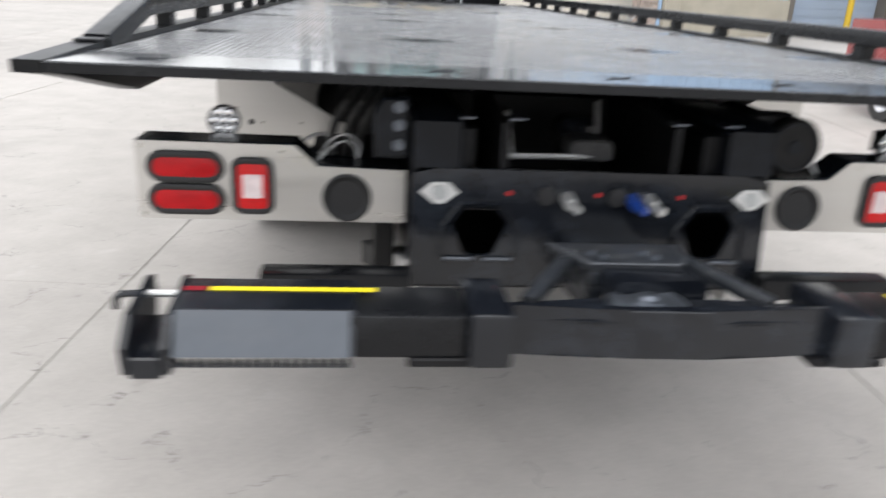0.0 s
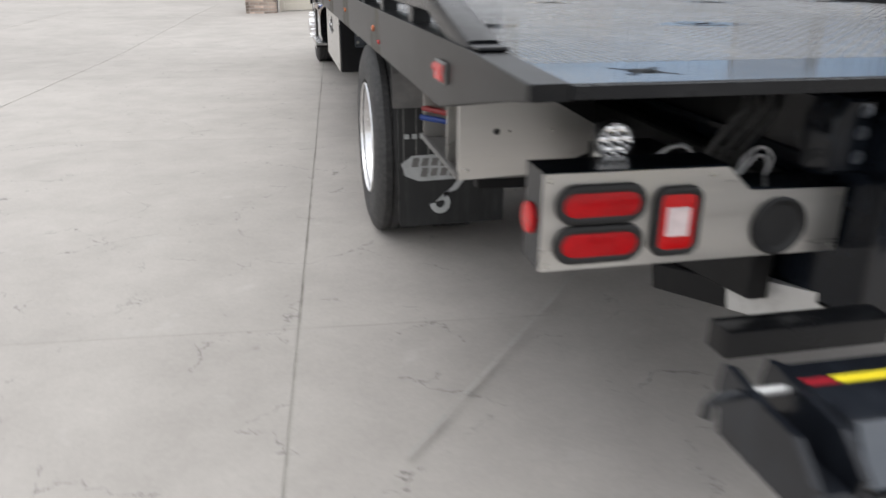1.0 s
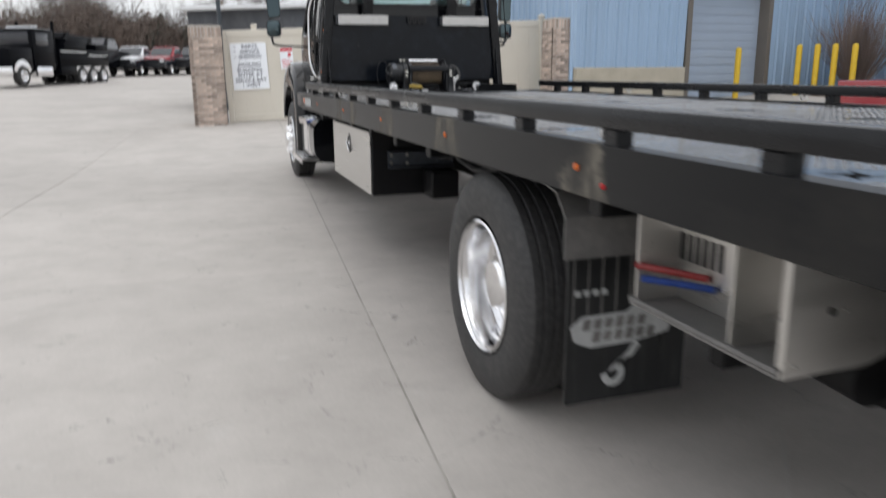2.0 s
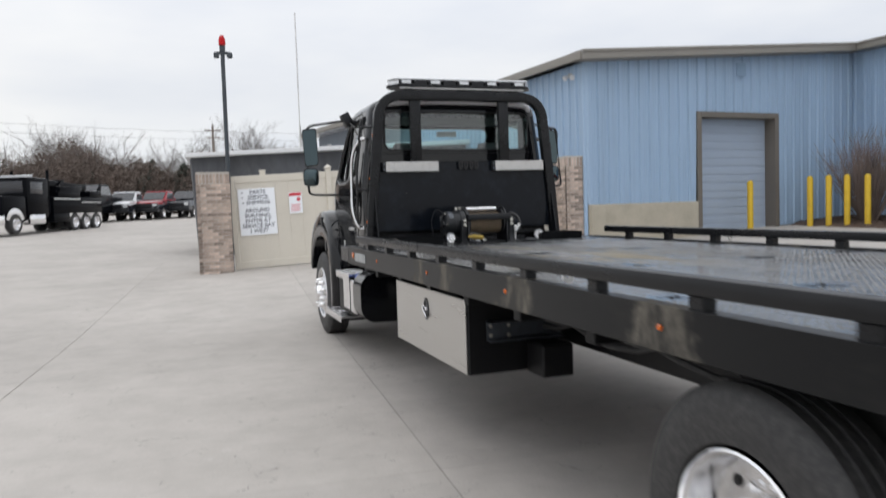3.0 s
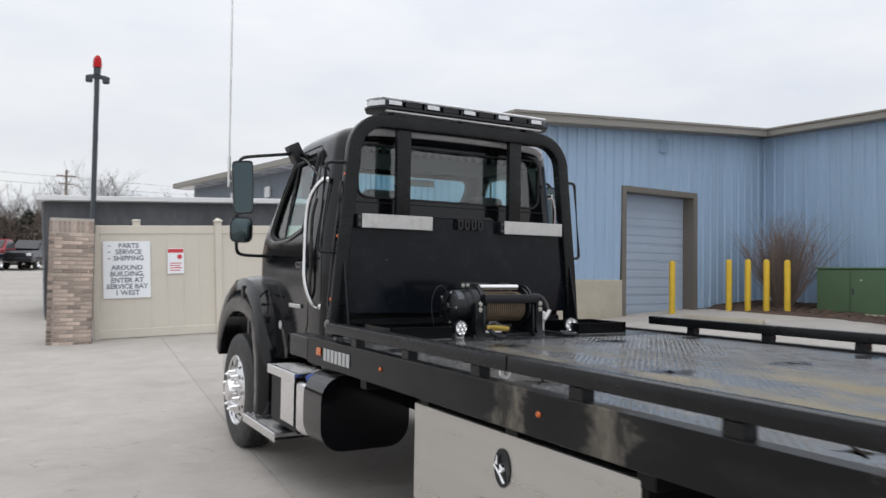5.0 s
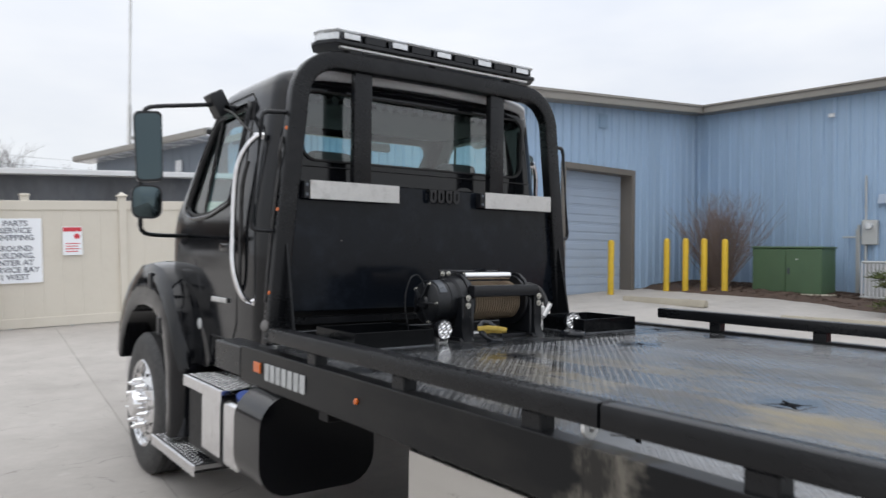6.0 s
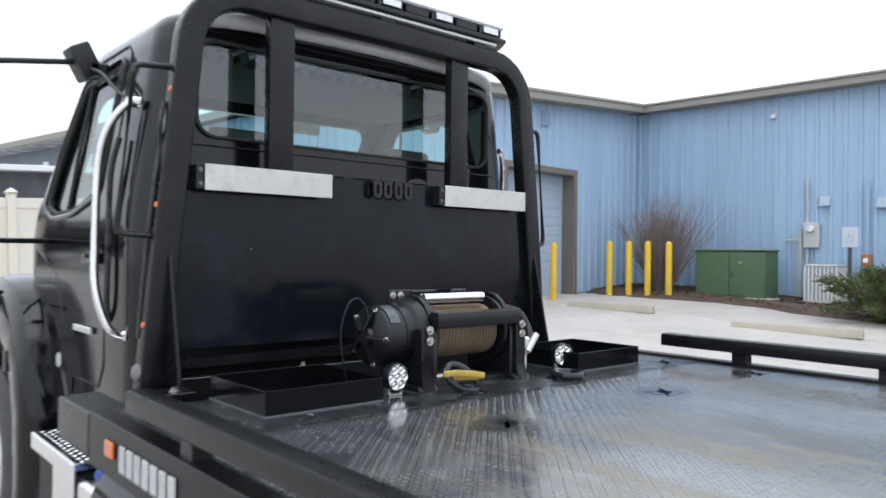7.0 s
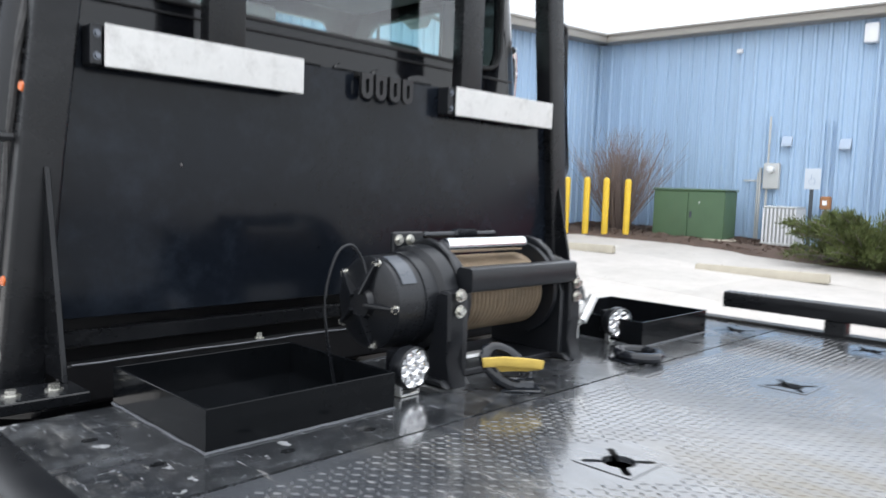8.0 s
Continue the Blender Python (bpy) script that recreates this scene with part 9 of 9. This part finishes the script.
    tube(bm, [(0.06, yb + 0.2, 0.9), (0.08, yb + 0.3, 1.02)], 0.008, 6)
    part("pipe_loop", bm, M_ALUSATIN, ms)
    bm = B()
    tube(bm, [(-0.77, 3.86, 0.845), (-0.755, 3.85, 0.865), (-0.73, 3.85, 0.880), (-0.70, 3.85, 0.885), (-0.68, 3.85, 0.875), (-0.668, 3.85, 0.855), (-0.668, 3.85, 0.83), (-0.68, 3.86, 0.82), (-0.74, 3.87, 0.822)], 0.0055, 8)
    part("white_cable", bm, M_WHITE, truck, "loop of white cable")
    # boom and cross head of the wheel lift
    bm = B()
    sweep(bm, [(0.05, 3.05, 0.68), (0.02, 3.45, 0.665), (0, 4.9, 0.66)], rrect(0.21, 0.14, 0.015, 2))
    wl_ = part("wheel_lift", bm, M_STEELGREY, truck, "black steel wheel-lift boom with a wide cross bar")
    bm = B()
    prism(bm, round_poly([(-0.15, 3.275), (0.165, 3.275), (0.15, 3.18), (0.125, 3.138), (-0.085, 3.138), (-0.11, 3.18)], 0.015, 3), "xy", 0.736, 0.757, 0.004, 2)
    box(bm, -0.084, 0.120, 3.146, 3.30, 0.660, 0.7355, 0.006, 2)
    ch = part("cross_head", bm, M_SHEENBLACK, wl_, "black steel cross head, greyed to carry its highlights")
    bm = B()
    tube(bm, [(-0.148, 3.272, 0.756), (-0.108, 3.182, 0.756), (-0.083, 3.1385, 0.755), (0.123, 3.1385, 0.755), (0.148, 3.182, 0.756), (0.163, 3.272, 0.756)], 0.0035, 6)
    part("worn_edge", bm, M_WELD, ch, "worn bare steel edge")
    for x0, x1 in ((-0.078, -0.025), (0.055, 0.112)):
        bm = B()
        box(bm, x0, x1, 3.140, 3.1455, 0.706, 0.733, 0.002)
        part("wear_plate", bm, M_GALV, ch)
    bm = B()
    box(bm, -0.07, 0.11, 3.141, 3.1455, 0.670, 0.696, 0.002)
    part("wear_plate", bm, M_STEELGREY, ch)
    for pts in ([(-0.105, 3.23, 0.742), (-0.14, 3.17, 0.738), (-0.245, 3.02, 0.712)], [(0.14, 3.23, 0.742), (0.17, 3.17, 0.738), (0.28, 3.02, 0.712)]):
        bm = B()
        sweep(bm, pts, rrect(0.032, 0.030, 0.006, 2))
        part("gusset_arm", bm, M_SHEENBLACK, ch)
    for x, y in ((-0.065, 3.20), (-0.045, 3.175), (0.075, 3.175), (0.055, 3.20)):
        bm = bolt(0.009, 0.009)
        bmesh.ops.translate(bm, verts=bm.verts, vec=(x, y, 0.757))
        part("bolt", bm, M_GALV, ch)
    bm = B()
    lathe(bm, [(0, 0.026), (0.014, 0.026), (0.020, 0.018), (0.034, 0.017), (0.036, 0.012), (0.060, 0.012), (0.062, 0.015), (0.074, 0.014), (0.082, 0.008), (0.085, 0)], (0.006, 3.014, 0.711), (0, 0, 1), 44)
    part("pivot_disc", bm, M_GALV, wl_, "scuffed bare steel pivot disc")
    # cross bar: centre casting with a thick middle, sleeves and slide tubes
    bm = B()
    prism(bm, [(-0.29, 2.945), (-0.13, 2.94), (-0.06, 2.925), (0.10, 2.92), (0.17, 2.935), (0.36, 2.94), (0.36, 3.03), (0.18, 3.05), (-0.10, 3.05), (-0.29, 3.03)], "xy", 0.634, 0.711, 0.006, 2)
    prism(bm, [(-0.289, 2.946), (-0.13, 2.941), (-0.06, 2.926), (0.10, 2.921), (0.17, 2.936), (0.359, 2.941), (0.359, 2.962), (0.17, 2.957), (0.10, 2.944), (-0.06, 2.948), (-0.13, 2.962), (-0.289, 2.967)], "xy", 0.705, 0.738, 0.006, 3)
    part("centre_beam", bm, M_STEELGREY, wl_)
    # added dark plate that hides the bright ground between beam and mast
    bm = B()
    box(bm, -0.42, 0.48, 3.055, 3.13, 0.600, 0.655, 0.006)
    part("boom_gap_filler", bm, M_DARK, wl_)
    for sx in (-1, 1):
        x0 = 0.29 if sx < 0 else 0.36
        bm = B()
        box(bm, sx * x0, sx * (x0 + 0.085), 2.905, 3.105, 0.622, 0.735, 0.012, 2)
        part("sleeve", bm, M_STEELGREY, wl_)
        bm = B()
        box(bm, sx * (x0 + 0.087), sx * 0.60, 2.93, 3.085, 0.632, 0.720, 0.010, 2)
        part("slide_tube", bm, M_FASCIA, wl_)
        bm = B()
        box(bm, sx * 0.33, sx * 0.49, 2.925, 3.09, 0.615, 0.634, 0.004)
        part("wear_pad", bm, M_DARK, wl_)
        bm = B()
        prism(bm, [(2.945, 0.727), (3.095, 0.727), (3.095, 0.625), (2.955, 0.625), (2.905, 0.650)], "yz", sx * 0.59, sx * 0.925, 0.006, 2)
        ar = part("receiver", bm, M_STEELGREY, wl_, "grey slanted wheel-lift receiver")
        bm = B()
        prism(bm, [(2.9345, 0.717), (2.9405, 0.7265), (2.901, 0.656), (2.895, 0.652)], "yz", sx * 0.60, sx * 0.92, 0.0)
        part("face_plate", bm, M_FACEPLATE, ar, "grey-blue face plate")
        tooth = B()
        prism(tooth, [(-0.008, 0.0), (0.008, 0.0), (0.004, 0.011), (-0.004, 0.011)], "xz", 2.895, 2.91)
        tm = mesh_of("tooth", tooth, M_STEELGREY)
        for i in range(19):
            part("tooth", tm, None, ar, at=Matrix.Translation((sx * (0.605 + i * 0.0172), 0, 0.632)))
        bm = B()
        box(bm, sx * 0.551, sx * 0.875, 3.03, 3.05, 0.7280, 0.7290)
        part("warning_label", bm, M_YELLOW, ar, "yellow warning strip")
        bm = B()
        box(bm, sx * 0.88, sx * 0.925, 3.03, 3.05, 0.7280, 0.7290)
        part("warning_label_end", bm, M_CARRED, ar)
        # end bracket with two ears and a pin
        for xx in (0.932, 1.005):
            bm = B()
            prism(bm, [(2.90, 0.614), (3.10, 0.614), (3.12, 0.69), (3.112, 0.728), (3.09, 0.732), (3.05, 0.720), (2.94, 0.716), (2.888, 0.672)], "yz", sx * (xx - 0.007), sx * (xx + 0.007), 0.002)
            part("ear", bm, M_STEELGREY, wl_)
        bm = B()
        box(bm, sx * 0.94, sx * 0.998, 2.895, 3.09, 0.606, 0.650, 0.004)
        part("ear_base", bm, M_STEELGREY, wl_)
        bm = B()
        tube(bm, [(sx * 0.935, 3.06, 0.708), (sx * 1.012, 3.06, 0.708)], 0.008, 10)
        part("locking_pin", bm, M_ALUSATIN, wl_)
        bm = B()
        tube(bm, [(sx * 1.013, 3.06, 0.708), (sx * 1.05, 3.06, 0.706), (sx * 1.062, 3.06, 0.695), (sx * 1.064, 3.06, 0.675)], 0.0075, 8)
        part("pin_handle", bm, M_STEELGREY, wl_)
        # stowed L-arm behind the bar
        bm = B()
        box(bm, sx * 0.46, sx * 0.83, 3.37, 3.44, 0.572, 0.632, 0.008, 2)
        part("stowed_arm", bm, M_FASCIA, wl_)
        # bare aluminium angle that drops forward from the mast's side, bolted to a black bar
        hang = pose(-0.52, 3.85, 0.485, 0, -11, -77)
        if sx > 0:
            hang = Matrix.Scale(-1, 4, (1, 0, 0)) @ hang
        bm = B()
        box(bm, 0.0, 0.36, 0.0, 0.008, -0.05, 0.05, 0.001, 1, hang)
        box(bm, 0.0, 0.36, 0.0085, 0.06, 0.043, 0.05, 0.001, 1, hang)
        hp = part("hanger_angle", bm, M_PLATE, truck, "bare aluminium hanger angle")
        bm = B()
        box(bm, -0.30, -0.002, 0.0, 0.06, -0.05, 0.03, 0.005, 1, hang)
        part("hanger_bar", bm, M_DARK, hp)
        bm = bolt(0.014, 0.02)
        bmesh.ops.transform(bm, matrix=hang @ Matrix.Translation((0.32, 0.035, 0.05)), verts=bm.verts)
        part("bolt", bm, M_ZINC, hp)


tow_mast()


def mirrors():
    for sx in (-1, 1):
        y = 12.20
        foot = Matrix.Translation((sx * 1.0, 12.22, 2.43)) @ Matrix.Rotation(radians(sx * 28), 4, "Y")
        bm = B()
        box(bm, -0.045, 0.045, -0.06, 0.06, -0.075, 0.075, 0.012, 2, m=foot)
        mr = part("mirror", bm, M_PLASTIC, truck, "black west-coast mirror on tubular arms")
        bm = B()
        box(bm, sx * 0.90, sx * 0.99, 12.16, 12.28, 2.37, 2.43, 0.01)
        part("mount", bm, M_PLASTIC, mr)
        bm = B()
        tube(bm, smooth_path([(sx * 1.03, 12.21, 2.425), (sx * 1.18, 12.20, 2.40), (sx * 1.34, 12.20, 2.375), (sx * 1.41, 12.20, 2.355), (sx * 1.435, 12.20, 2.30), (sx * 1.44, 12.21, 2.10), (sx * 1.435, 12.22, 1.80), (sx * 1.43, 12.23, 1.69), (sx * 1.40, 12.27, 1.655), (sx * 1.30, 12.40, 1.645), (sx * 0.985, 12.80, 1.65)], 3), 0.0125, 9)
        part("arm", bm, M_PLASTIC, mr)
        # thin cable from the mount to the grab rail
        bm = B()
        tube(bm, smooth_path([(sx * 0.985, 12.14, 2.39), (sx * 0.985, 12.0, 2.345), (sx * 0.985, 11.83, 2.255), (sx * 0.985, 11.70, 2.20)], 4), 0.007, 6)
        part("cable", bm, M_RUBBER, mr)
        for outline, r, deep in (([(-0.080, 2.325), (0.070, 2.338), (0.082, 1.945), (-0.058, 1.932)], 0.035, 0.075), ([(-0.082, 1.918), (0.080, 1.918), (0.078, 1.732), (-0.080, 1.732)], 0.055, 0.085)):
            # outline in metres along the head's face, the outer edge first
            turn = Matrix.Translation((sx * 1.408, y, 0)) @ Matrix.Rotation(radians(sx * 9.0), 4, "Z")
            loop = round_poly([(-sx * u * -1.0, v) for u, v in outline], r)
            loop = [(-u, v) for u, v in loop]
            bm = B()
            cu, cv = sum(p[0] for p in loop) / len(loop), sum(p[1] for p in loop) / len(loop)
            rings = []
            for k, d in ((1.0, -0.048), (1.0, -0.01), (0.94, deep * 0.35), (0.72, deep * 0.75)):
                rings.append([bm.verts.new(turn @ Vector((cu + (u - cu) * k, d, cv + (v - cv) * k))) for u, v in loop])
            for a, b in zip(rings, rings[1:]):
                for i in range(len(a)):
                    bm.faces.new((a[i], a[(i + 1) % len(a)], b[(i + 1) % len(a)], b[i]))
            bm.faces.new(rings[-1])
            bm.faces.new(rings[0][::-1])
            hd = part("mirror_head", bm, M_PLASTIC, mr, sharp=50)
            bm = B()
            if deep > 0.08:
                # the lower glass bulges
                rs = []
                for k, d in ((0.90, -0.0485), (0.70, -0.056), (0.40, -0.063), (0.12, -0.0655)):
                    rs.append([bm.verts.new(turn @ Vector((cu + (u - cu) * k, d, cv + (v - cv) * k))) for u, v in loop])
                for a, b in zip(rs, rs[1:]):
                    for i in range(len(a)):
                        bm.faces.new((a[i], a[(i + 1) % len(a)], b[(i + 1) % len(a)], b[i]))
                bm.faces.new(rs[-1])
            else:
                bm.faces.new([bm.verts.new(turn @ Vector((cu + (u - cu) * 0.91, -0.0495, cv + (v - cv) * 0.93))) for u, v in loop])
            part("mirror_glass", bm, M_MIRROR, hd, sharp=60)
        if sx < 0:
            bm = B()
            tube(bm, [(-1.505, 12.20, 2.14), (-1.505, 12.20, 2.36)], 0.011, 8)
            tube(bm, [(-1.505, 12.20, 2.36), (-1.507, 12.20, 3.0), (-1.51, 12.205, 3.53)], 0.0075, 6)
            box(bm, -1.515, -1.43, 12.19, 12.21, 2.17, 2.19, 0.003)
            part("whip_antenna", bm, M_ALUSATIN, mr, "tall whip antenna")


mirrors()


# ---------------------------------------------------------------- pavement slabs
M_CONC_PALE = mk("scraped_concrete", (0.44, 0.425, 0.40), 0.9, var=0.2)


def slabs():
    g, gv = 0.0055, 0.0012
    for i in range(-4, 6):
        for j in range(-3, 6):
            bm = B()
            u0, u1, v0, v1 = i * SW + g, (i + 1) * SW - g, j * SL + gv, (j + 1) * SL - gv
            n = 4
            topv = [[bm.verts.new(on_slab(u0 + (u1 - u0) * a / n, v0 + (v1 - v0) * b / n, 0.0)) for a in range(n + 1)] for b in range(n + 1)]
            for b in range(n):
                for a in range(n):
                    bm.faces.new((topv[b][a], topv[b][a + 1], topv[b + 1][a + 1], topv[b + 1][a]))
            edge = topv[0] + [r[-1] for r in topv[1:]] + topv[-1][-2::-1] + [r[0] for r in topv[-2:0:-1]]
            low = [bm.verts.new(v.co + Vector((0, 0, -0.03))) for v in edge]
            m = len(edge)
            for k in range(m):
                bm.faces.new((edge[k], edge[(k + 1) % m], low[(k + 1) % m], low[k]))
            part("slab", bm, M_CONC, pavement, sharp=50)


slabs()
bm = B()
q0, q1 = Vector((-1.36, 3.96, 0.0015)), Vector((-0.28, 5.29, 0.0015))
for k in range(14):
    a, b = q0.lerp(q1, k / 14), q0.lerp(q1, (k + 0.93) / 14)
    s = (b - a).cross(Vector((0, 0, 1))).normalized() * (0.006 + 0.003 * math.sin(k * 2.3))
    v = [bm.verts.new(c) for c in (a - s, b - s * 0.8, b + s * 0.8, a + s)]
    w = [bm.verts.new(c.co + Vector((0, 0, 0.001))) for c in v]
    bm.faces.new(w)
    for i in range(4):
        bm.faces.new((v[i], v[(i + 1) % 4], w[(i + 1) % 4], w[i]))
single("scrape_mark", bm, M_CONC_PALE, "pale scrape mark across the concrete", "scrape", kind="structure")
